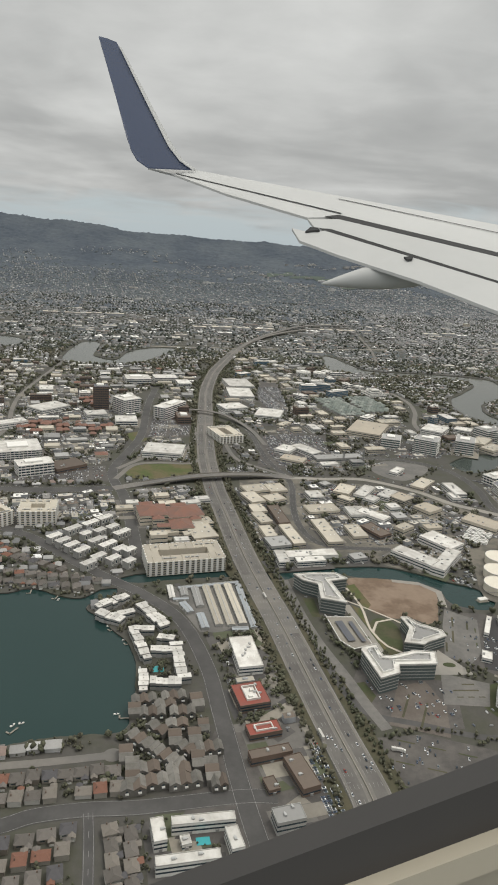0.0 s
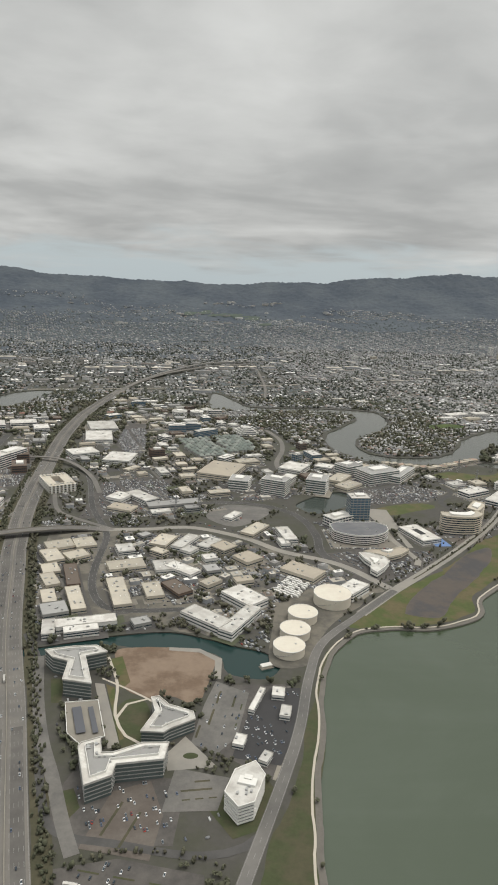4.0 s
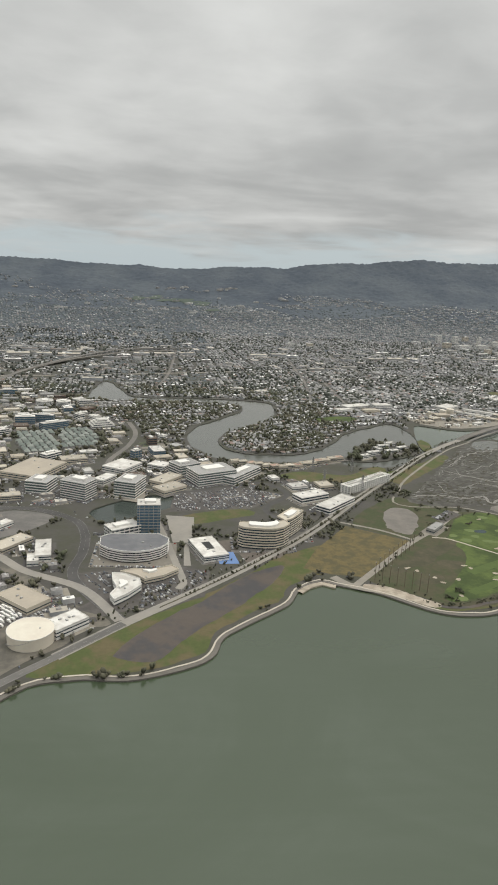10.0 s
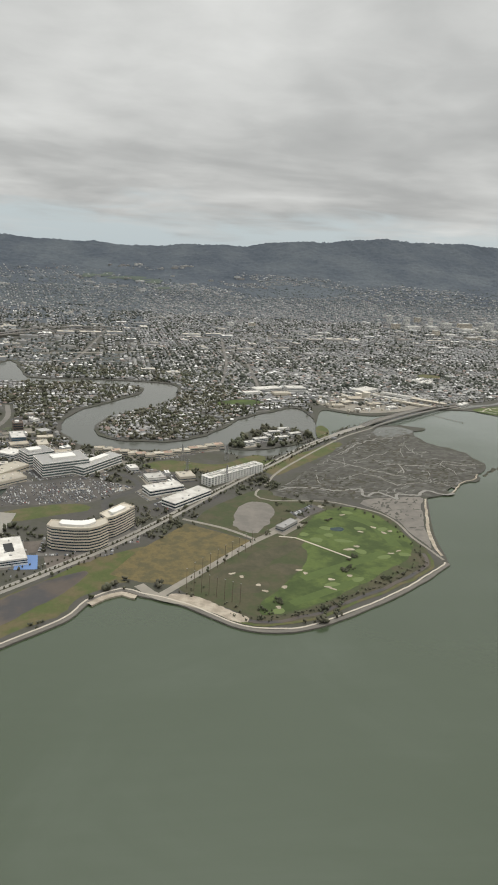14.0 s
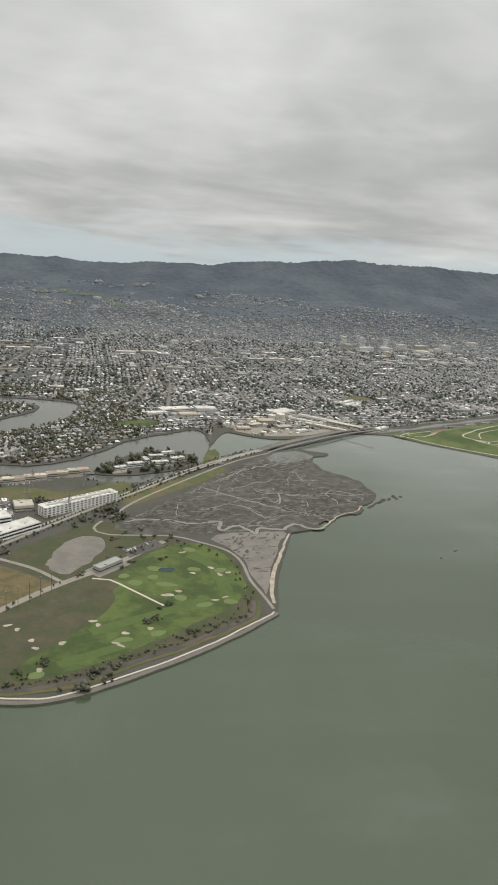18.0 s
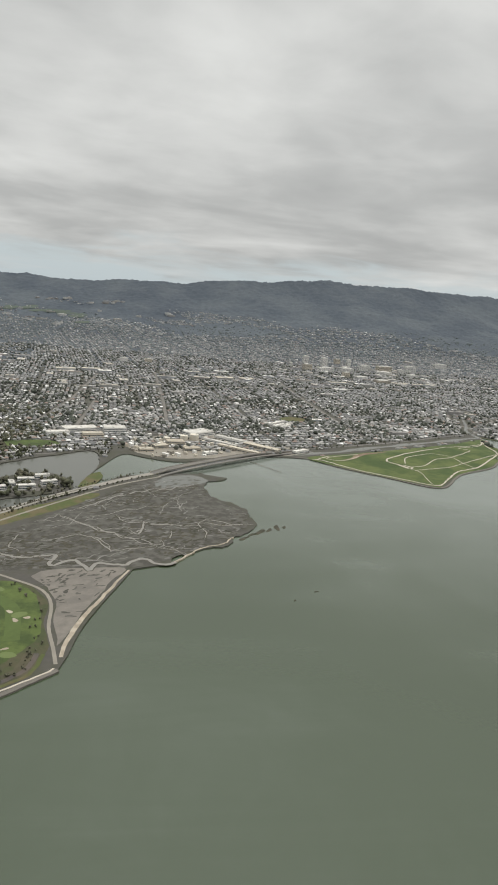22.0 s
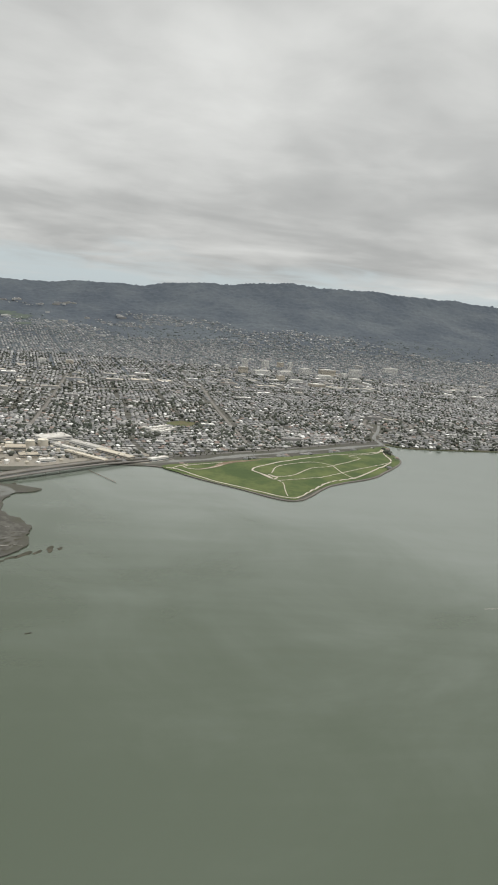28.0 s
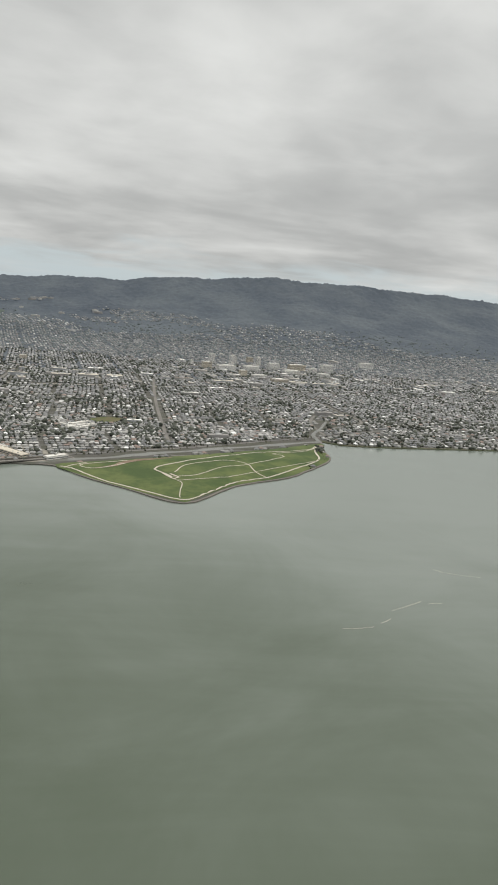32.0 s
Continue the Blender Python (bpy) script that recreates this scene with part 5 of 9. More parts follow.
WORDS = {"white": "with a bright white flat roof", "beige": "with a beige gravel roof", "grey": "with a grey flat roof", "tan": "with a sandy tan roof", "brown": "with a dark brown roof", "terracotta": "with a reddish tiled roof", "dark": "with a dark roof", "red": "with a flat red painted roof", "clay": "with a pale clay pink roof"}
dice = random.Random(11)
APRONS = []


def unit_mesh():
    p = Pieces().box(0, 0, 0, 1.7, 1.2, 0.8).box(0, 0, 0.8, 1.3, 0.9, 0.12).box(1.2, 0, 0.15, 0.7, 0.5, 0.4)
    return p.data("rooftop_unit", M["metal"])


def skylight_mesh():
    return Pieces().box(0, 0, 0, 0.9, 1.6, 0.16).box(0, 0, 0.16, 0.8, 1.5, 0.14, taper=0.7).data("skylight", M["white_wall"])


UNIT, SKYLIGHT = unit_mesh(), skylight_mesh()


def band_box(w, d, z, high, proud, mat, name):
    """A flat frame round a block: one storey's strip."""
    o = [(-w / 2 - proud, -d / 2 - proud), (w / 2 + proud, -d / 2 - proud), (w / 2 + proud, d / 2 + proud), (-w / 2 - proud, d / 2 + proud)]
    return Pieces().ring(o, proud + 0.12, z, z + high).data(name, mat)


def roof_clutter(base, w, d, h, count, lights=0):
    far = base.matrix_basis.translation.y
    for k in range(count if far < 600 else (count + 1) // 2 if far < 1100 else min(count, 2)):
        part("rooftop_unit", UNIT, base, "", pose(dice.uniform(-0.36, 0.36) * w, dice.uniform(-0.34, 0.34) * d, h, 0, 0, dice.choice((0, 90))))
    for k in range(lights):
        part("skylight", SKYLIGHT, base, "", pose((k - (lights - 1) / 2) * w * 0.8 / max(lights, 1), dice.choice((-0.2, 0.2)) * d, h))


def flat_building(x, y, w, d, angle, h, style, name="commercial_building", group="low flat-roofed buildings"):
    """A low block with parapet, roof, windows, doors and plant on the roof."""
    h += dice.uniform(-0.12, 0.12)
    APRONS.append(outline_of(x, y, w + dice.uniform(5, 14), d + dice.uniform(6, 16), angle))
    base = thing(name, x, y, angle, "low commercial building " + WORDS[style] + " beside parked cars", "building", group)
    wall, roof = M[WALLS[style]], M[ROOFS[style]]
    part("wall", Pieces().box(0, 0, -0.3, w, d, h + 0.3).data("wall", wall), base)
    if style == "terracotta":
        e, rise, ridge = 0.5, min(w, d) * 0.16, max(0.5, abs(w - d) / 2)
        o = [(-w / 2 - e, -d / 2 - e), (w / 2 + e, -d / 2 - e), (w / 2 + e, d / 2 + e), (-w / 2 - e, d / 2 + e)]
        tops = [(-ridge, 0), (ridge, 0)] if w > d else [(0, -ridge), (0, ridge)]
        v = [(a, b, h + 0.02) for a, b in o] + [(a, b, h + rise) for a, b in tops]
        f = [(0, 1, 5, 4), (1, 2, 5), (2, 3, 4, 5), (3, 0, 4)] if w > d else [(0, 1, 4), (1, 2, 5, 4), (2, 3, 5), (3, 0, 4, 5)]
        part("roof", make_mesh("roof", v, f + [(3, 2, 1, 0)], roof), base)
    else:
        part("roof", Pieces().box(0, 0, h, w - 0.5, d - 0.5, 0.12).data("roof", roof), base)
        part("parapet", band_box(w, d, h - 0.1, 0.55, 0.05, wall if style != "white" else roof, "parapet"), base)
        roof_clutter(base, w, d, h + 0.12, min(5, 1 + int(w * d / 110)), 3 if w * d > 350 and style in ("white", "beige") else 0)
    tall = min(0.9, h * 0.28)
    for s in (1, 2) if h >= 5 else (1,):
        part("window_band", band_box(w, d, h * (0.30 if s == 1 else 0.66), tall, 0.03, M["glass"], "window_band"), base)
    for k in range(max(1, int(w / 14))):
        part("door", DOOR, base, "", pose((k + 0.5 - max(1, int(w / 14)) / 2) * 12, -d / 2 - 0.08, 0))
    claim(outline_of(x, y, w, d, angle, 2.5), 3)
    return base


DOOR = Pieces().box(0, 0, 0, 1.5, 0.12, 1.5).box(0, 0, 1.5, 1.9, 0.5, 0.12).data("door", M["grey_wall"])
PIER = {}


def pier(h, mat):
    key = (round(h, 1), mat)
    if key not in PIER:
        PIER[key] = Pieces().box(0, 0, 0, 0.45, 0.3, h).data("pier", M[mat])
    return PIER[key]


def office_building(x, y, w, d, angle, h, style):
    """Storeys of glass between pale bands, under a flat roof with plant rooms."""
    words = {"banded": "pale office building with ribbon windows on every storey", "blueglass": "blue glass office building with thin storey bands", "dark": "dark brown office tower with vertical piers", "garage": "grey open parking structure beside the office tower", "greenglass": "office building with green grey glass and white storey bands", "brown": "brown office block with dark windows"}[style]
    base = thing("office_building" if style != "garage" else "parking_structure", x, y, angle, words, "office" if style != "garage" else "garage", "office buildings")
    core = {"banded": "glass", "blueglass": "blue_glass", "dark": "glass", "garage": "gap", "greenglass": "green_glass", "brown": "glass"}[style]
    band = {"banded": "white_wall", "blueglass": "grey_wall", "dark": "brown_wall", "garage": "white_wall", "greenglass": "white_wall", "brown": "brown_wall"}[style]
    top = {"banded": "white_roof", "blueglass": "white_roof", "dark": "dark_roof", "garage": "dark_roof", "greenglass": "grey_roof", "brown": "brown_roof"}[style]
    if y > 2000:
        band, top = dice.choice(("white_wall", "cream_wall", "white_wall")), "white_roof"
    part("glazing", Pieces().box(0, 0, -0.3, w, d, h + 0.3).data("glazing", M[core]), base, "dark reflecting window glass")
    storeys = max(2, int(round(h / 2.7)))
    deep = {"banded": 0.42, "blueglass": 0.25, "dark": 0.42, "garage": 0.6, "greenglass": 0.36, "brown": 0.5}[style] * h / storeys * (1.65 if y > 2000 else 1.0)
    for s in range(storeys):
        part("storey_band", band_box(w, d, s * h / storeys, deep, 0.22, M[band], "storey_band"), base)
    APRONS.append(outline_of(x, y, w + 14, d + 16, angle))
    step = 4.8 if style in ("banded", "blueglass") else 2.6
    for side, span, far in ((0, w, d), (1, d, w)):
        for k in range(int(span / step) + 1):
            u = -span / 2 + (k + 0.5) * span / (int(span / step) + 1)
            for e in (-1,) if h >= 9 and y < 1000 and style != "greenglass" else ():
                spot = pose(u, e * (far / 2 + 0.16), 0) if side == 0 else pose(e * (far / 2 + 0.16), u, 0, 0, 0, 90)
                part("pier", pier(h, band), base, "", spot)
    part("roof", Pieces().box(0, 0, h, w, d, 0.15).data("roof", M[top]), base)
    part("parapet", band_box(w, d, h - 0.2, 0.9, 0.25, M[band], "parapet"), base)
    if style == "garage":
        for k in range(5):
            part("light_pole", Pieces().box(0, 0, 0, 0.12, 0.12, 2.6).box(0, 0, 2.6, 0.8, 0.2, 0.1).data("light_pole", M["metal"]), base, "", pose(w * (k / 4 - 0.5) * 0.8, 0, h + 0.15))
    elif h > 8:
        part("plant_room", Pieces().box(0, 0, 0, w * 0.5, d * 0.42, 1.9).box(0, 0, 1.9, w * 0.46, d * 0.38, 0.12).data("plant_room", M["white_wall"]), base, "", pose(dice.uniform(-0.08, 0.08) * w, dice.uniform(0, 0.1) * d, h + 0.15))
        roof_clutter(base, w, d, h + 0.15, 4)
    else:
        roof_clutter(base, w, d, h + 0.15, 5)
    claim(outline_of(x, y, w, d, angle, 3), 3)
    return base


def apartment_block(x, y, w, d, angle, h, style):
    """Flats round a courtyard, with bays, window rows and a pale roof."""
    base = thing("apartment_block", x, y, angle, "large pale apartment block with bays and flat roof", "apartment block", "apartment blocks")
    wall = M["cream_wall" if style == "beige" else "white_wall"]
    ring = min(w, d) * 0.34
    o = [(-w / 2, -d / 2), (w / 2, -d / 2), (w / 2, d / 2), (-w / 2, d / 2)]
    part("wall", Pieces().ring(o, ring, -0.3, h).data("wall", wall), base)
    part("courtyard", Pieces().box(0, 0, 0, w - 2 * ring, d - 2 * ring, h * 0.35).data("courtyard", M["grey_roof"]), base, "lower grey courtyard deck")
    part("roof", Pieces().ring(offset(o, -0.3), ring - 0.6, h - 0.1, h + 0.12).data("roof", M["beige_roof" if style == "beige" else "white_roof"]), base)
    part("parapet", band_box(w, d, h - 0.2, 0.6, 0.06, wall, "parapet"), base)
    storeys = max(3, int(round(h / 2.0)))
    for s in range(storeys):
        part("ribbon_window", band_box(w, d, (s + 0.35) * h / storeys, 0.42 * h / storeys, 0.04, M["glass"], "ribbon_window"), base)
    bay = Pieces().box(0, 0, 0, 1.9, 0.9, h + 0.4).data("bay", M["white_wall"])
    for side, span, far in ((0, w, d), (1, d, w)):
        n = int(span / 4.2)
        for k in range(n):
            u = (k + 0.5 - n / 2) * span / n
            for e in (-1, 1):
                part("bay", bay, base, "", pose(u, e * far / 2, 0) if side == 0 else pose(e * far / 2, u, 0, 0, 0, 90))
    for k in range(int(w / 7)):
        for e in (-1, 1):
            part("roof_wall", Pieces().box(0, 0, 0, 0.35, ring - 0.6, 0.7).data("roof_wall", wall), base, "", pose((k + 0.5 - int(w / 7) / 2) * 7 + dice.uniform(-1, 1), e * (d / 2 - ring / 2), h + 0.1))
    for k in range(22):
        e = dice.choice((-1, 1))
        part("rooftop_unit", UNIT, base, "", pose(dice.uniform(-0.45, 0.45) * w, e * (d / 2 - ring / 2), h + 0.12))
    claim(outline_of(x, y, w, d, angle, 2.5), 3)


def condo_building(x, y, w, d, angle, h, style):
    """A stepped row of flats with several white roofs."""
    base = thing("condominium", x, y, angle, "white flat-roofed condominium row beside the lagoon", "condominium", "lagoon condominiums")
    long_x = w >= d
    n = max(3, int(max(w, d) / 3.4))
    for k in range(n):
        u = (k + 0.5) / n - 0.5
        hh, side = h * dice.choice((0.8, 0.9, 0.95, 1.0)), dice.uniform(-0.09, 0.09)
        px, py = (u * w, side * d) if long_x else (side * w, u * d)
        sx, sy = (w / n * dice.uniform(0.96, 1.08), d * dice.uniform(0.72, 1.0)) if long_x else (w * dice.uniform(0.72, 1.0), d / n * dice.uniform(0.96, 1.08))
        body = part("dwelling", Pieces().box(0, 0, -0.3, sx, sy, hh + 0.3).data("dwelling", M["grey_wall"]), base, "", pose(px, py, 0.01 * k))
        part("roof", Pieces().box(0, 0, hh, sx + 0.3, sy + 0.3, 0.2).box(dice.uniform(-1, 1) * sx * 0.2, 0, hh + 0.2, 0.8, 0.7, 0.5).data("roof", M["white_roof"]), body)
        part("ribbon_window", band_box(sx, sy, hh * 0.5, 0.8, 0.03, M["glass"], "ribbon_window"), body)
    claim(outline_of(x, y, w, d, angle, 2), 3)


def campus_building(outline, h, style):
    """A glass block on an angular plan with a thick white roof edge."""
    o = np.array(anticlockwise(outline), float)
    mid = o.mean(0)
    o = [tuple(p - mid) for p in o]
    if style == "podium":
        base = thing("parking_podium", mid[0], mid[1], 0, "low concrete podium with dark solar panels", "podium")
        part("deck", Pieces().prism(o, -0.3, h).data("deck", M["levee"]), base)
        part("parapet", Pieces().ring(offset(o, 0.1), 0.35, h - 0.2, h + 0.5).data("parapet", M["white_wall"]), base)
        for u in (-2.5, 5.5):
            panel = part("solar_canopy", Pieces().box(0, 0, 1.0, 5.2 if u < 0 else 3.0, 24, 0.15).data("solar_canopy", M["dark_roof"]), base, "dark blue solar panel roof", pose(u, 1.5, h, 0, 0, 15))
            for k in (-9, 0, 9):
                part("post", Pieces().box(0, k, 0, 0.2, 0.2, 1.0).data("post", M["metal"]), panel)
        claim([tuple(np.array(p) + mid) for p in o], 3)
        return
    base = thing("campus_office", mid[0], mid[1], 0, "angular glass campus office with bright white roof", "office", "campus offices")
    part("glazing", Pieces().prism(o, -0.3, h).data("glazing", M["green_glass"]), base, "grey green glass walls")
    storeys = int(round(h / 2.2))
    for s in range(storeys):
        part("storey_band", Pieces().ring(offset(o, 0.14), 0.3, (s + 0.72) * h / storeys, (s + 0.95) * h / storeys).data("storey_band", M["grey_wall"]), base)
    part("roof", Pieces().prism(offset(o, 0.5), h, h + 0.35).data("roof", M["white_roof"]), base)
    part("parapet", Pieces().ring(offset(o, 0.5), 0.35, h + 0.3, h + 0.95).data("parapet", M["white_roof"]), base)
    inner = offset(o, -3.0)
    part("roof_screen", Pieces().ring(inner, 0.3, h + 0.35, h + 1.7).data("roof_screen", M["white_wall"]), base, "pale screen round the roof plant")
    part("roof_deck", Pieces().prism(offset(o, -3.4), h + 0.35, h + 0.42).data("roof_deck", M["grey_roof"]), base, "grey gravel deck inside the screen")
    arr = np.array(inner)
    for k in range(14):
        a, b = dice.randrange(len(arr)), dice.random()
        spot = arr[a] * (1 - b) + arr[(a + 1) % len(arr)] * b
        part("rooftop_unit", UNIT, base, "", pose(spot[0] * 0.9, spot[1] * 0.9, h + 0.35, 0, 0, dice.choice((15, 105))))
    claim([tuple(np.array(p) + mid) for p in offset(o, 2.5)], 3)


def pentagon_office(outline, h, style):
    o = np.array(anticlockwise(outline), float)
    mid = o.mean(0)
    o = [tuple(p - mid) for p in o]
    base = thing("pentagon_office", mid[0], mid[1], 0, "white six-sided office with dark ribbon windows on a lawn", "office")
    part("glazing", Pieces().prism(offset(o, -0.5), -0.3, h).data("glazing", M["glass"]), base, "dark ribbon windows")
    for s in range(6):
        part("storey_band", Pieces().ring(o, 0.9, (s + 0.45) * h / 6, (s + 1) * h / 6).data("storey_band", M["white_wall"]), base)
    part("roof", Pieces().prism(offset(o, 0.05), h, h + 0.3).data("roof", M["white_roof"]), base)
    part("parapet", Pieces().ring(offset(o, 0.1), 0.4, h + 0.2, h + 0.8).data("parapet", M["white_wall"]), base)
    part("plant_room", Pieces().box(1, 1, h + 0.3, 5, 9, 1.2, 70).box(1.5, 3, h + 1.5, 3, 4, 0.5, 70).data("plant_room", M["white_wall"]), base)
    for k in range(6):
        part("rooftop_unit", UNIT, base, "", pose(dice.uniform(-5, 5), dice.uniform(-8, 8), h + 0.3, 0, 0, 70))
    claim([tuple(np.array(p) + mid) for p in offset(o, 4)], 3)
    sheet("lawn_pentagon", [offset([tuple(np.array(p) + mid) for p in o], 6.0)], 0.11, M["rough"], "green lawn round the white office", "lawn")


def outline_building(name, outline, h, storeys, core, band, top, words, category, deep=0.5, plant=0.0, units=6):
    """Storey bands round a glazed block on any plan, with parapet and roof plant."""
    o = np.array(anticlockwise(outline), float)
    mid = o.mean(0)
    o = [tuple(p - mid) for p in o]
    base = thing(name, mid[0], mid[1], 0, words, category, "office buildings" if category == "office" else "")
    part("glazing", Pieces().prism(offset(o, -0.3), -0.3, h).data("glazing", M[core]), base, "dark window and deck openings")
    for s in range(storeys):
        part("storey_band", Pieces().ring(o, 0.5, (s + 1 - deep) * h / storeys, (s + 1) * h / storeys).data("storey_band", M[band]), base)
    part("roof", Pieces().prism(offset(o, -0.2), h, h + 0.12).data("roof", M[top]), base)
    part("parapet", Pieces().ring(offset(o, 0.05), 0.4, h - 0.1, h + 0.75).data("parapet", M[band]), base)
    if plant:
        inner = [(p[0] * plant, p[1] * plant) for p in o]
        part("plant_room", Pieces().prism(inner, h, h + 1.9).data("plant_room", M["white_wall"]), base)
    for k in range(units):
        a, b = dice.randrange(len(o)), dice.uniform(0.1, 0.8)
        part("rooftop_unit", UNIT, base, "", pose(o[a][0] * b, o[a][1] * b, h + 0.12, 0, 0, dice.choice((15, 105))))
    claim([tuple(np.array(p) + mid) for p in offset(o, 2.5)], 3)
    APRONS.append([tuple(np.array(p) * 1.0) for p in outline_of(mid[0], mid[1], np.ptp(np.array(o)[:, 0]) + 12, np.ptp(np.array(o)[:, 1]) + 12, 0)])
    return base


def round_plan(x, y, rx, ry, n=22):
    return [(x + rx * math.cos(6.2832 * k / n), y + ry * math.sin(6.2832 * k / n)) for k in range(n)]


# ---------------------------------------------------------------- placed buildings
# campus by the freeway
campus_building([(86, 365), (93, 338), (105, 344), (106, 352), (130, 355), (132, 367), (119, 367), (104, 360), (98, 360), (96, 372), (87, 368)], 11, "glass")
campus_building([(50, 459), (56, 451), (67, 446), (67, 426), (84, 422), (76, 452), (89, 457), (82, 464), (67, 463)], 11, "glass")
campus_building([(121, 411), (125, 412), (131, 404), (145, 397), (146, 391), (132, 383), (129, 380), (117, 381), (124, 398)], 8, "glass")
campus_building([(70, 415), (89, 417), (97, 384), (84, 378), (76, 387)], 3, "podium")
pentagon_office([(160, 332), (166, 322), (174, 325), (181, 343), (177, 353), (166, 347)], 10.5, "banded")
flat_building(184, 417, 24.6, 3.5, 67, 3, "white")
flat_building(198, 424, 9.6, 7.8, 79, 3, "white")
flat_building(200, 405, 10.6, 6.2, 75, 3, "white")
flat_building(171, 380, 9.4, 6.3, 71, 3, "white")
flat_building(184, 366, 8.6, 5.0, 60, 3, "white")
# industrial quarter
flat_building(20, 631, 15.3, 27.6, 27, 4, "beige")
flat_building(41, 633, 19.5, 16.4, 34, 4, "beige")
flat_building(24, 603, 14.2, 19.0, 21, 4, "beige")
flat_building(44, 591, 10.9, 41.7, 14, 4, "brown")
flat_building(28, 581, 11.6, 23.9, 24, 4, "beige")
flat_building(33, 551, 10.8, 22.8, 17, 4, "beige")
flat_building(54, 548, 11.1, 40.3, 17, 4, "beige")
flat_building(41, 531, 18.9, 18.5, 20, 4, "grey")
flat_building(22, 656, 24.7, 19.3, 25, 4, "beige")
flat_building(44, 661, 18.6, 21.3, 20, 4, "beige")
flat_building(68, 510, 43.1, 12.1, 13, 5, "white")
flat_building(66, 499, 24.3, 9.8, 14, 5, "white")
flat_building(43, 501, 9.0, 21.3, 10, 5, "white")
flat_building(83, 646, 15.3, 18.2, 17, 5, "white")
flat_building(87, 612, 31.6, 18.1, 17, 4, "beige")
flat_building(86, 560, 14.0, 49.1, 14, 4, "beige")
flat_building(113, 563, 14.1, 25.6, 14, 4, "beige")
flat_building(121, 611, 19.2, 21.5, 12, 4, "white")
flat_building(136, 605, 31.5, 14.1, -42, 4, "white")
flat_building(132, 568, 13.8, 26.5, 34, 4, "brown")
flat_building(160, 577, 16.6, 10.8, 42, 5, "beige")
flat_building(117, 669, 17.1, 27.2, -24, 4, "beige")
flat_building(138, 667, 35.3, 12.0, 61, 4, "white")
flat_building(142, 647, 14.2, 12.0, 52, 4, "white")
flat_building(161, 661, 25.3, 12.7, 54, 5, "white")
flat_building(174, 653, 18.7, 18.4, 44, 5, "tan")
flat_building(195, 628, 19.6, 20.0, 38, 5, "tan")
flat_building(208, 702, 34.2, 15.2, 55, 4, "beige")
flat_building(188, 742, 22.6, 9.7, 55, 4, "white")
flat_building(238, 685, 13.0, 34.0, 10, 6, "white")
flat_building(233, 668, 9.0, 16.0, 10, 4.5, "white")
flat_building(241, 600, 34, 21, -40, 5, "tan")
flat_building(155, 513, 15.7, 37.4, 48, 7, "white")
flat_building(180, 510, 45.3, 11.6, 57, 7, "white")
flat_building(186, 547, 20.7, 32.4, 40, 7, "white")
flat_building(277, 563, 26.1, 16.0, 45, 7, "white")
flat_building(62, 798, 24.3, 19.8, 61, 5, "white")
flat_building(87, 800, 18.1, 40.0, 39, 5, "white")
flat_building(124, 780, 60.7, 15.5, 18, 4, "grey")
flat_building(107, 512, 13.1, 10.7, 23, 4, "grey")
# office park
office_building(245, 834, 29.8, 21.4, -26, 18, "greenglass")
office_building(298, 844, 23.8, 29.3, -20, 17, "greenglass")
office_building(203, 852, 25.2, 24.0, 75, 12, "greenglass")
office_building(356, 927, 29.1, 23.9, 35, 12, "greenglass")
office_building(387, 897, 49.2, 31.6, 27, 14, "greenglass")
office_building(423, 907, 60.3, 17.2, 54, 9, "greenglass")
office_building(119, 1155, 28.0, 16.0, 10, 11, "blueglass")
office_building(142, 1168, 34.0, 11.0, -6, 11, "blueglass")
office_building(166, 1126, 40.0, 13.0, 38, 10, "blueglass")
office_building(323, 740, 20.9, 18.4, 3, 28, "blueglass")
office_building(300, 730, 28.5, 16.7, 32, 9, "banded")
office_building(494, 837, 37.0, 17.0, 28, 6, "banded")
office_building(517, 814, 52.1, 16.5, 47, 6, "banded")
flat_building(183, 912, 64.4, 45.5, 68, 7, "tan")
flat_building(377, 693, 22.7, 41.8, 19, 5, "white")
flat_building(282, 930, 38.6, 30.6, 59, 7, "white")
flat_building(326, 940, 20.2, 23.5, 62, 6, "white")
flat_building(335, 888, 38.2, 19.0, 56, 5, "beige")
flat_building(340, 857, 32.4, 19.7, 42, 5, "beige")
flat_building(267, 882, 25.6, 14.1, 60, 6, "white")
flat_building(220, 958, 31.0, 17.5, 20, 6, "beige")
apartment_block(568, 885, 81.5, 12.8, 40, 9, "white")
# a solid near-black core paints the shade inside the open parking decks
outline_building("parking_structure", [(285, 682), (284, 700), (292, 706), (333, 708), (343, 697), (342, 686), (336, 677), (327, 671), (316, 668), (304, 669), (293, 674)], 10.0, 5, "gap", "white_wall", "slate_roof", "rounded parking structure with dark deck and white bands", "garage", 0.45, 0.0, 2)
outline_building("curved_office", [(404, 706), (408, 702), (416, 700), (426, 698.5), (437, 699), (445, 704), (451, 712), (448, 722), (441, 716), (432, 713), (423, 713), (413, 715), (406, 716)], 19.5, 8, "glass", "cream_wall", "beige_roof", "curved cream office block with rows of ribbon windows", "office", 0.48, 0.6, 6)
outline_building("office_wing", [(449, 723), (455, 727), (463, 738), (470, 750), (460, 758), (451, 746), (442, 733)], 18.5, 8, "glass", "cream_wall", "beige_roof", "rear cream wing of the curved office", "office", 0.48, 0.5, 3)
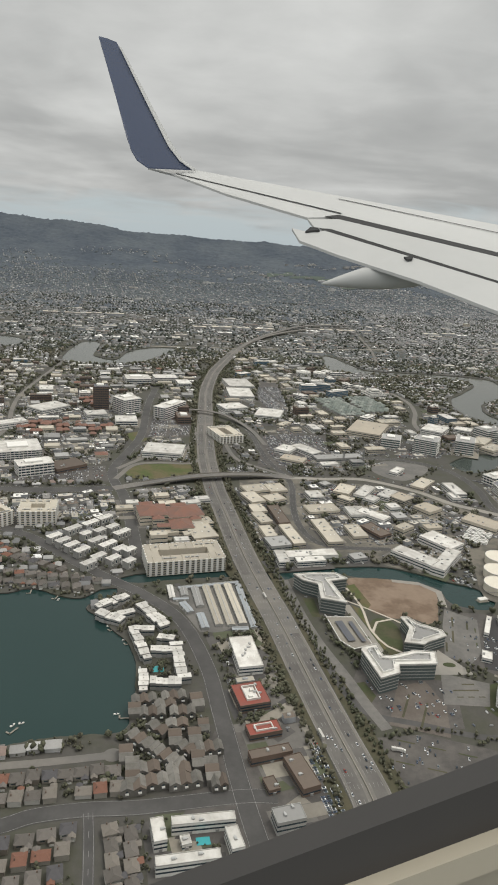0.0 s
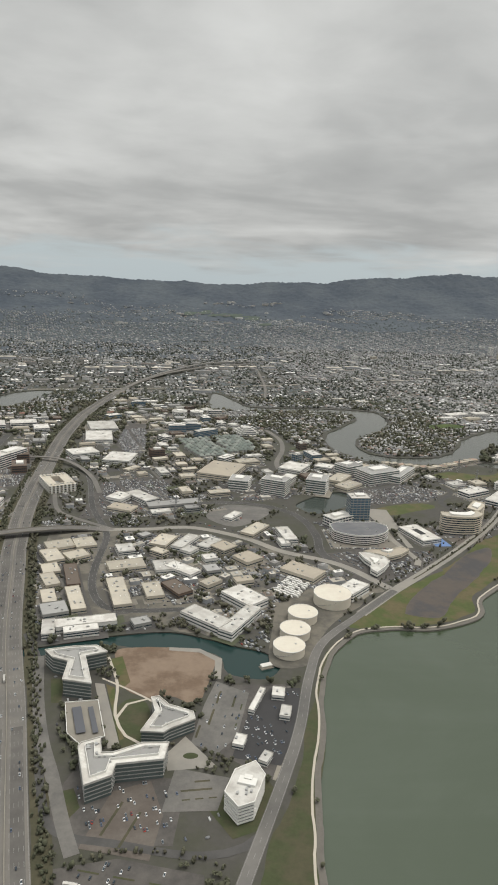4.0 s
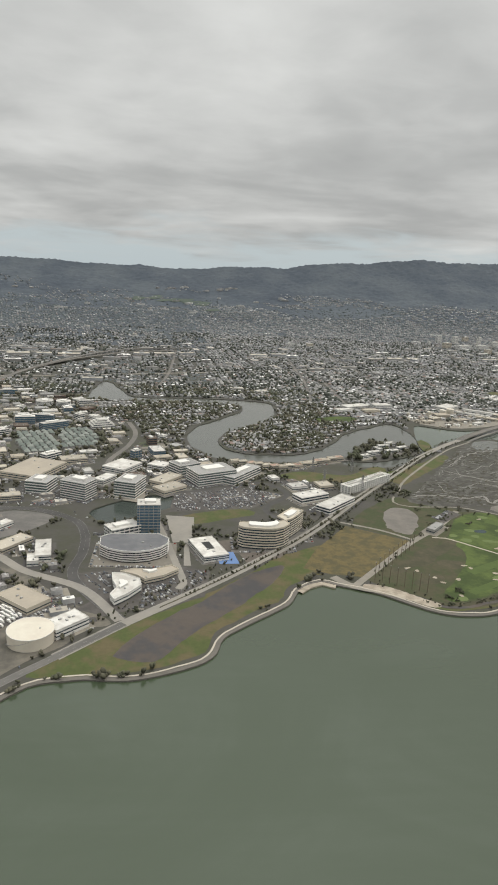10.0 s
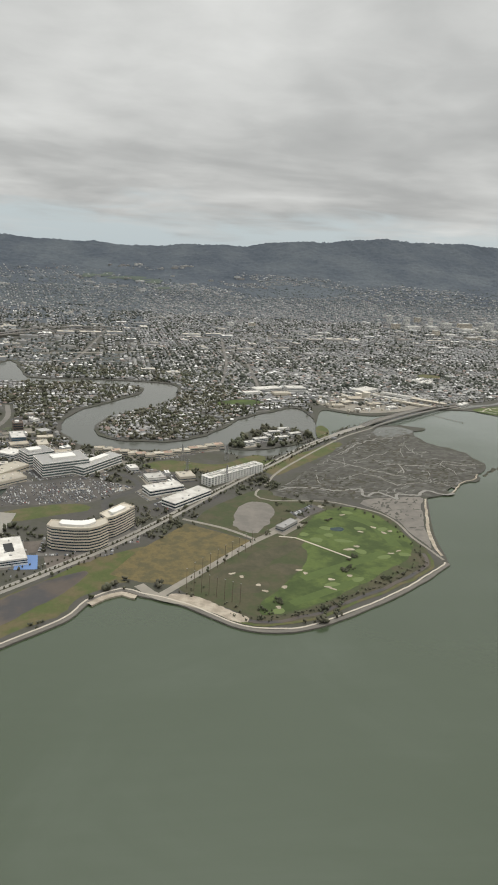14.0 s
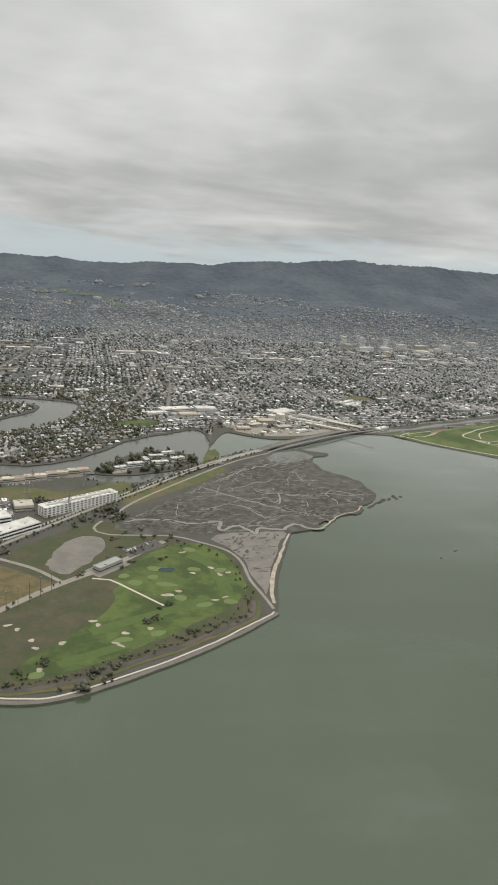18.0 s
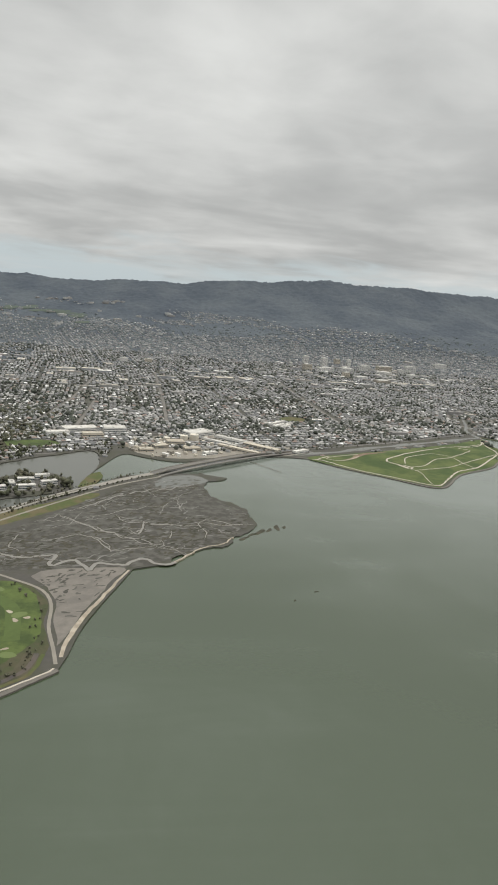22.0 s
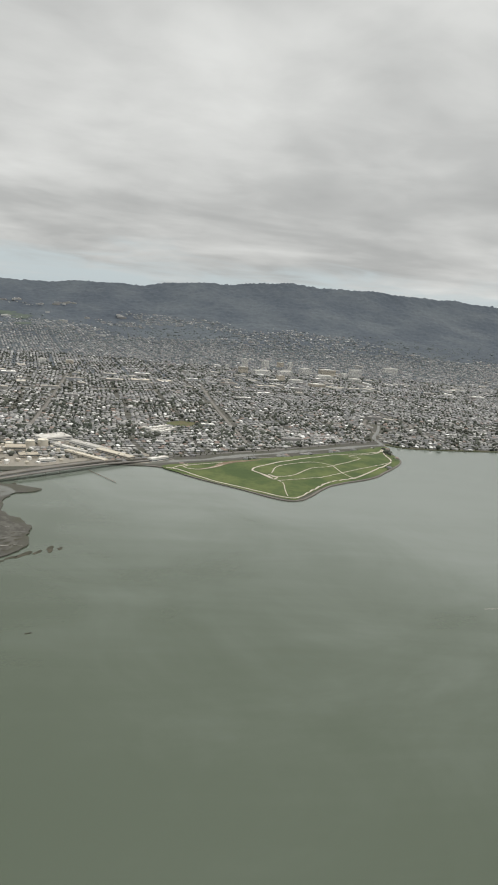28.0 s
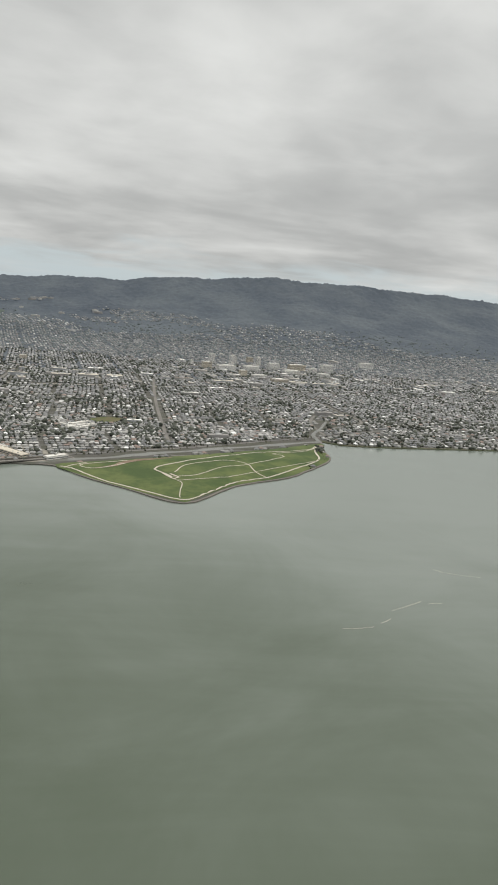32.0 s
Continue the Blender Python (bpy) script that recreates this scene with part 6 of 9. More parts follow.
outline_building("curved_white_building", [(300, 638), (310, 637), (322, 628), (324, 618), (315, 604), (306, 594), (302, 602), (306, 614), (302, 624)], 5.5, 2, "glass", "white_wall", "white_roof", "low white building with a curved plan and oval roof screen", "building", 0.6, 0.3, 3)
outline_building("orange_roofed_building", [(306, 643), (316, 648), (330, 646), (346, 655), (352, 648), (340, 636), (326, 629), (320, 636)], 4.5, 2, "glass", "cream_wall", "tan_roof", "low building with sandy orange roofs and a round court", "building", 0.6, 0.25, 3)
for x, y, r in ((121, 1288, 14), (152, 1288, 12)):
    outline_building("round_office", round_plan(x, y, r, r * 1.2), 8.5, 4, "glass", "white_wall", "white_roof", "round office with white roof rings", "office", 0.5, 0.4, 2)
for k, (grow, low) in enumerate(((1.0, 5), (0.82, 7.5), (0.64, 10), (0.44, 12.5))):
    outline_building("stepped_office", outline_of(232, 1144, 34 * grow, 30 * grow, 20), low, 2 + k, "glass", "white_wall", "white_roof", "stepped white office like a low pyramid", "office", 0.5, 0.0, 0)
# flat red roof with a white plant court
base = flat_building(17, 326, 18.0, 19.0, 18, 5, "red")
part("plant_room", Pieces().ring([(-4, -6), (4, -6), (4, 6), (-4, 6)], 0.5, 5.0, 6.4).box(0, 0, 5.1, 6, 10, 0.3).box(1, 2, 5.4, 2, 2, 1.0).box(-1, -3, 5.4, 2.4, 1.6, 0.8).data("plant_room", M["white_roof"]), base, "white walled plant court")
base = flat_building(24, 300, 18.0, 9.0, 18, 4, "red")
part("plant_room", Pieces().ring([(-5, -2.4), (5, -2.4), (5, 2.4), (-5, 2.4)], 0.5, 4.0, 5.0).data("plant_room", M["white_roof"]), base, "white walled plant court")
# town centre west of the freeway
apartment_block(-36, 487, 60.9, 31.6, 16, 11, "beige")
apartment_block(-171, 556, 31.6, 28.5, 9, 13, "beige")
apartment_block(-202, 547, 13.3, 24.1, 49, 12, "beige")
apartment_block(-15, 842, 31.4, 49.0, 26, 9, "beige")
flat_building(-72, 571, 26.2, 26.1, 17, 9, "terracotta")
flat_building(-44, 573, 31.6, 26.1, 22, 9, "terracotta")
flat_building(-44, 550, 19.6, 21.9, 15, 7, "terracotta")
flat_building(-28, 545, 21.7, 42.1, 23, 6, "beige")
flat_building(14, 365, 14.9, 31.7, 13, 6, "white")
flat_building(-84, 761, 45.7, 37.3, -2, 7, "white")
flat_building(-196, 907, 28.6, 23.3, 26, 6, "white")
flat_building(-287, 832, 37.1, 17.6, 43, 8, "white")
flat_building(-300, 1033, 20.7, 31.6, 16, 7, "white")
flat_building(-266, 926, 48.6, 33.6, 54, 6, "white")
flat_building(-181, 693, 34.9, 25.2, 42, 5, "brown")
flat_building(-3, 1162, 44, 60, 14, 6, "white")
flat_building(1, 1088, 40, 62, 8, 6, "white")
flat_building(69, 763, 28, 18, -24, 4, "tan")
flat_building(-9, 992, 38.2, 31.4, 29, 6, "white")
flat_building(46, 965, 37.1, 45.6, -11, 6, "white")
flat_building(27, 282, 22.1, 5.9, 19, 5, "brown")
flat_building(42, 270, 9.5, 22.2, 23, 5, "brown")
flat_building(27, 263, 5.9, 8.4, 22, 3, "brown")
flat_building(34, 242, 13.7, 8.5, 17, 7, "grey")
flat_building(-23, 231, 5.7, 12.4, 16, 6, "white")
flat_building(-4, 238, 28.2, 4.6, 10, 6, "white")
flat_building(10, 229, 5.7, 11.6, 18, 6, "white")
flat_building(-9, 218, 27.2, 4.9, 12, 6, "white")
flat_building(-11, 229, 4.2, 4.9, 19, 3, "white")
office_building(-198, 951, 20.3, 21.9, 16, 34, "dark")
office_building(-160, 946, 28.4, 30.2, 43, 20, "banded")
office_building(-150, 883, 28.2, 28.6, 13, 6, "banded")
office_building(-97, 936, 18.8, 54.8, -27, 17, "banded")
office_building(-85, 958, 20.2, 40.1, 14, 12, "brown")
office_building(-76, 910, 17.9, 30.1, 14, 9, "brown")
office_building(-244, 729, 44.4, 42.5, 24, 10, "banded")
office_building(-210, 673, 35.7, 21.6, 31, 12, "banded")
office_building(-175, 1141, 40.9, 37.0, 17, 9, "banded")
office_building(-131, 1165, 39.4, 28.5, 17, 8, "banded")
office_building(-96, 1135, 22.2, 31.2, 17, 7, "banded")
# lagoon condominiums
for x, y, w, d, angle in ((-79, 419, 25.4, 7.4, 46), (-77, 400, 19.8, 7.4, -23), (-70, 404, 17.8, 5.6, 29), (-49, 404, 32.9, 8.1, -53), (-53, 372, 37.2, 6.3, -66), (-52, 387, 12.6, 5.6, 5), (-37, 378, 10.4, 6.2, -9), (-26, 355, 36.2, 8.4, -77), (-38, 365, 13.8, 6.2, 5), (-45, 334, 18.4, 5.9, -80), (-32, 334, 18.0, 7.4, 5), (-43, 399, 13.5, 6.2, -49)):
    condo_building(x, y, w, max(d, 6.0), angle, 5, "white")

# storage sheds: long low metal roofs side by side
def storage_shed(a, b, wide, roof="beige_roof"):
    a, b = np.array(a, float), np.array(b, float)
    mid, span = (a + b) / 2, np.linalg.norm(b - a)
    base = thing("storage_shed", mid[0], mid[1], math.degrees(math.atan2(*(b - a)[::-1])), "long low storage shed with pale metal roof", "shed", "storage sheds")
    part("wall", Pieces().box(0, 0, -0.2, span, wide, 2.2).data("wall", M["grey_wall"]), base)
    v = [(-span / 2, -wide / 2 - 0.2, 2.0), (span / 2, -wide / 2 - 0.2, 2.0), (span / 2, wide / 2 + 0.2, 2.0), (-span / 2, wide / 2 + 0.2, 2.0), (-span / 2, 0, 2.6), (span / 2, 0, 2.6)]
    part("roof", make_mesh("roof", v, [(0, 1, 5, 4), (2, 3, 4, 5), (1, 2, 5), (3, 0, 4)], M[roof]), base)
    part("ridge_vent", Pieces().box(0, 0, 2.5, span * 0.94, 0.4, 0.3).data("ridge_vent", M["metal"]), base)
    n = int(span / 4)
    for k in range(n):
        part("roller_door", ROLLER, base, "", pose((k + 0.5 - n / 2) * span / n, -wide / 2 - 0.04, 0))
    claim(outline_of(mid[0], mid[1], span, wide, math.degrees(math.atan2(*(b - a)[::-1])), 1.5), 3)


ROLLER = Pieces().box(0, 0, 0.05, 1.5, 0.08, 1.5).data("roller_door", M["white_wall"])
sheet("storage_yard", [[(-46, 453), (-40, 428), (-34, 424), (-16, 392), (24, 395), (10, 463), (-36, 449)]], 0.19, M["lot_grey"], "grey asphalt drives between the storage sheds", "yard")
for a, b, wide, roof in (((-16.5, 452), (-3.5, 400), 5.0, "beige_roof"), ((-8, 454), (4.5, 400.5), 5.0, "beige_roof"), ((-0.5, 456.5), (12.5, 403), 5.0, "beige_roof"), ((-24.5, 449.5), (-18, 422.5), 5.0, "grey_roof"), ((-36, 446), (8, 460), 3.0, "blue_metal"), ((7.5, 457), (20, 399), 4.0, "blue_metal"), ((5, 396), (16, 397.5), 3.5, "blue_metal"), ((-42.5, 449), (-38.5, 431), 4.0, "white_roof"),
                         ((-32.5, 446.5), (-30, 435.5), 5.0, "grey_roof"), ((-17.5, 413), (-12.5, 395), 5.0, "blue_metal"), ((-31, 426), (-24, 414), 5.0, "blue_metal"), ((-38, 430), (-27, 432), 3.0, "blue_metal")):
    storage_shed(a, b, wide, roof)
claim([(-46, 453), (-40, 428), (-16, 392), (24, 395), (10, 463)], 5)


# white townhouses in close rows
def townhouse(x, y, long, angle):
    base = thing("townhouse_row", x, y, angle, "new townhouse row with bright white flat roof", "townhouse", "white townhouses")
    h, wide = 6.2, 6.2
    part("wall", Pieces().box(0, 0, -0.3, long, wide, h + 0.3).data("wall", M["grey_wall"]), base)
    part("roof", Pieces().box(0, 0, h, long + 0.5, wide + 0.5, 0.25).data("roof", M["white_roof"]), base)
    n = max(2, int(long / 3.4))
    bay = Pieces().box(0, 0, 1.6, 1.6, 0.6, 4.2).data("bay", M["white_wall"])
    glass = Pieces().box(0, 0, 2.4, 1.1, 0.08, 2.6).data("window", M["glass"])
    for k in range(n):
        u = (k + 0.5 - n / 2) * long / n
        for e in (-1, 1):
            part("window", glass, part("bay", bay, base, "", pose(u, e * (wide / 2 + 0.2), 0)), "", pose(0, e * 0.32, 0))
        part("roof_vent", Pieces().box(0, 0, 0, 0.5, 0.5, 0.4).data("roof_vent", M["metal"]), base, "", pose(u, 0.8, h + 0.25))
    claim(outline_of(x, y, long, wide, angle, 2), 3)


for x, y, long in ((-145, 513, 12), (-136, 506, 12), (-127, 499, 12), (-117, 491, 13), (-134, 530, 15), (-122, 543, 15), (-112, 556, 14), (-121, 521, 9), (-111, 529, 10), (-102, 538, 11), (-92, 528, 15), (-110, 510, 13), (-99, 504, 15), (-88, 497, 11), (-102, 482, 12), (-107, 470, 12), (-90, 480, 11), (-80, 496, 10), (-77, 477, 9)):
    townhouse(x, y, long, 52)


# storage tanks
def tank(x, y, radius, h):
    base = thing("storage_tank", x, y, 0, "large round cream storage tank with a flat roof", "tank", "storage tanks")
    n = 40
    ring = [(math.cos(2 * math.pi * k / n), math.sin(2 * math.pi * k / n)) for k in range(n)]
    v = [(radius * a, radius * b, z) for z in (-0.3, h) for a, b in ring]
    part("shell", make_mesh("shell", v, [(k, (k + 1) % n, n + (k + 1) % n, n + k) for k in range(n)], M["tank"], smooth=True), base)
    v = [((radius + 0.1) * a, (radius + 0.1) * b, h) for a, b in ring] + [(0, 0, h + radius * 0.05)]
    part("roof", make_mesh("roof", v, [(k, (k + 1) % n, n) for k in range(n)], M["tank"], smooth=True), base)
    part("rim", Pieces().ring([((radius + 0.2) * a, (radius + 0.2) * b) for a, b in ring], 0.25, h - 0.15, h + 0.25).data("rim", M["white_wall"]), base)
    part("hatch", Pieces().box(radius * 0.4, 0, h + 0.3, 1.2, 1.2, 0.5).data("hatch", M["metal"]), base)
    stair = Pieces()
    for k in range(26):
        a = math.pi * (1.1 + 0.5 * k / 26)
        stair.box((radius + 0.4) * math.cos(a), (radius + 0.4) * math.sin(a), h * k / 26, 0.5, 0.5, 0.12, math.degrees(a))
    part("stair", stair.data("stair", M["steel"]), base, "steel stair winding up the tank")
    claim(blob(x, y, radius + 3, radius + 3, 0, 1, 24, 0), 3)


zone("ground_tank_yard", [(198, 458), (202, 500), (212, 536), (240, 566), (278, 566), (282, 546), (258, 522), (238, 494), (225, 460)], 0.07, "yard", "worn pale yard round the tanks", "yard", 6.0, 0.3, seed=60)
for x, y, radius, h in ((211.5, 474, 11.0, 6.2), (219, 497, 11.0, 6.2), (228.5, 521, 11.2, 6.6), (257, 549, 15.0, 8.4)):
    tank(x, y, radius, h)


# houses: one of each kind, then copies
def house_kind(name, w, d, h, wing):
    base = new(name, Pieces().box(0, 0, -0.2, w, d, h + 0.2).box(*(wing[0], wing[1], -0.2, wing[2], wing[3], h * 0.9 + 0.2)).data("wall", M["near_wall"]))
    tagged(base, "small suburban house with a pitched roof and a driveway", "house", "suburban houses")
    e, rise = 0.35, d * 0.26
    v = [(-w / 2 - e, -d / 2 - e, h), (w / 2 + e, -d / 2 - e, h), (w / 2 + e, d / 2 + e, h), (-w / 2 - e, d / 2 + e, h), (-w / 4, 0, h + rise), (w / 4, 0, h + rise)]
    part("roof", make_mesh("roof", v, [(0, 1, 5, 4), (1, 2, 5), (2, 3, 4, 5), (3, 0, 4), (3, 2, 1, 0)], M["near_roof"]), base)
    x, y, sx, sy = wing
    v = [(x - sx / 2 - e, y - sy / 2 - e, h * 0.9), (x + sx / 2 + e, y - sy / 2 - e, h * 0.9), (x + sx / 2 + e, y + sy / 2, h * 0.9), (x - sx / 2 - e, y + sy / 2, h * 0.9), (x, y - sy / 2 - e, h * 0.9 + sx * 0.28), (x, y + sy / 2, h * 0.9 + sx * 0.28)]
    part("wing_roof", make_mesh("wing_roof", v, [(0, 4, 5, 3), (1, 2, 5, 4), (0, 1, 4), (2, 3, 5)], M["near_roof"]), base)
    part("chimney", Pieces().box(w * 0.28, d * 0.18, h, 0.5, 0.4, rise + 0.5).data("chimney", M["brown_wall"]), base)
    part("garage_door", Pieces().box(x, y - sy / 2 - 0.05, 0, sx * 0.7, 0.1, 1.1).data("garage_door", M["white_wall"]), base)
    part("ribbon_window", Pieces().box(-w * 0.22, -d / 2 - 0.04, h * 0.45, w * 0.3, 0.08, 0.6).data("ribbon_window", M["glass"]), base)
    return base


KINDS = [house_kind("house", 6.6, 5.6, 2.6, (1.8, -3.6, 2.8, 2.6)), house_kind("house", 5.8, 6.4, 3.4, (-1.6, -3.8, 2.6, 2.4)), house_kind("house", 7.4, 5.2, 2.4, (2.2, -3.2, 2.6, 2.6))]
KIND_USED = [False, False, False]


def put_house(x, y, angle):
    k = dice.randrange(3)
    where = pose(x, y, GROUND, 0, 0, angle)
    if KIND_USED[k]:
        copy_thing(KINDS[k], where)
    else:
        KINDS[k].matrix_basis, KIND_USED[k] = where, True
    claim(outline_of(x, y, 8, 9, angle, 0.5), 3)


def house_row(a, b, count, angle, wobble=4):
    for k in range(count):
        t = (k + 0.5) / count
        x, y = a[0] + (b[0] - a[0]) * t, a[1] + (b[1] - a[1]) * t
        if code_at([x], [y])[0] == 0:
            put_house(x, y, angle + dice.uniform(-wobble, wobble))


for a, b, n, angle in (((-140, 262), (-48, 284), 13, 190), ((-140, 250), (-46, 268), 13, 10), ((-138, 238), (-42, 257), 13, 190), ((-92, 221), (-58, 234), 4, 12), ((-90, 211), (-58, 223), 4, 190), ((-62, 232), (-52, 200), 4, -70), ((-45, 236), (-36, 200), 5, 110), ((-90, 200), (-58, 212), 4, 12), ((-36, 236), (-28, 196), 5, 110),
                       ((-172, 443), (-96, 438), 9, 20), ((-168, 456), (-92, 450), 9, 200), ((-178, 484), (-122, 462), 7, 150), ((-190, 500), (-140, 470), 6, -30), ((-230, 470), (-180, 452), 6, 20), ((-260, 500), (-205, 480), 6, 20), ((-265, 520), (-215, 500), 6, 200), ((-250, 455), (-180, 440), 7, 10)):
    house_row(a, b, n, angle)


# grey gabled flats south of the lagoon condominiums
def gabled_flats(x, y, w, d, angle):
    base = thing("gabled_flats", x, y, angle, "grey shingled flats with steep gabled roofs", "apartment block", "grey gabled flats")
    part("wall", Pieces().box(0, 0, -0.3, w, d, 4.4).data("wall", M["shingle"]), base)
    n = max(2, int(w / 4.5))
    for k in range(n):
        u, s = (k + 0.5 - n / 2) * w / n, w / n
        v = [(u - s / 2, -d / 2 - 0.5, 4.1), (u + s / 2, -d / 2 - 0.5, 4.1), (u + s / 2, d / 2 + 0.5, 4.1), (u - s / 2, d / 2 + 0.5, 4.1), (u, -d / 2 - 0.5, 5.9), (u, d / 2 + 0.5, 5.9)]
        part("roof", make_mesh("roof", v, [(0, 4, 5, 3), (1, 2, 5, 4), (0, 1, 4), (2, 3, 5)], M["brown_roof" if k % 3 == 1 else "shingle"]), base)
        part("balcony", Pieces().box(u, -d / 2 - 0.4, 1.9, 1.6, 0.8, 0.7).data("balcony", M["white_wall"]), base)
        part("window", Pieces().box(u, -d / 2 - 0.05, 2.7, 1.1, 0.1, 0.9).data("window", M["glass"]), base)
    claim(outline_of(x, y, w, d, angle, 1), 3)


for x, y, w, d, angle in ((-42, 318, 14, 6, 15), (-26, 322, 14, 6, 15), (-13, 320, 12, 6, 105), (-36, 308, 14, 6, 10), (-20, 310, 14, 6, 10), (-38, 286, 20, 6, -35), (-24, 276, 18, 6, -35), (-40, 266, 18, 6, 100), (-30, 260, 16, 6, 14), (-14, 262, 16, 6, 14), (-2, 270, 16, 6, 100), (-4, 284, 14, 6, 14), (-12, 292, 12, 6, 100), (-22, 290, 12, 6, 100), (2, 262, 8, 6, 14), (-45, 277, 12, 6, 100), (-33, 268, 12, 6, 14), (-18, 268, 12, 6, 14), (-9, 276, 12, 6, 100), (-46, 310, 10, 6, 100), (-30, 315, 12, 5, 15), (-32, 296, 12, 5, -35), (-16, 283, 10, 5, -35), (-22, 300, 12, 5, 10), (-8, 300, 10, 5, 100), (-38, 256, 12, 5, 14)):
    gabled_flats(x, y, w, d, angle)
for points, words in (([(-7, 233), (-1, 234), (0, 230), (-6, 229)], "turquoise pool between white flats"), ([(-42, 353), (-36, 354), (-34, 348), (-41, 347)], "turquoise pool among condominiums")):
    sheet("swimming_pool", [points], 0.2, M["pool"], words, "pool")
sheet("blue_court", [[(384, 692), (399, 693), (403, 669), (386, 668)]], 0.1, M["court"], "blue sports court beside the white building", "court")
claim([(382, 695), (402, 696), (406, 666), (384, 665)], 4)
# no opening here: a near-black sheet paints the courtyard's shade on the roof
sheet("courtyard_hole", [outline_of(377, 695, 7, 16, 19)], 5.16, M["gap"], "dark sheet on the white roof, painted shade of an open courtyard", "courtyard")

# tiled and flat wings round the town-centre courts
for x, y, w, d, angle, h, style in ((-80, 583, 12, 8, 17, 10, "terracotta"), (-66, 560, 10, 14, 17, 8, "terracotta"), (-50, 585, 14, 7, 22, 10, "terracotta"), (-34, 566, 9, 16, 22, 8, "terracotta"), (-58, 545, 12, 7, 15, 6.5, "terracotta"), (-50, 536, 10, 6, 15, 5, "tan"), (-36, 533, 9, 8, 20, 6, "beige"), (-22, 562, 8, 14, 23, 6, "beige"), (-60, 520, 14, 9, 16, 10, "beige"), (-20, 508, 14, 9, 16, 10, "beige"), (-40, 514, 12, 8, 16, 9, "white"), (-62, 600, 16, 9, 17, 5, "beige"), (-40, 606, 18, 9, 20, 5, "white"),
                                    (-30, 620, 14, 9, 20, 4, "white"), (-70, 622, 14, 9, 20, 4, "beige"), (-95, 600, 12, 9, 15, 4, "white"), (-100, 586, 16, 8, 15, 4, "beige")):
    flat_building(x, y, w, d, angle, h, style, "town_centre_building", "town centre buildings")

# water plant and halls by the bridge
for x, y, w, d, angle, h, style in ((850, 1362, 46, 26, 40, 7, "white"), (905, 1330, 70, 12, -40, 5, "white"), (942, 1290, 60, 12, -40, 5, "beige"), (880, 1310, 60, 8, -40, 4, "white"), (905, 1272, 70, 8, -38, 4, "beige"), (812, 1290, 26, 18, 10, 6, "tan"), (790, 1262, 22, 12, 30, 5, "beige"), (835, 1255, 24, 12, 20, 5, "tan"), (770, 1240, 20, 12, 15, 4, "beige"), (860, 1240, 20, 10, 30, 4, "white"),
                                    (668, 1345, 52, 22, 25, 6, "white"), (720, 1352, 34, 22, 10, 8, "white"), (640, 1312, 34, 14, 20, 5, "white"), (1000, 1282, 30, 9, 40, 4, "white"), (690, 1316, 30, 16, 15, 5, "beige")):
    flat_building(x, y, w, d, angle, h, style, "water_plant_building", "halls by the bridge")
for x, y, radius, h in ((842, 1325, 7, 9), (826, 1318, 6, 8), (800, 1312, 5, 5)):
    tank(x, y, radius, h)
for x, y, w, d, angle in ((616, 1026, 20, 7, 25), (645, 1036, 20, 7, 20), (640, 1062, 18, 7, 15), (666, 1056, 18, 7, 30), (600, 1008, 14, 6, 30), (628, 1046, 14, 6, 110), (655, 1080, 16, 6, 20)):
    flat_building(x, y, w, d, angle, 5, "white", "island_flats", "white flats on the island")
flat_building(604, 752, 24, 8, 48, 4, "grey", "golf_clubhouse", "golf course buildings")
for k in range(5):
    flat_building(*[(1000 - 7 * k + 2, 1476 + 8 * k), (985, 1480), (1012, 1470), (1004, 1502), (1022, 1492)][k], (40, 24, 34, 40, 20)[k], 7, 51 if k != 1 else 141, 4, "white", "school_building", "school halls in the suburb")
zone("ground_school_field", [(1010, 1540), (1050, 1528), (1078, 1560), (1040, 1580)], 0.05, "grass", "green school field among the houses", "field", seed=71)

works = random.Random(61)
plant = Pieces()
for k in range(260):
    x, y = works.uniform(728, 1000), works.uniform(1200, 1372)
    if inside(np.array([x]), np.array([y]), [(735, 1255), (772, 1340), (836, 1366), (905, 1310), (900, 1262), (845, 1225), (806, 1205), (768, 1208)])[0] and code_at([x], [y])[0] != 3:
        if works.random() < 0.25:
            plant.prism([(x + 2.6 * math.cos(6.283 * q / 10), y + 2.6 * math.sin(6.283 * q / 10)) for q in range(10)], GROUND, GROUND + works.uniform(2, 6), works.randrange(3))
        else:
            plant.box(x, y, GROUND, works.uniform(2, 9), works.uniform(2, 5), works.uniform(1, 4.5), works.choice((40, 130, -40)), works.randrange(3))
tagged(new("plant_equipment", plant.data("plant_equipment", [M["beige_roof"], M["white_wall"], M["levee"]])), "pale tanks, sheds and pipes of the water plant", "equipment", kind="stuff")
for k in range(15):
    x, y = float(np.interp(k / 14, [0, 0.4, 0.6, 1], [420, 474, 502, 560])), float(np.interp(k / 14, [0, 0.4, 0.6, 1], [968, 946, 958, 996]))
    flat_building(x, y, 11.5, 9.0, 12 + 4 * (k % 3), 4.6 + 0.5 * (k % 2), ("tan", "beige", "clay")[k % 3], "waterside_flats", "flats along the slough")
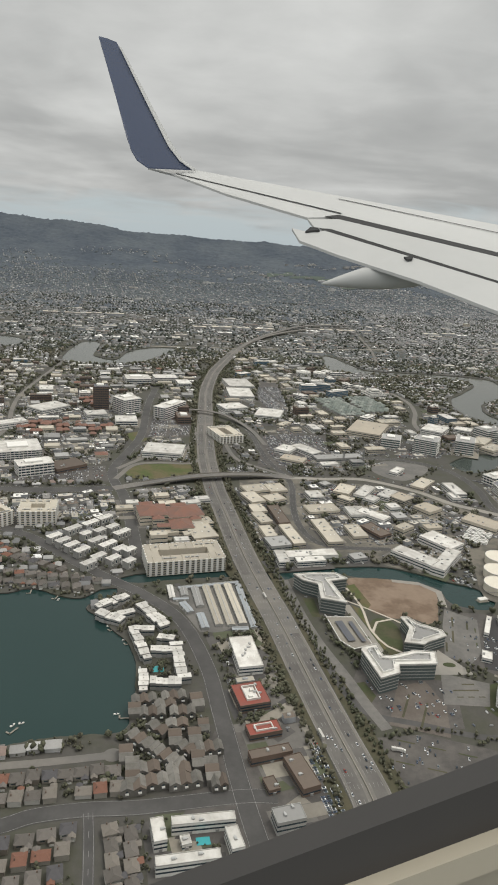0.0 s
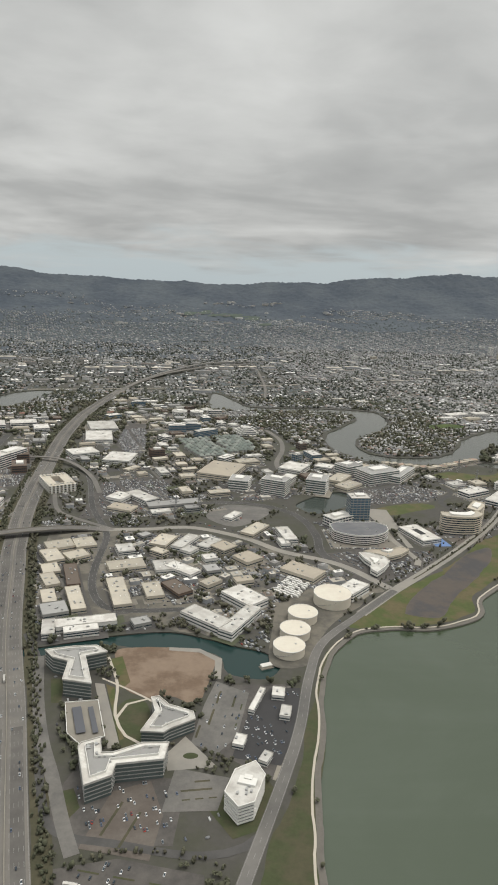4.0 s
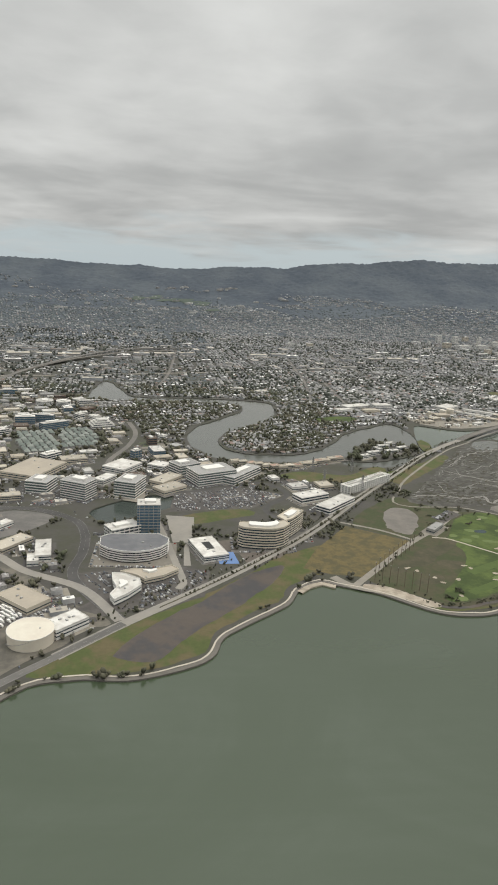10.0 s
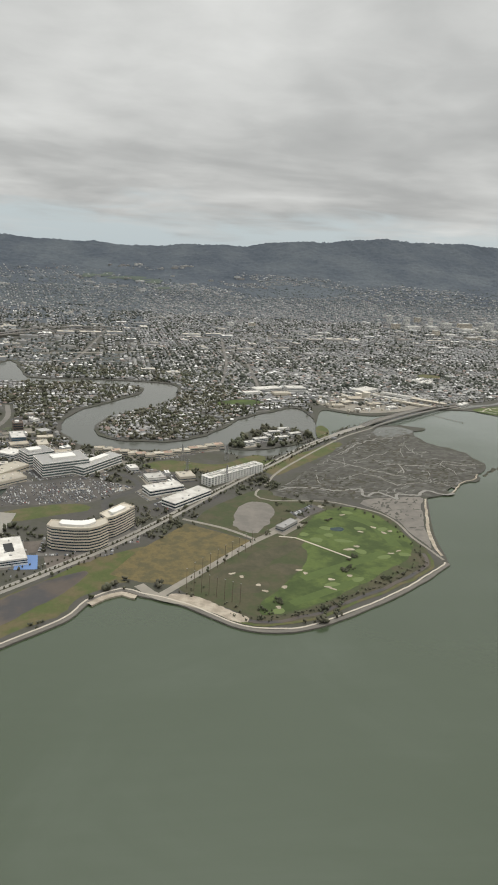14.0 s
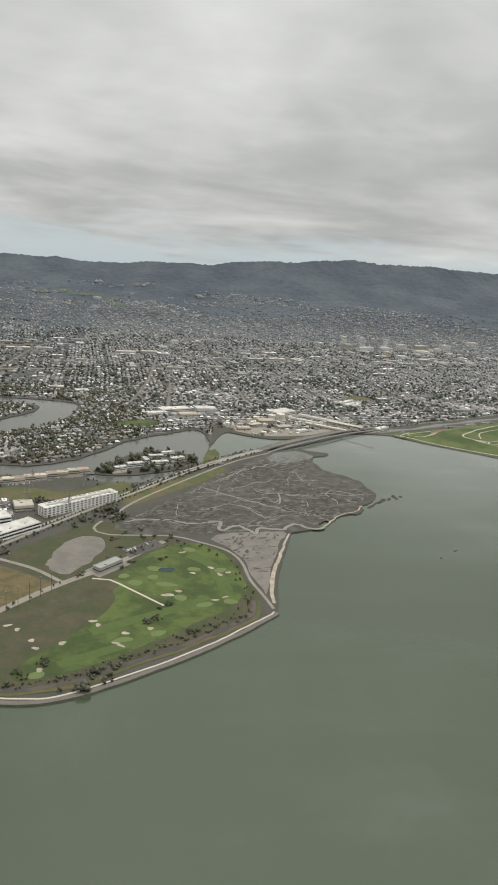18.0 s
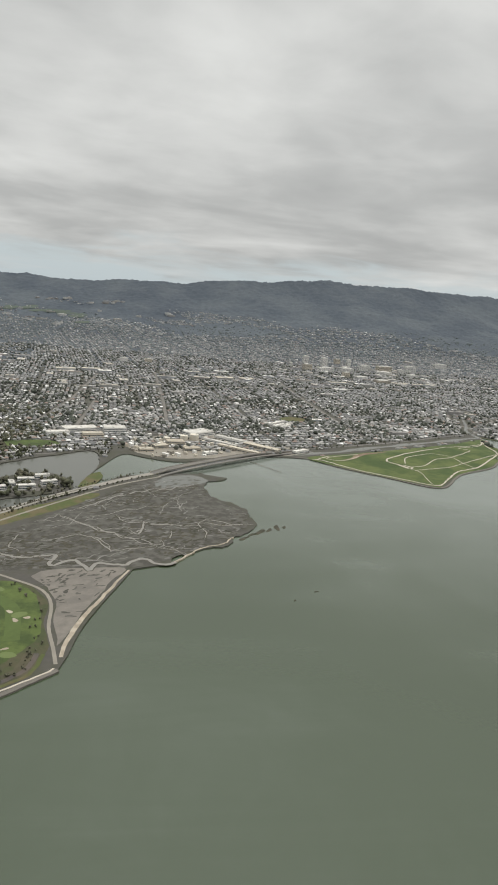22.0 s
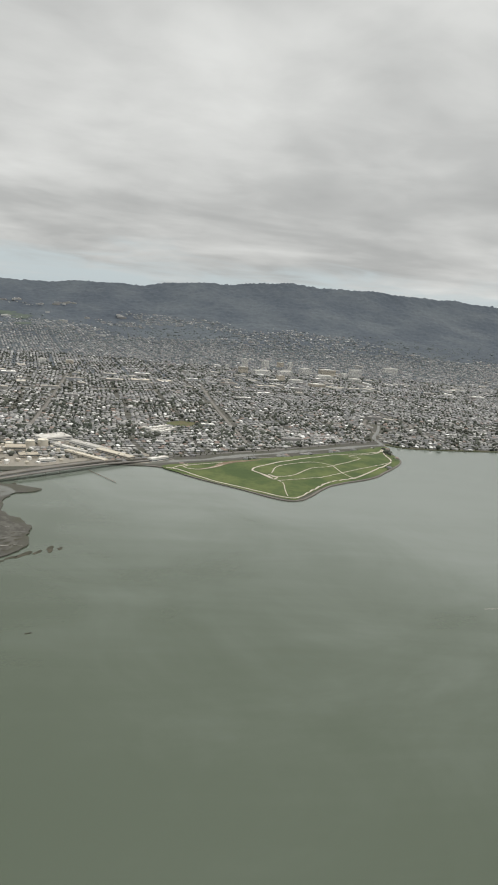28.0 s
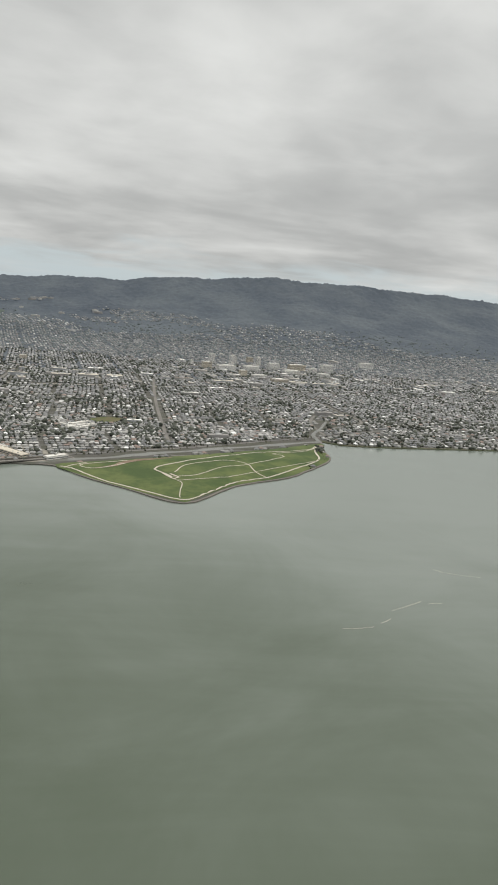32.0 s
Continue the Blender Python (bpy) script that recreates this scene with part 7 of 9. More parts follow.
# tall blocks of the far town centre
for x, y, w, d, h, look_of in ((1290, 2592, 19, 16, 34, "banded"), (1360, 2607, 22, 18, 29, "banded"), (1421, 2661, 23, 16, 20, "banded"), (1438, 2575, 14, 14, 34, "banded"), (1265, 2443, 30, 22, 22, "banded"), (1480, 2532, 42, 24, 23, "banded"), (1559, 2554, 64, 24, 22, "banded"), (1664, 2584, 46, 22, 25, "banded"), (1604, 2510, 22, 18, 19, "banded"), (1852, 2768, 70, 18, 19, "banded"), (1321, 2429, 64, 26, 16, "banded"), (1359, 2318, 23, 18, 19, "banded"), (1404, 2313, 46, 26, 9, "banded"), (1451, 2244, 52, 30, 10, "banded"), (1222, 2502, 10, 10, 17, "banded"), (1520, 2440, 60, 26, 14, "banded"), (1400, 2460, 50, 30, 15, "banded"), (1620, 2440, 40, 26, 12, "banded"), (690, 2300, 24, 16, 14, "banded"), (760, 2330, 22, 16, 12, "banded")):
    office_building(x, y, 0.85 * w, 0.85 * d, dice.choice((20, 22, 18)), 0.85 * h, look_of)

# ---------------------------------------------------------------- town fill
def fast_mesh(name, verts, tris, mats, slots=None):
    """A mesh of triangles from arrays."""
    data = bpy.data.meshes.new(name)
    k = len(tris)
    data.vertices.add(len(verts))
    data.vertices.foreach_set("co", np.ascontiguousarray(verts, np.float32).ravel())
    data.loops.add(3 * k)
    data.loops.foreach_set("vertex_index", np.ascontiguousarray(tris, np.int32).ravel())
    data.polygons.add(k)
    data.polygons.foreach_set("loop_start", np.arange(0, 3 * k, 3, dtype=np.int32))
    for m in mats:
        data.materials.append(m)
    if slots is not None:
        data.polygons.foreach_set("material_index", np.ascontiguousarray(slots, np.int32))
    data.update(calc_edges=True)
    return data


def strew(name, base, tris, slots, mats, xs, ys, zs, angles, scales, label, category):
    """Many copies of one small form, joined into one mesh: scales holds three values a copy."""
    base, n = np.array(base, float), len(xs)
    c, s = np.cos(angles)[:, None], np.sin(angles)[:, None]
    x, y, z = (base[None, :, i] * scales[:, i, None] for i in range(3))
    verts = np.stack([xs[:, None] + x * c - y * s, ys[:, None] + x * s + y * c, zs[:, None] + z], 2).reshape(-1, 3)
    faces = (np.array(tris)[None] + (np.arange(n) * len(base))[:, None, None]).reshape(-1, 3)
    data = fast_mesh(name, verts, faces, mats, None if slots is None else np.tile(slots, n))
    return tagged(new(name, data), label, category, kind="stuff")


HOUSE_V = [(-.5, -.5, 0), (.5, -.5, 0), (.5, .5, 0), (-.5, .5, 0), (-.5, -.5, .62), (.5, -.5, .62), (.5, .5, .62), (-.5, .5, .62), (-.55, -.55, .6), (.55, -.55, .6), (.55, .55, .6), (-.55, .55, .6), (-.28, 0, 1), (.28, 0, 1)]
HOUSE_F = [(0, 1, 5), (0, 5, 4), (1, 2, 6), (1, 6, 5), (2, 3, 7), (2, 7, 6), (3, 0, 4), (3, 4, 7), (8, 9, 13), (8, 13, 12), (9, 10, 13), (10, 11, 12), (10, 12, 13), (11, 8, 12)]
HOUSE_S = [0] * 8 + [1] * 6
BLOCK_V = [(-.5, -.5, 0), (.5, -.5, 0), (.5, .5, 0), (-.5, .5, 0), (-.5, -.5, 1), (.5, -.5, 1), (.5, .5, 1), (-.5, .5, 1), (-.5, -.5, 1), (.5, -.5, 1), (.5, .5, 1), (-.5, .5, 1), (-.15, -.15, 1), (.15, -.15, 1), (.15, .15, 1), (-.15, .15, 1), (-.15, -.15, 1.25), (.15, -.15, 1.25), (.15, .15, 1.25), (-.15, .15, 1.25)]
BLOCK_F = [(0, 1, 5), (0, 5, 4), (1, 2, 6), (1, 6, 5), (2, 3, 7), (2, 7, 6), (3, 0, 4), (3, 4, 7), (8, 9, 10), (8, 10, 11), (12, 13, 17), (12, 17, 16), (13, 14, 18), (13, 18, 17), (15, 12, 16), (15, 16, 19), (14, 15, 19), (14, 19, 18), (16, 17, 18), (16, 18, 19)]
BLOCK_S = [0] * 8 + [1] * 2 + [0] * 10
PHI = (1 + 5 ** 0.5) / 2
ICO_V = np.array([(-1, PHI, 0), (1, PHI, 0), (-1, -PHI, 0), (1, -PHI, 0), (0, -1, PHI), (0, 1, PHI), (0, -1, -PHI), (0, 1, -PHI), (PHI, 0, -1), (PHI, 0, 1), (-PHI, 0, -1), (-PHI, 0, 1)]) / 1.902
ICO_F = [(0, 11, 5), (0, 5, 1), (0, 1, 7), (0, 7, 10), (0, 10, 11), (1, 5, 9), (5, 11, 4), (11, 10, 2), (10, 7, 6), (7, 1, 8), (3, 9, 4), (3, 4, 2), (3, 2, 6), (3, 6, 8), (3, 8, 9), (4, 9, 5), (2, 4, 11), (6, 2, 10), (8, 6, 7), (9, 8, 1)]


def crown(lobes, seed):
    """A crown of uneven clumps, one unit across and one high."""
    r = np.random.default_rng(seed)
    verts, faces = [], []
    for k in range(lobes):
        a, out = r.uniform(0, 6.28), (0.0 if lobes == 1 else r.uniform(0.08, 0.36))
        size = 0.5 if lobes == 1 else r.uniform(0.2, 0.34) * (1.0 if lobes < 8 else 0.72)
        mid = np.array([out * math.cos(a), out * math.sin(a), 0.5 if lobes == 1 else r.uniform(0.3, 0.8)])
        faces += [tuple(i + len(verts) for i in f) for f in ICO_F]
        verts += [tuple(mid + v * size * r.uniform(0.6, 1.3) * np.array([1, 1, 0.95])) for v in ICO_V]
    return verts, faces


def in_view(x, y):
    """Whether a place can come into view on the flight."""
    return (x > -0.40 * y - 110) & (x < 1170 + 0.60 * (y - 430)) & (y > 150)


COMMERCE = {
    "industry": [(4, 720), (34, 495), (200, 500), (310, 570), (270, 660), (200, 700), (150, 716)],
    "offices": [(-14, 740), (140, 740), (330, 860), (452, 800), (520, 880), (440, 935), (360, 985), (335, 1100), (250, 1180), (180, 1330), (0, 1480), (-26, 1000)],
    "west": [(-460, 630), (-130, 655), (-70, 700), (-80, 1250), (-460, 1260)],
    "centre": [(-240, 560), (-110, 560), (-60, 590), (-40, 660), (-230, 620)],
    "south": [(10, 400), (30, 330), (50, 300), (40, 235), (20, 235), (0, 380)],
}
# green-roofed apartment colony
mix = random.Random(23)
colony = []
for outline in ([(122, 1086), (166, 1106), (192, 1023), (190, 995), (152, 982)], [(178, 1108), (216, 1130), (238, 1075), (239, 1035), (199, 1010)]):
    o = np.array(outline, float)
    for i in range(-9, 10):
        for j in range(-9, 10):
            c, q = math.cos(radians(24)), math.sin(radians(24))
            x, y = o[:, 0].mean() + 8.6 * i * c - 11.0 * j * q, o[:, 1].mean() + 8.6 * i * q + 11.0 * j * c
            if inside(np.array([x]), np.array([y]), o)[0]:
                colony.append((x, y, radians(24 + 90 * ((i + j) % 2)), mix.uniform(6.5, 8.0), mix.uniform(5.0, 6.5), mix.uniform(5.5, 7.0)))
    claim(outline, 5)
co = np.array(colony)
strew("apartment_colony", HOUSE_V, HOUSE_F, HOUSE_S, [M["grey_wall"], M["sage_roof"]], co[:, 0], co[:, 1], np.full(len(co), GROUND - 0.1), co[:, 2], co[:, 3:], "close rows of flats with sage green gabled roofs", "apartments")
made = 0
for key, outline in COMMERCE.items():
    o = np.array(outline)
    tries = {"industry": 600, "offices": 1300, "west": 900, "centre": 200, "south": 80}[key]
    for k in range(tries):
        x, y = mix.uniform(o[:, 0].min(), o[:, 0].max()), mix.uniform(o[:, 1].min(), o[:, 1].max())
        w, d, angle = mix.uniform(9, 26), mix.uniform(8, 18), mix.choice((17, 19, 22, 108, 40, 52) if key != "west" else (15, 20, 105))
        if not inside(np.array([x]), np.array([y]), o)[0]:
            continue
        spots = np.array(outline_of(x, y, w, d, angle, 3) + outline_of(x, y, w, 0.1, angle) + outline_of(x, y, 0.1, d, angle))
        if (code_at(spots[:, 0], spots[:, 1]) == 0).all() and made < 210:
            style = mix.choices(("white", "beige", "grey", "tan", "brown", "terracotta"), (16, 24, 30, 4, 16, 10) if key == "west" else (30, 28, 20, 8, 10, 4))[0]
            if y > 900 and mix.random() < 0.16:
                office_building(x, y, w * 1.2, d, angle, mix.uniform(6, 11), mix.choice(("banded", "banded", "brown", "blueglass")))
            else:
                flat_building(x, y, w, d, angle, mix.uniform(3.2, 5.5), style)
            made += 1

# small sheds, annexes and yards between the larger buildings
shed = []
for key, outline in COMMERCE.items():
    o = np.array(outline)
    for k in range(2600 if key in ("offices", "west") else 1100):
        x, y = mix.uniform(o[:, 0].min(), o[:, 0].max()), mix.uniform(o[:, 1].min(), o[:, 1].max())
        w, d, angle = mix.uniform(5, 13), mix.uniform(4, 9), mix.choice((17, 20, 107, 42))
        spots = np.array(outline_of(x, y, w, d, angle, 1))
        if inside(np.array([x]), np.array([y]), o)[0] and (code_at(spots[:, 0], spots[:, 1]) == 0).all() and code_at([x], [y])[0] == 0:
            shed.append((x, y, radians(angle), w, d, mix.uniform(2.2, 4.2)))
            claim(outline_of(x, y, w, d, angle, 1.5), 3)
            APRONS.append(outline_of(x, y, w + mix.uniform(4, 12), d + mix.uniform(4, 12), angle))
for key, outline in COMMERCE.items():
    o = np.array(outline)
    for k in range(420):
        x, y, angle = mix.uniform(o[:, 0].min(), o[:, 0].max()), mix.uniform(o[:, 1].min(), o[:, 1].max()), mix.choice((17, 20, 42))
        w, d = mix.uniform(9, 30), mix.uniform(6, 18)
        spots = np.array(outline_of(x, y, w, d, angle))
        if inside(np.array([x]), np.array([y]), o)[0] and not np.isin(code_at(np.r_[spots[:, 0], x], np.r_[spots[:, 1], y]), (1, 2, 4)).any():
            APRONS.append(outline_of(x, y, w, d, angle))
sh = np.array(shed)
strew("small_sheds", BLOCK_V, BLOCK_F, BLOCK_S, [M["house_wall"], M["town_roof"]], sh[:, 0], sh[:, 1], np.full(len(sh), GROUND - 0.1), sh[:, 2], sh[:, 3:], "small flat-roofed sheds and annexes", "buildings")
yard_v, yard_f = [], []
for i, o in enumerate(APRONS):
    yard_f.append(tuple(range(len(yard_v), len(yard_v) + 4)))
    yard_v += [(p[0], p[1], GROUND + 0.055 + 0.00011 * i) for p in o]
tagged(new("yard_paving", make_mesh("yard_paving", yard_v, yard_f, M["paving"])), "patched asphalt and concrete yards round the buildings", "paving", kind="stuff")

# ---------------------------------------------------------------- suburbs
sow = np.random.default_rng(5)


def street_grid(x0, x1, y0, y1, angle, lot, block):
    """Houses in rows, back to back, along streets."""
    a = radians(angle)
    mid = np.array([(x0 + x1) / 2, (y0 + y1) / 2])
    half = math.hypot(x1 - x0, y1 - y0) / 2
    u = np.arange(-half, half, lot)
    rows = np.arange(-half, half, block)
    v = np.sort(np.r_[rows + 8.0, rows + block - 8.0])
    gu, gv = np.meshgrid(u, v)
    gu, gv = gu.ravel() + sow.normal(0, 0.7, gu.size), gv.ravel() + sow.normal(0, 0.9, gv.size)
    keep = (np.abs((gu % 96) - 48) < 44)
    gu, gv = gu[keep], gv[keep]
    x, y = mid[0] + gu * math.cos(a) - gv * math.sin(a), mid[1] + gu * math.sin(a) + gv * math.cos(a)
    ok = (x > x0) & (x < x1) & (y > y0) & (y < y1)
    return x[ok], y[ok], np.full(ok.sum(), a)


def commerce_mask(x, y):
    hit = np.zeros(len(x), bool)
    for outline in COMMERCE.values():
        hit |= inside(x, y, outline)
    return hit


def free(x, y):
    return (code_at(x, y) == 0) & (code_at(x + 3, y + 2) != 1) & (code_at(x - 3, y - 2) != 1) & (code_at(x + 2, y - 3) != 1)


def suburb(name, x0, x1, y0, y1, angle, lot=8.6, block=33.0, keep=1.0, words="rows of small suburban houses with pitched roofs", extra=None, size=1.0):
    x, y, a = street_grid(x0, x1, y0, y1, angle, lot, block)
    ok = free(x, y) & in_view(x, y) & ~commerce_mask(x, y) & (sow.random(len(x)) < keep)
    ok &= ~((x < 420) & (y > 1540) & (sow.random(len(x)) < 0.5))
    if extra is not None:
        ok &= extra(x, y)
    x, y, a = x[ok], y[ok], a[ok]
    z = np.maximum(GROUND, terrain(x, y)) - 0.15
    turn = a + np.where(sow.random(len(x)) < 0.5, math.pi / 2, 0) + sow.normal(0, 0.05, len(x))
    scale = size * np.c_[sow.uniform(5.4, 8.4, len(x)), sow.uniform(4.8, 6.6, len(x)), sow.uniform(3.0, 4.8, len(x))]
    # cross streets run up between the blocks
    mid, half, t = np.array([(x0 + x1) / 2, (y0 + y1) / 2]), math.hypot(x1 - x0, y1 - y0) / 2, radians(angle)
    for axis, every, wide in ((0, 96.0, 4.2), (1, block, 3.6)):
        gu, gv = np.meshgrid(np.arange(-half - half % every, half, every), np.arange(-half, half, 10.0))
        if axis:
            gu, gv = np.meshgrid(np.arange(-half, half, 10.0), np.arange(-half, half, every))
        gu, gv = gu.ravel(), gv.ravel()
        sx, sy = mid[0] + gu * math.cos(t) - gv * math.sin(t), mid[1] + gu * math.sin(t) + gv * math.cos(t)
        fits = (sx > x0) & (sx < x1) & (sy > y0) & (sy < y1) & in_view(sx, sy) & free(sx, sy) & ~commerce_mask(sx, sy)
        if extra is not None:
            fits &= extra(sx, sy)
        STREETS.append(np.c_[sx, sy, np.full(len(sx), t + (0 if axis else math.pi / 2)), np.full(len(sx), wide)][fits])
    # rows in this band take the palettes with painted haze
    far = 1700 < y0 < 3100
    strew(name, HOUSE_V, HOUSE_F, HOUSE_S, [M["hazed_wall" if far else "house_wall"], M["hazed_roof" if far else "house_roof"]], x, y, z, turn, scale, words, "houses")
    return x, y


STREETS = []
plots = []
plots.append(suburb("houses_peninsula", 400, 720, 1000, 1300, 25, 6.8, 25, size=0.86))
plots.append(suburb("houses_slough_side", 170, 470, 980, 1420, 12, 7.0, 26, size=0.86, extra=lambda x, y: y > 900 + 0.2 * x))
plots.append(suburb("houses_east_bank", 500, 1420, 1260, 1560, 14, 7.4, 28, size=0.9))
plots.append(suburb("houses_north", -700, 2400, 1400, 1780, 4, 8.6, 33))
plots.append(suburb("houses_grid", -800, 2600, 1780, 2160, 6, 8.6, 33))
plots.append(suburb("houses_upper", -900, 2700, 2165, 2560, 10, 9.0, 34, 0.92))
plots.append(suburb("houses_slope", -1100, 2800, 2560, 3150, 14, 10.0, 38, 0.7))
plots.append(suburb("houses_hillside", -1300, 2900, 3150, 3950, 20, 12.0, 42, 0.62, "scattered pale houses on wooded slopes", lambda x, y: np.sin(x / 210 + y / 130) + np.sin(y / 90 - x / 170) + 0.7 * np.sin(x / 67 + y / 41) > -0.5 + 1.0 * np.clip((y - 3150) / 650, 0, 1) + 4.0 * np.clip((y - 3760 + 0.28 * np.clip(x - 500, 0, None)) / 110, 0, 1)))
plots.append(suburb("houses_west", -700, -80, 640, 1400, 15, 8.6, 33))
plots.append(suburb("houses_lagoon", -330, -80, 190, 640, 14, 8.6, 30))

# red-roofed brick housing in the west
px, py, pa = street_grid(-300, -150, 780, 1010, 15, 8.0, 19.0)
ok = free(px, py) & (inside(px, py, [(-275, 800), (-178, 815), (-160, 860), (-225, 880), (-290, 850)]) | inside(px, py, [(-262, 975), (-205, 960), (-190, 1030), (-250, 1040)]))
strew("brick_housing", HOUSE_V, HOUSE_F, HOUSE_S, [M["brown_wall"], M["red_roof"]], px[ok], py[ok], np.full(ok.sum(), GROUND - 0.1), pa[ok], np.c_[sow.uniform(6, 9, ok.sum()), sow.uniform(5, 7, ok.sum()), sow.uniform(5, 7, ok.sum())], "reddish brick housing with tiled roofs", "houses")
for a, b in zip(px[ok], py[ok]):
    claim(outline_of(a, b, 8, 8, 15), 3)

st = np.concatenate(STREETS)
strew("suburb_streets", [(-.5, -.5, 0), (.5, -.5, 0), (.5, .5, 0), (-.5, .5, 0)], [(0, 1, 2), (0, 2, 3)], None, [M["street"]], st[:, 0], st[:, 1], np.maximum(GROUND, terrain(st[:, 0], st[:, 1])) + 0.12, st[:, 2], np.c_[np.full(len(st), 10.4), st[:, 3], np.ones(len(st))], "pale grid of suburban streets", "streets")

# longer pale roofs among the houses: shops, schools and halls
n = 900
bx, by = sow.uniform(-700, 2500, n), sow.uniform(1400, 2900, n)
weight = np.exp(-((by - (1960 + 0.34 * (bx - 600))) / 130) ** 2) + 0.9 * np.exp(-((bx - 1450) / 330) ** 2 - ((by - 2420) / 150) ** 2) + 0.9 * np.exp(-((bx + 100) / 500) ** 2 - ((by - 1900) / 250) ** 2) + 0.07
ok = (sow.random(n) < weight) & free(bx, by) & in_view(bx, by)
bx, by = bx[ok], by[ok]
strew("halls_far", BLOCK_V, BLOCK_F, BLOCK_S, [M["house_wall"], M["town_roof"]], bx, by, np.maximum(GROUND, terrain(bx, by)) - 0.2, np.radians(sow.choice([8, 12, 20, 98, 110], len(bx))), np.c_[sow.uniform(12, 42, len(bx)), sow.uniform(9, 20, len(bx)), sow.uniform(4, 8, len(bx))], "pale flat-roofed halls and shops among the houses", "buildings")
# pale flats along the shelf of the hillside and below it
bx = np.concatenate([sow.uniform(180, 620, 16), sow.uniform(-500, 900, 26)])
by = np.concatenate([sow.normal(3745, 16, 16), sow.uniform(3080, 3600, 26)])
ok = free(bx, by) & in_view(bx, by)
bx, by = bx[ok], by[ok]
strew("flats_hillside", BLOCK_V, BLOCK_F, BLOCK_S, [M["house_wall"], M["town_roof"]], bx, by, terrain(bx, by) - 0.4, np.radians(sow.choice([5, 14, 22], len(bx))), np.c_[sow.uniform(14, 38, len(bx)), sow.uniform(9, 14, len(bx)), sow.uniform(6, 9, len(bx))], "pale flat-roofed blocks on the hillside", "buildings")
long_x = np.array([-560, -500, -440, -380, -120, -60, 0, 60, 240, 300, 360, 560, 620, 900, 960, 1020, 1290, 1500, 1560.0])
long_y = np.array([1985, 2000, 2010, 2022, 1870, 1885, 1900, 1910, 1975, 1990, 2004, 2030, 2050, 2040, 2060, 2080, 2150, 2230, 2240.0])
strew("mall_roofs", BLOCK_V, BLOCK_F, BLOCK_S, [M["house_wall"], M["beige_roof"]], long_x, long_y, np.maximum(GROUND, terrain(long_x, long_y)) - 0.2, np.radians(np.full(len(long_x), 16.0)), np.c_[sow.uniform(36, 58, len(long_x)), sow.uniform(14, 26, len(long_x)), sow.uniform(5, 8, len(long_x))], "long pale mall and warehouse roofs far inland", "buildings")

# ---------------------------------------------------------------- trees
def trees(name, x, y, low, high, lobes, seed, mat, words):
    z = np.maximum(GROUND, terrain(x, y)) - 0.2
    tall = sow.uniform(low, high, len(x)) * np.where(sow.random(len(x)) < 0.12, 1.5, 1.0)
    wide = tall * sow.uniform(0.65, 1.15, len(x))
    if mat == M["leaf_hazed"]:
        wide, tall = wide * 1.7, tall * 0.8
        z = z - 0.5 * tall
    if mat == M["leaf_town"]:
        z = z - 0.15 * tall
    v, f = crown(lobes, seed)
    strew(name, v, f, None, [mat], x, y, z, sow.uniform(0, 6.28, len(x)), np.c_[wide, wide, tall], words, "trees")


def among(px, py, ratio, spread, forbid=(1, 2, 3)):
    k = int(len(px) * ratio)
    pick = sow.integers(0, len(px), k)
    x, y = px[pick] + sow.normal(0, spread, k), py[pick] + sow.normal(0, spread, k)
    thick = np.sin(x / 41 + 1.7 * np.sin(y / 83)) + np.sin(y / 37 + 1.3 * np.sin(x / 97))
    ok = ~np.isin(code_at(x, y), forbid) & in_view(x, y) & (sow.random(k) < 0.72 + 0.3 * thick)
    return x[ok], y[ok]


for k, (px, py) in enumerate(plots):
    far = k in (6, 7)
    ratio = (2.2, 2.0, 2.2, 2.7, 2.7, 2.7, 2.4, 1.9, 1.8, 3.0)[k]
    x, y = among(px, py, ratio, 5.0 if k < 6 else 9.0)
    trees("street_trees", x, y, 3.2, 6.6, 1 if k in (2, 3, 4, 5, 6, 7) else 2, 400 + k, M["leaf_hazed" if far else "leaf" if k in (0, 1, 8, 9) else "leaf_town"], "dark green trees between the houses")
# belts of taller trees along creeks and parks
belt_x, belt_y = [], []
for k in range(46):
    cx, cy, lean = sow.uniform(-500, 2300), sow.uniform(1420, 2700), sow.uniform(-0.4, 0.9)
    u = sow.normal(0, sow.uniform(18, 60), 26)
    belt_x.append(cx + u * math.cos(lean) + sow.normal(0, 7, 26))
    belt_y.append(cy + u * math.sin(lean) + sow.normal(0, 7, 26))
x, y = np.concatenate(belt_x), np.concatenate(belt_y)
ok = in_view(x, y) & ~np.isin(code_at(x, y), (1, 2, 3))
trees("park_trees", x[ok], y[ok], 6.0, 10.0, 2, 448, M["leaf_town"], "belts of tall dark trees across the suburb")
# woods on the upper slopes
n = 20000
x, y = sow.uniform(-2100, 3300, n), sow.uniform(2600, 3500, n)
ok = in_view(x, y) & (sow.random(n) < np.clip((y - 2550) / 300, 0.1, 1) * np.clip((3520 - y) / 450, 0, 1)) & (code_at(x, y) == 0)
trees("hill_woods", x[ok], y[ok], 4.0, 9.0, 1, 450, M["leaf_hazed"], "dense dark woods on the hills")
n = 13000
x, y = sow.uniform(-950, 520, n), sow.uniform(1540, 2800, n)
ok = in_view(x, y) & (code_at(x, y) == 0) & (np.sin(x / 90 + y / 140) + np.sin(y / 70 - x / 190) > -0.5)
trees("west_woods", x[ok], y[ok], 3.5, 7.0, 1, 455, M["leaf_hazed"], "dense dark trees over the western suburb")
# trees of the town
n = 60000
x, y = sow.uniform(-460, 620, n), sow.uniform(180, 1500, n)
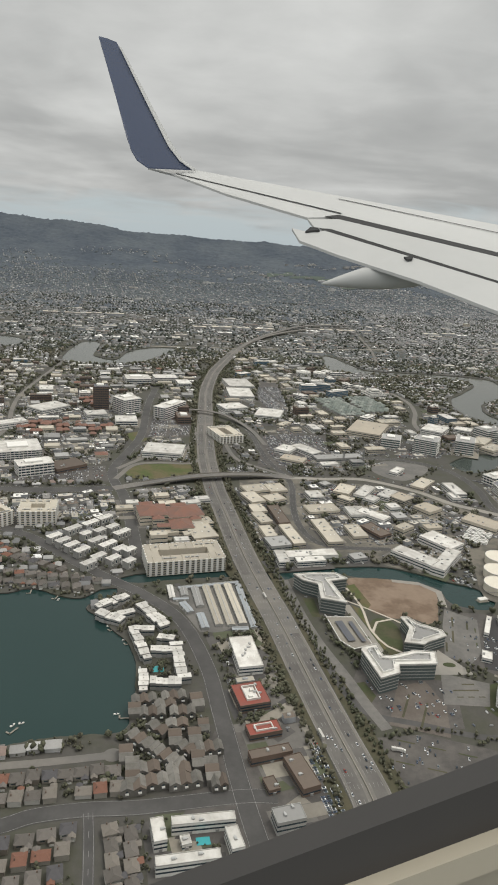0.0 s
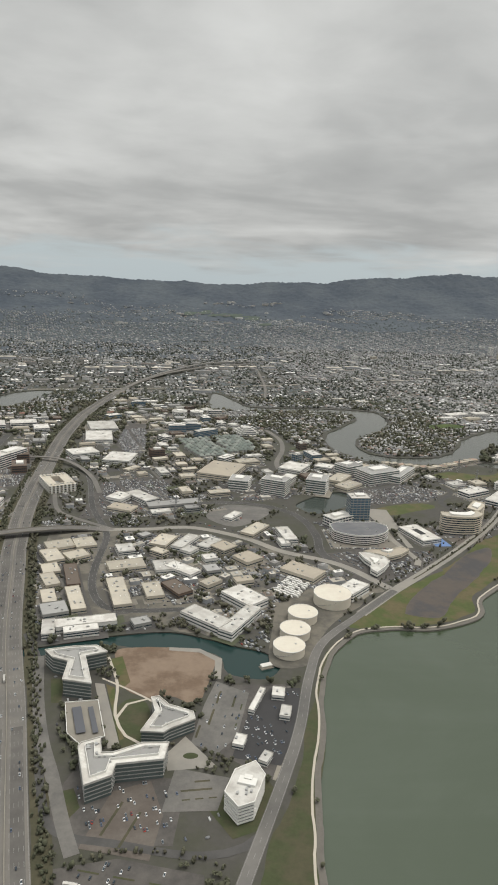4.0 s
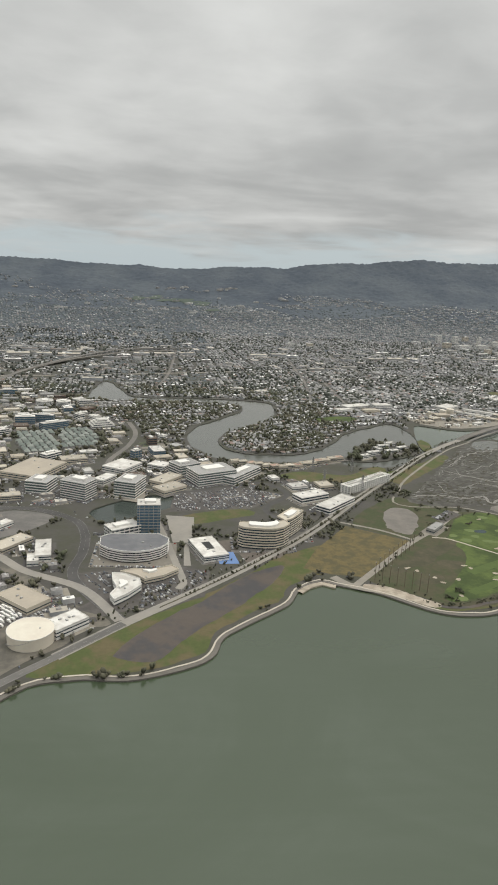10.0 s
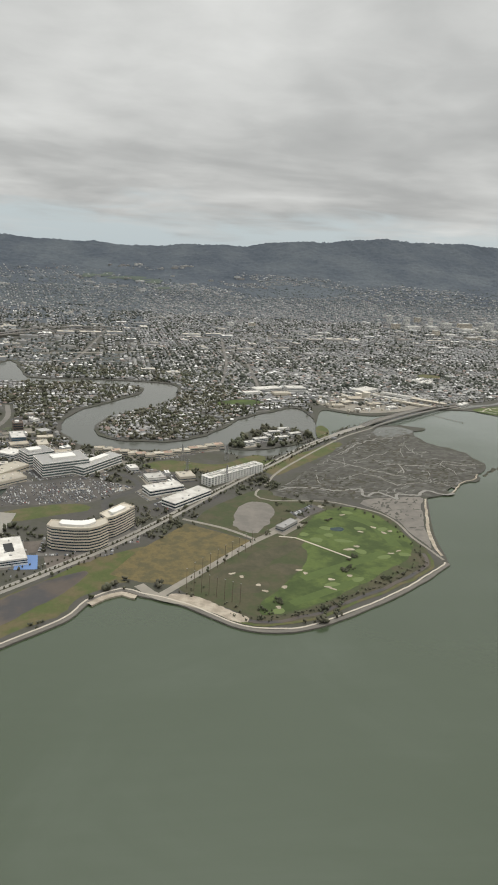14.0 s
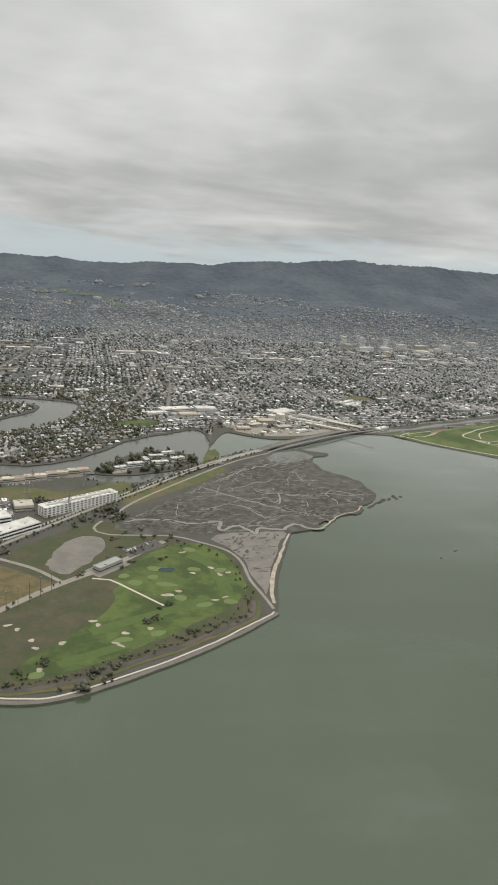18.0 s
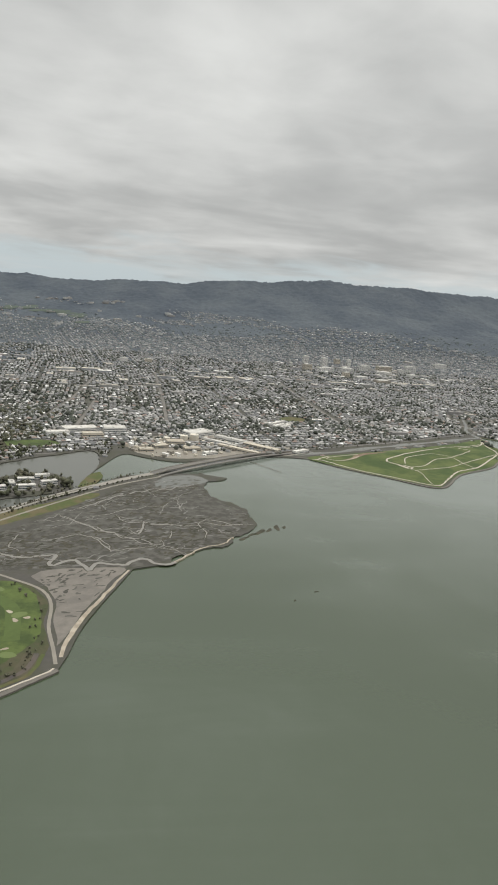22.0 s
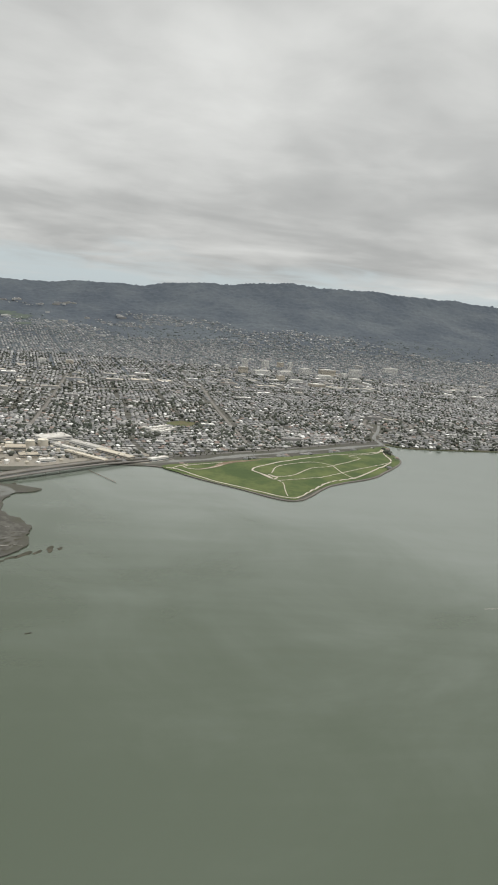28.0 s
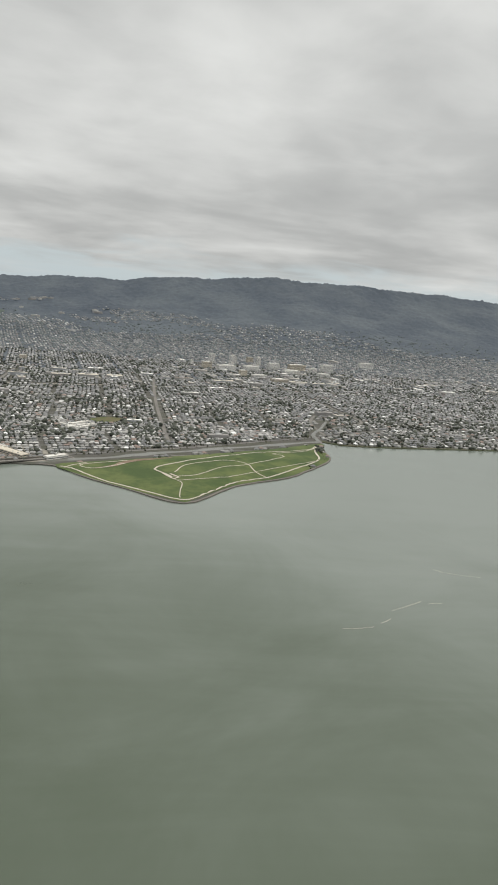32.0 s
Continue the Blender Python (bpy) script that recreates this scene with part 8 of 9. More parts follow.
clump = np.sin(x / 23 + 2 * np.sin(y / 61)) + np.sin(y / 19 + 1.5 * np.sin(x / 47))
ok = (code_at(x, y) == 0) & in_view(x, y) & (clump > np.where((y > 600) & (y < 900) & (x > 150), 0.1, -0.6)) & (sow.random(n) < np.where(y < 700, 0.65, 0.75))
for part_of, lobes in ((ok & (y < 720), 3), (ok & (y >= 720) & (y < 1000), 2), (ok & (y >= 1000), 1)):
    trees("town_trees", x[part_of], y[part_of], 2.4, 5.6, lobes, 460, M["leaf"], "dark green clumps of town trees")

n = 9000
x, y = sow.uniform(-160, 20, n), sow.uniform(190, 430, n)
ok = (code_at(x, y) == 0) & in_view(x, y) & (np.sin(x / 7) + np.sin(y / 9 + x / 31) > -0.6)
trees("garden_trees", x[ok], y[ok], 1.5, 3.2, 3, 461, M["leaf"], "dark garden trees and hedges between the houses")


def along(points, gap, side, wobble, seed):
    line = spline(points, gap)
    r = np.random.default_rng(seed)
    run = np.gradient(line[:, :2], axis=0)
    run /= np.linalg.norm(run, axis=1)[:, None]
    p = line[:, :2] + np.c_[-run[:, 1], run[:, 0]] * side + r.normal(0, wobble, (len(line), 2))
    return p[:, 0], p[:, 1]


rows = [along(FREEWAY, 1.9, 14.8, 1.2, 1), along(FREEWAY, 1.9, -14.8, 1.2, 2), along(FREEWAY, 2.4, -17.5, 1.2, 3), along(FREEWAY, 2.4, 17.5, 1.2, 30), along(THIRD[6:], 5.0, 8.5, 1.0, 4), along(THIRD[8:], 6.0, -8.0, 0.8, 5), along(THIRD[7:13], 4.5, 0, 0.3, 51), along([(40, 506), (90, 510), (150, 505), (196, 482)], 3.0, 0, 1.5, 6), along([(90, 302), (120, 310), (160, 300)], 2.2, 0, 1.5, 7), along([(572, 976), (610, 972), (660, 1000), (700, 1040)], 5.0, -7, 1.5, 8), along([(-40, 300), (-46, 260), (-42, 250)], 1.6, 0, 1.0, 9), along([(-250, 445), (-160, 431), (-100, 428)], 4.0, 3, 1.0, 10), along([(705, 1230), (735, 1240), (780, 1225)], 5.0, 6, 3.0, 11), along(FILL_EDGE[-4:] + NORTH_COAST[:3], 9.0, 8, 3.0, 12), along([(745, 1170), (720, 1130), (726, 1100)], 5.0, 5, 2.0, 13), along([(268, 536), (330, 600), (400, 672)], 4.0, 6, 1.5, 14), along([(1010, 1304), (1099, 1350), (1204, 1406), (1303, 1470), (1394, 1524)], 4.0, 7, 2.0, 15), along([(1010, 1304), (1204, 1406), (1394, 1524)], 9.0, -5, 1.5, 16), along([(700, 1215), (715, 1240), (700, 1290), (680, 1320)], 3.0, 0, 6.0, 17), along([(690, 1230), (706, 1262), (720, 1310)], 3.5, 0, 5.0, 18)]
x, y = np.concatenate([r[0] for r in rows]), np.concatenate([r[1] for r in rows])
ok = ~np.isin(code_at(x, y), (1, 3))
trees("roadside_trees", x[ok], y[ok], 1.8, 3.8, 3, 470, M["leaf"], "dark roadside trees and bushes")
edge_trees = np.concatenate([np.array(golf)[i] + (np.array([625, 700]) - np.array(golf)[i]) * sow.uniform(0.02, 0.10, (2, 1)) + sow.normal(0, 2.0, (2, 2)) for i in range(0, len(golf), 2)])
trees("golf_edge_trees", edge_trees[:, 0], edge_trees[:, 1], 1.0, 3.2, 4, 482, M["leaf"], "dark scrub and small trees at the golf course edge")
bushes = [(636, 669, 3), (642, 674, 4), (649, 772, 4), (644, 768, 3), (577, 622, 5), (651, 693, 4), (644, 686, 3), (667, 656, 4), (566, 607, 6), (562, 610, 5), (616, 752, 5), (622, 762, 4), (612, 790, 6), (604, 808, 5), (630, 812, 6), (655, 812, 6), (585, 738, 3), (660, 806, 3), (635, 668, 6), (642, 672, 6), (650, 692, 4), (577, 620, 6), (664, 656, 4), (622, 780, 5), (607, 768, 5), (613, 823, 6), (640, 815, 4), (628, 830, 4), (650, 806, 4)]
spots = np.concatenate([np.array([x, y]) + sow.normal(0, 0.35 * r, (3 + r, 2)) for x, y, r in bushes] + [ditch[::1] + sow.normal(0, 1.6, ditch.shape) + [-3.0, 4.0], ditch[::2] + sow.normal(0, 1.2, ditch[::2].shape) + [-1.0, 2.2]])
trees("golf_thickets", spots[:, 0], spots[:, 1], 1.1, 2.8, 4, 481, M["leaf"], "low dark thickets round the golf course")
spread = sow.uniform(0, 1, (260, 2)) * [130, 130] + [565, 980]
ok = inside(spread[:, 0], spread[:, 1], island_loop) & (code_at(spread[:, 0], spread[:, 1]) == 5)
trees("island_trees", spread[ok, 0], spread[ok, 1], 4.5, 9.0, 4, 490, M["leaf"], "tall dark trees on the island")


def tree_kind(tall, wide, lobes, seed):
    r = np.random.default_rng(seed)
    n, trunk = 8, Pieces()
    ring = lambda s, z, dx=0.0, dy=0.0: [(dx + s * math.cos(6.283 * k / n), dy + s * math.sin(6.283 * k / n), z) for k in range(n)]
    v = ring(0.16 * tall / 5, -0.2) + ring(0.11 * tall / 5, tall * 0.3) + ring(0.05 * tall / 5, tall * 0.6, 0.1)
    trunk.add(v, [(j * n + k, j * n + (k + 1) % n, (j + 1) * n + (k + 1) % n, (j + 1) * n + k) for j in range(2) for k in range(n)])
    for k in range(3):
        a = r.uniform(0, 6.28)
        trunk.add([(0.05, 0, tall * 0.25), (-0.05, 0, tall * 0.25), (wide * 0.3 * math.cos(a), wide * 0.3 * math.sin(a), tall * 0.6), (0, 0.06, tall * 0.3)], [(0, 1, 2), (1, 3, 2), (3, 0, 2)])
    base = new("tree", trunk.data("trunk", M["bark"]))
    tagged(base, "dark green broadleaf tree with an uneven crown", "tree", "town trees")
    cv, cf = crown(lobes, seed)
    part("crown", make_mesh("crown", [(x * wide, y * wide, tall * 0.22 + z * tall * 0.8) for x, y, z in cv], cf, M["leaf"]), base)
    return base


kinds = [tree_kind(3.6, 3.6, 16, 1), tree_kind(2.8, 3.0, 14, 2), tree_kind(4.4, 3.4, 18, 3), tree_kind(2.4, 2.8, 14, 4)]
n = 5000
x, y = sow.uniform(-120, 240, n), sow.uniform(190, 520, n)
ok = (code_at(x, y) == 0) & (np.sin(x / 11) + np.sin(y / 13 + x / 29) > 0.1)
spots, first = list(zip(x[ok], y[ok]))[:300], [True] * 4
for i, (px, py) in enumerate(spots):
    k = i % 4
    where = pose(px, py, GROUND, 0, 0, float(sow.uniform(0, 360)))
    if first[k]:
        kinds[k].matrix_basis, first[k] = where, False
    else:
        copy_thing(kinds[k], where)

# ---------------------------------------------------------------- cars
def car_kind():
    body = Pieces().box(0, 0, 0.12, 2.2, 0.92, 0.32, taper=0.97)
    base = new("car", body.data("body", M["car_paint"]))
    tagged(base, "small car parked or driving on asphalt", "car", "cars")
    part("cabin", Pieces().box(-0.1, 0, 0.44, 1.3, 0.82, 0.28, taper=0.72).data("cabin", M["glass"]), base, "dark tinted cabin glass")
    return base


def put_cars(places):
    base = car_kind()
    for k, (x, y, z, angle) in enumerate(places):
        where = pose(x, y, z, 0, 0, angle)
        if k:
            copy_thing(base, where)
        else:
            base.matrix_basis = where


line = spline(FREEWAY, 1.0)
run = np.gradient(line, axis=0)
places = []
for k in range(120):
    i = int(sow.integers(60, 900))
    t = run[i] / np.linalg.norm(run[i])
    lane = float(sow.choice([-9, -7, -5, -3, 3, 5, 7, 9])) * 0.98
    places.append((line[i][0] - t[1] * lane, line[i][1] + t[0] * lane, GROUND + 0.32, math.degrees(math.atan2(t[1], t[0]))))
near, rest = [], []
for k, (outline, angle, gap, full) in enumerate((([(76, 332), (88, 362), (140, 350), (134, 314), (94, 314)], 15, 9.0, 0.25), ([(80, 300), (112, 304), (148, 294), (148, 256), (88, 256)], -14, 8.0, 0.12), ([(180, 412), (194, 432), (213, 432), (206, 398), (192, 362), (166, 369)], 17, 7.5, 0.22), ([(160, 440), (180, 427), (170, 386), (158, 372), (144, 381), (152, 416)], -14, 9.0, 0.12), ([(344, 793), (347, 842), (405, 874), (465, 850), (424, 806)], 20, 6.4, 0.45),
                                         ([(-120, 822), (-60, 845), (-64, 914), (-122, 902)], 4, 6.4, 0.6), ([(-220, 643), (-134, 664), (-142, 702), (-230, 688)], 12, 7.0, 0.35), ([(28, 740), (36, 858), (64, 876), (116, 876), (114, 802), (60, 742)], 20, 6.0, 0.5), ([(274, 646), (296, 652), (302, 640), (298, 608), (274, 624)], 35, 5.4, 0.5), ([(325, 632), (352, 656), (376, 654), (370, 612), (340, 595), (324, 595)], 35, 5.4, 0.5), ([(31, 1056), (33, 1200), (66, 1200), (76, 1060), (76, 1012), (57, 992)], 14, 6.4, 0.7), ([(-10, 722), (13, 740), (42, 732), (46, 708), (8, 703)], 12, 4.6, 0.85), ([(58, 735), (88, 740), (92, 713), (63, 712)], 5, 6.0, 0.7), ([(40, 470), (48, 470), (80, 330), (70, 330)], 105, 6.4, 0.6), ([(46, 300), (52, 240), (64, 236), (60, 262), (54, 300)], 105, 6.4, 0.8), ([(620, 770), (649, 796), (640, 809), (613, 786)], 48, 6.4, 0.85), ([(176, 485), (198, 504), (201, 488), (189, 473)], 30, 6.4, 0.8))):
    o = np.array(outline, float)
    c, s = math.cos(radians(angle)), math.sin(radians(angle))
    mid, half = o.mean(0), 80
    gu, gv = np.meshgrid(np.arange(-half, half, 1.32), np.r_[np.arange(-half, half, gap), np.arange(-half, half, gap) + 2.6])
    gu, gv = gu.ravel(), gv.ravel()
    x, y = mid[0] + gu * c - gv * s, mid[1] + gu * s + gv * c
    ok = inside(x, y, o) & (sow.random(len(x)) < full) & ~np.isin(code_at(x, y), (1, 2, 3)) & (np.abs(gu % 30 - 15) < 13)
    for px, py in zip(x[ok], y[ok]):
        (near if (py < 460 and len(near) < 230) else rest).append((px, py, GROUND + 0.06, angle + 90 + float(sow.choice([0, 180]))))
put_cars(places + near)
CAR_V = [(-1.1, -.46, 0), (1.1, -.46, 0), (1.1, .46, 0), (-1.1, .46, 0), (-1.1, -.46, .46), (1.1, -.46, .42), (1.1, .46, .42), (-1.1, .46, .46), (-.75, -.36, .74), (.4, -.36, .74), (.4, .36, .74), (-.75, .36, .74)]
CAR_F = [(0, 1, 5), (0, 5, 4), (1, 2, 6), (1, 6, 5), (2, 3, 7), (2, 7, 6), (3, 0, 4), (3, 4, 7), (4, 5, 9), (4, 9, 8), (5, 6, 10), (5, 10, 9), (6, 7, 11), (6, 11, 10), (7, 4, 8), (7, 8, 11), (8, 9, 10), (8, 10, 11)]
# kerbside cars in the town
n = 26000
x, y = sow.uniform(-400, 540, n), sow.uniform(300, 1250, n)
ok = (code_at(x, y) == 0) & ((code_at(x + 6, y) == 3) | (code_at(x, y + 6) == 3) | (code_at(x, y - 7) == 2)) & in_view(x, y) & (sow.random(n) < 0.6)
rest += [(a, b, GROUND + 0.05, float(sow.choice([17, 107]))) for a, b in zip(x[ok], y[ok])]
for k, o in enumerate(APRONS):
    o = np.array(o)
    if o[:, 1].mean() > 1000 or o[:, 1].mean() < 440:
        continue
    for a, b in zip(o, np.roll(o, -1, 0)):
        run, span = (b - a) / (np.linalg.norm(b - a) + 1e-6), np.linalg.norm(b - a)
        if span < 8 or sow.random() < 0.35:
            continue
        spot = np.arange(2.0, span - 2.0, 1.45)
        spot = spot[sow.random(len(spot)) < 0.6]
        at = a + run * spot[:, None] + np.array([-run[1], run[0]]) * 1.6
        fits = np.isin(code_at(at[:, 0], at[:, 1]), (0, 5)) & in_view(at[:, 0], at[:, 1])
        rest += [(u, w, GROUND + 0.16, math.degrees(math.atan2(run[1], run[0])) + 90) for u, w in at[fits]]
apart, spots_used = [], set()
for car in rest:
    cell = (round(car[0] / 1.5), round(car[1] / 1.5))
    if cell not in spots_used:
        spots_used.update((cell[0] + i, cell[1] + j) for i in ((-1, 0, 1) if len(apart) % 5 == 0 else (0,)) for j in (0,))
        apart.append(car)
r = np.array(apart)
strew("parked_cars", CAR_V, CAR_F, None, [M["far_cars"]], r[:, 0], r[:, 1], r[:, 2], np.radians(r[:, 3]), np.ones((len(r), 3)), "many small cars parked in rows", "cars")

# ---------------------------------------------------------------- small things
def pylon(x, y, h):
    base = thing("power_pylon", x, y, 20, "grey steel lattice power pylon with cross arms", "pylon", "power pylons")
    for a, b in ((-1, -1), (1, -1), (1, 1), (-1, 1)):
        w = 0.16
        v = []
        for z, s in ((0, 2.0), (h * 0.6, 0.7), (h, 0.25)):
            v += [(a * s + c * w, b * s + e * w, z) for c, e in ((-1, -1), (1, -1), (1, 1), (-1, 1))]
        part("leg", make_mesh("leg", v, [(j * 4 + k, j * 4 + (k + 1) % 4, j * 4 + 4 + (k + 1) % 4, j * 4 + 4 + k) for j in range(2) for k in range(4)], M["steel"]), base)
    for k in range(6):
        z, s = h * k / 7 + 0.8, 2.0 - 1.3 * min(1, (k / 7) / 0.6)
        part("brace", Pieces().box(0, -s, z, 2 * s, 0.12, 0.14).box(0, s, z, 2 * s, 0.12, 0.14).box(-s, 0, z, 0.12, 2 * s, 0.14).box(s, 0, z, 0.12, 2 * s, 0.14).data("brace", M["steel"]), base)
    for z, s in ((h * 0.68, 7.0), (h * 0.8, 5.6), (h * 0.92, 4.4)):
        part("cross_arm", Pieces().box(0, 0, z, s, 0.25, 0.25).box(0, 0, z + 0.4, s * 0.5, 0.14, 0.14).data("cross_arm", M["steel"]), base)


PYLONS = [(127, 755), (152, 765), (519, 888), (560, 870), (566, 945), (515, 940), (236, 846)]
for x, y in PYLONS:
    pylon(x, y, 19)

# tall net poles round the driving range
poles = [(512 + 5.2 * k, 640 - 3.2 * k) for k in range(8)] + [(518 + 6.2 * k, 650 + 7.4 * k) for k in range(9)]
pole = Pieces().box(0, 0, -0.3, 0.34, 0.34, 16, taper=0.7).data("pole", M["bark"])
for x, y in poles:
    base = new("net_pole", pole)
    base.matrix_basis = pose(x, y, GROUND)
    tagged(base, "tall dark wooden net pole at the driving range", "pole", "net poles")
    part("cap", Pieces().box(0, 0, 15.6, 0.6, 0.6, 0.2).data("cap", M["steel"]), base)

# bridge piers and rails
for name, points, gap, wide, low in (("road_bridge", BRIDGE, 16.0, 8.0, -1.5), ("road_overpass", OVERPASS[1:-1], 22.0, 8.0, 0.8), ("road_ramp_east", [(15, 1648, 3.0), (75, 1789, 6.5), (177, 1946, 7.0)], 24.0, 8.0, 0.8)):
    deck = bpy.data.objects[name]
    line = spline(points, gap)
    run = np.gradient(line, axis=0)
    for p, t in zip(line, run):
        if p[2] > 2.4:
            angle = math.degrees(math.atan2(t[1], t[0]))
            part("bridge_pier", Pieces().box(0, 0, 0, 1.0, 1.0, p[2] - low - 0.7).box(0, 0, p[2] - low - 1.4, 1.2, wide, 0.7).data("bridge_pier", M["levee"]), deck, "", pose(p[0], p[1], low, 0, 0, angle))
    fine = spline(points, 8.0)
    for side in (-1, 1):
        v, f = ribbon(fine, 0.3, 0.95, 0.8, side * 5.2)
        part("parapet", make_mesh("parapet", v, f, M["levee"]), deck)

# white lorry trailers in rows
TRAILER = Pieces().box(0, 0, 0.6, 6.2, 1.3, 1.5).box(-2.2, 0, 0.1, 1.4, 1.1, 0.5).box(2.6, 0, 0.1, 0.3, 0.9, 0.5).data("box_body", M["white_roof"])
cab = Pieces().box(3.8, 0, 0.3, 1.0, 1.2, 1.4, taper=0.9).data("cab", M["white_wall"])
VAN = Pieces().box(-0.4, 0, 0.3, 3.0, 1.5, 1.5).box(1.5, 0, 0.25, 0.9, 1.4, 0.9, taper=0.85).box(0, 0, 0.0, 3.6, 1.2, 0.35).data("van_body", M["white_wall"])
for i in range(10):
    for j in range(6):
        u, w = (i + 0.5) / 10, (j + 0.5) / 6
        x, y = 211 + 17 * u + 17 * w + dice.uniform(-0.5, 0.5), 567 + 29 * u - 15 * w + dice.uniform(-0.5, 0.5)
        if dice.random() < 0.12:
            continue
        base = new("delivery_van", VAN)
        base.matrix_basis = pose(x, y, GROUND + 0.1, 0, 0, -42 + dice.choice((0, 0, 180)) + dice.uniform(-4, 4))
        tagged(base, "white delivery van parked in a close row", "van", "delivery vans")
for x, y, angle in ((55, 300, 106), (94, 292, -12), (28, 442, 105), (70, 246, 105)):
    base = new("lorry_trailer", TRAILER)
    base.matrix_basis = pose(x, y, GROUND + 0.34, 0, 0, angle)
    tagged(base, "long white lorry on asphalt", "trailer", "lorry trailers")
    part("cab", cab, base)

base = thing("landing_house", 194, 457, 20, "small white landing house on a float in the channel", "hut", z=0.0)
part("deck", Pieces().box(0, 0, 0.1, 9, 5, 0.3).data("deck", M["levee"]), base)
part("wall", Pieces().box(0, 0, 0.4, 7, 3.4, 1.7).data("wall", M["cream_wall"]), base)
part("roof", Pieces().box(0, 0, 2.1, 7.8, 4.2, 0.3, taper=0.9).data("roof", M["white_roof"]), base)
# docks and boats on the lagoon
for x, y, angle in ((-51, 307, 10), (-106, 293, 60), (-120, 427, 80), (-140, 433, 95), (-60, 376, 40), (-73, 391, 50)):
    base = thing("dock", x, y, angle, "small pale wooden dock in the lagoon", "dock", "docks", z=0.0)
    part("deck", Pieces().box(0, 0, 0.35, 6, 0.9, 0.15).box(-2.6, 1.2, 0.35, 0.9, 3.0, 0.15).data("deck", M["levee"]), base)
    for k in (-2.6, 0, 2.6):
        part("pile", Pieces().box(k, 0, -1.5, 0.2, 0.2, 2.2).data("pile", M["bark"]), base)
for x, y, angle in ((-56, 310, 10), (-108, 297, 60), (-64, 380, 40), (-77, 395, 50), (-118, 424, 80), (-104, 299, 20)):
    v = [(-1.3, -0.5, 0), (0.9, -0.5, 0), (1.7, 0, 0.1), (0.9, 0.5, 0), (-1.3, 0.5, 0), (-1.35, -0.6, 0.5), (0.9, -0.6, 0.55), (1.9, 0, 0.65), (0.9, 0.6, 0.55), (-1.35, 0.6, 0.5)]
    base = new("motor_boat", make_mesh("hull", v, [(0, 1, 6, 5), (1, 2, 7, 6), (2, 3, 8, 7), (3, 4, 9, 8), (4, 0, 5, 9), (5, 6, 7, 8, 9), (4, 3, 2, 1, 0)], M["white_roof"]))
    base.matrix_basis = pose(x, y, 0.06, 0, 0, angle)
    tagged(base, "small white motor boat moored at a dock", "boat", "boats")
    part("cabin", Pieces().box(0.1, 0, 0.5, 0.9, 0.7, 0.35, taper=0.8).data("cabin", M["glass"]), base)

# old jetty, rocks and foam in the bay
for k in range(12):
    t = k / 11
    base = new("jetty_post", Pieces().box(0, 0, -1.5, 0.6, 0.6, 2.4).box(0, 0, 0.9, 2.6, 1.0, 0.2).data("post", M["bark"]))
    base.matrix_basis = pose(915 + 34 * t, 1210 - 46 * t, 0, 0, 0, -52)
    tagged(base, "weathered post of an old jetty in the bay", "post", "jetty posts")
for k, (x, y, r) in enumerate(((913, 801, 1.8), (892, 784, 1.5), (868, 914, 6), (878, 926, 5), (887, 934, 8), (897, 940, 5), (906, 948, 7), (914, 950, 4), (859, 1116, 5), (840, 1132, 9))):
    o = blob(0, 0, r, r * 0.4, 20 + 10 * k, 700 + k, 14, 0.3)
    base = new("mud_bank", Pieces().prism([tuple(p) for p in o], -0.6, 0.25).data("mud", M["reed"]))
    base.matrix_basis = pose(x, y, 0)
    tagged(base, "dark low mud bank in shallow bay water", "mud bank", kind="structure")
for k, points in enumerate(([(1372, 970), (1382, 963), (1396, 959), (1410, 956)], [(1305, 886), (1318, 893), (1335, 904)], [(1258, 856), (1270, 857), (1283, 860)], [(1290, 866), (1300, 873)], [(1340, 900), (1352, 902)])):
    v, f = ribbon(jitter(spline([(x, y, 0.0) for x, y in points], 2.0), 0.35, 800 + k, False), 0.32, 0.05)
    tagged(new("foam_line", make_mesh("foam_line", v, f, M["path"])), "thin white foam line on the bay", "foam", kind="structure")

# painted bays and planted strips in the near car parks
bays = Pieces()
for (cx, cy, angle, rows_, length) in ((112, 280, -14, 5, 48), (148, 344, 5, 2, 20), (168, 405, 76, 2, 28)):
    c, s = math.cos(radians(angle)), math.sin(radians(angle))
    for j in range(rows_):
        v0 = (j - (rows_ - 1) / 2) * 8.0
        for k in range(int(length / 1.35)):
            u0 = k * 1.35 - length / 2
            bays.box(cx + u0 * c - v0 * s, cy + u0 * s + v0 * c, GROUND + 0.06, 0.12, 4.6, 0.01, angle)
        if j % 2 == 0:
            for k in range(3):
                u0 = (k - 1) * length / 3
                sheet("planted_strip", [outline_of(cx + u0 * c - v0 * s, cy + u0 * s + v0 * c, length / 5, 0.9, angle)], 0.16, M["rough"], "narrow planted strip in the car park", "planting")
tagged(new("parking_lines", bays.data("parking_lines", M["paint"])), "painted white parking bay lines", "lines", kind="stuff")

# street lamps along the freeway and shore road
lamp_pole = Pieces().box(0, 0, -0.2, 0.16, 0.16, 5.2, taper=0.6).data("pole", M["metal"])
lamp_arm = Pieces().box(0.8, 0, 4.9, 1.7, 0.1, 0.1).box(1.6, 0, 4.82, 0.5, 0.2, 0.1).data("arm", M["metal"])
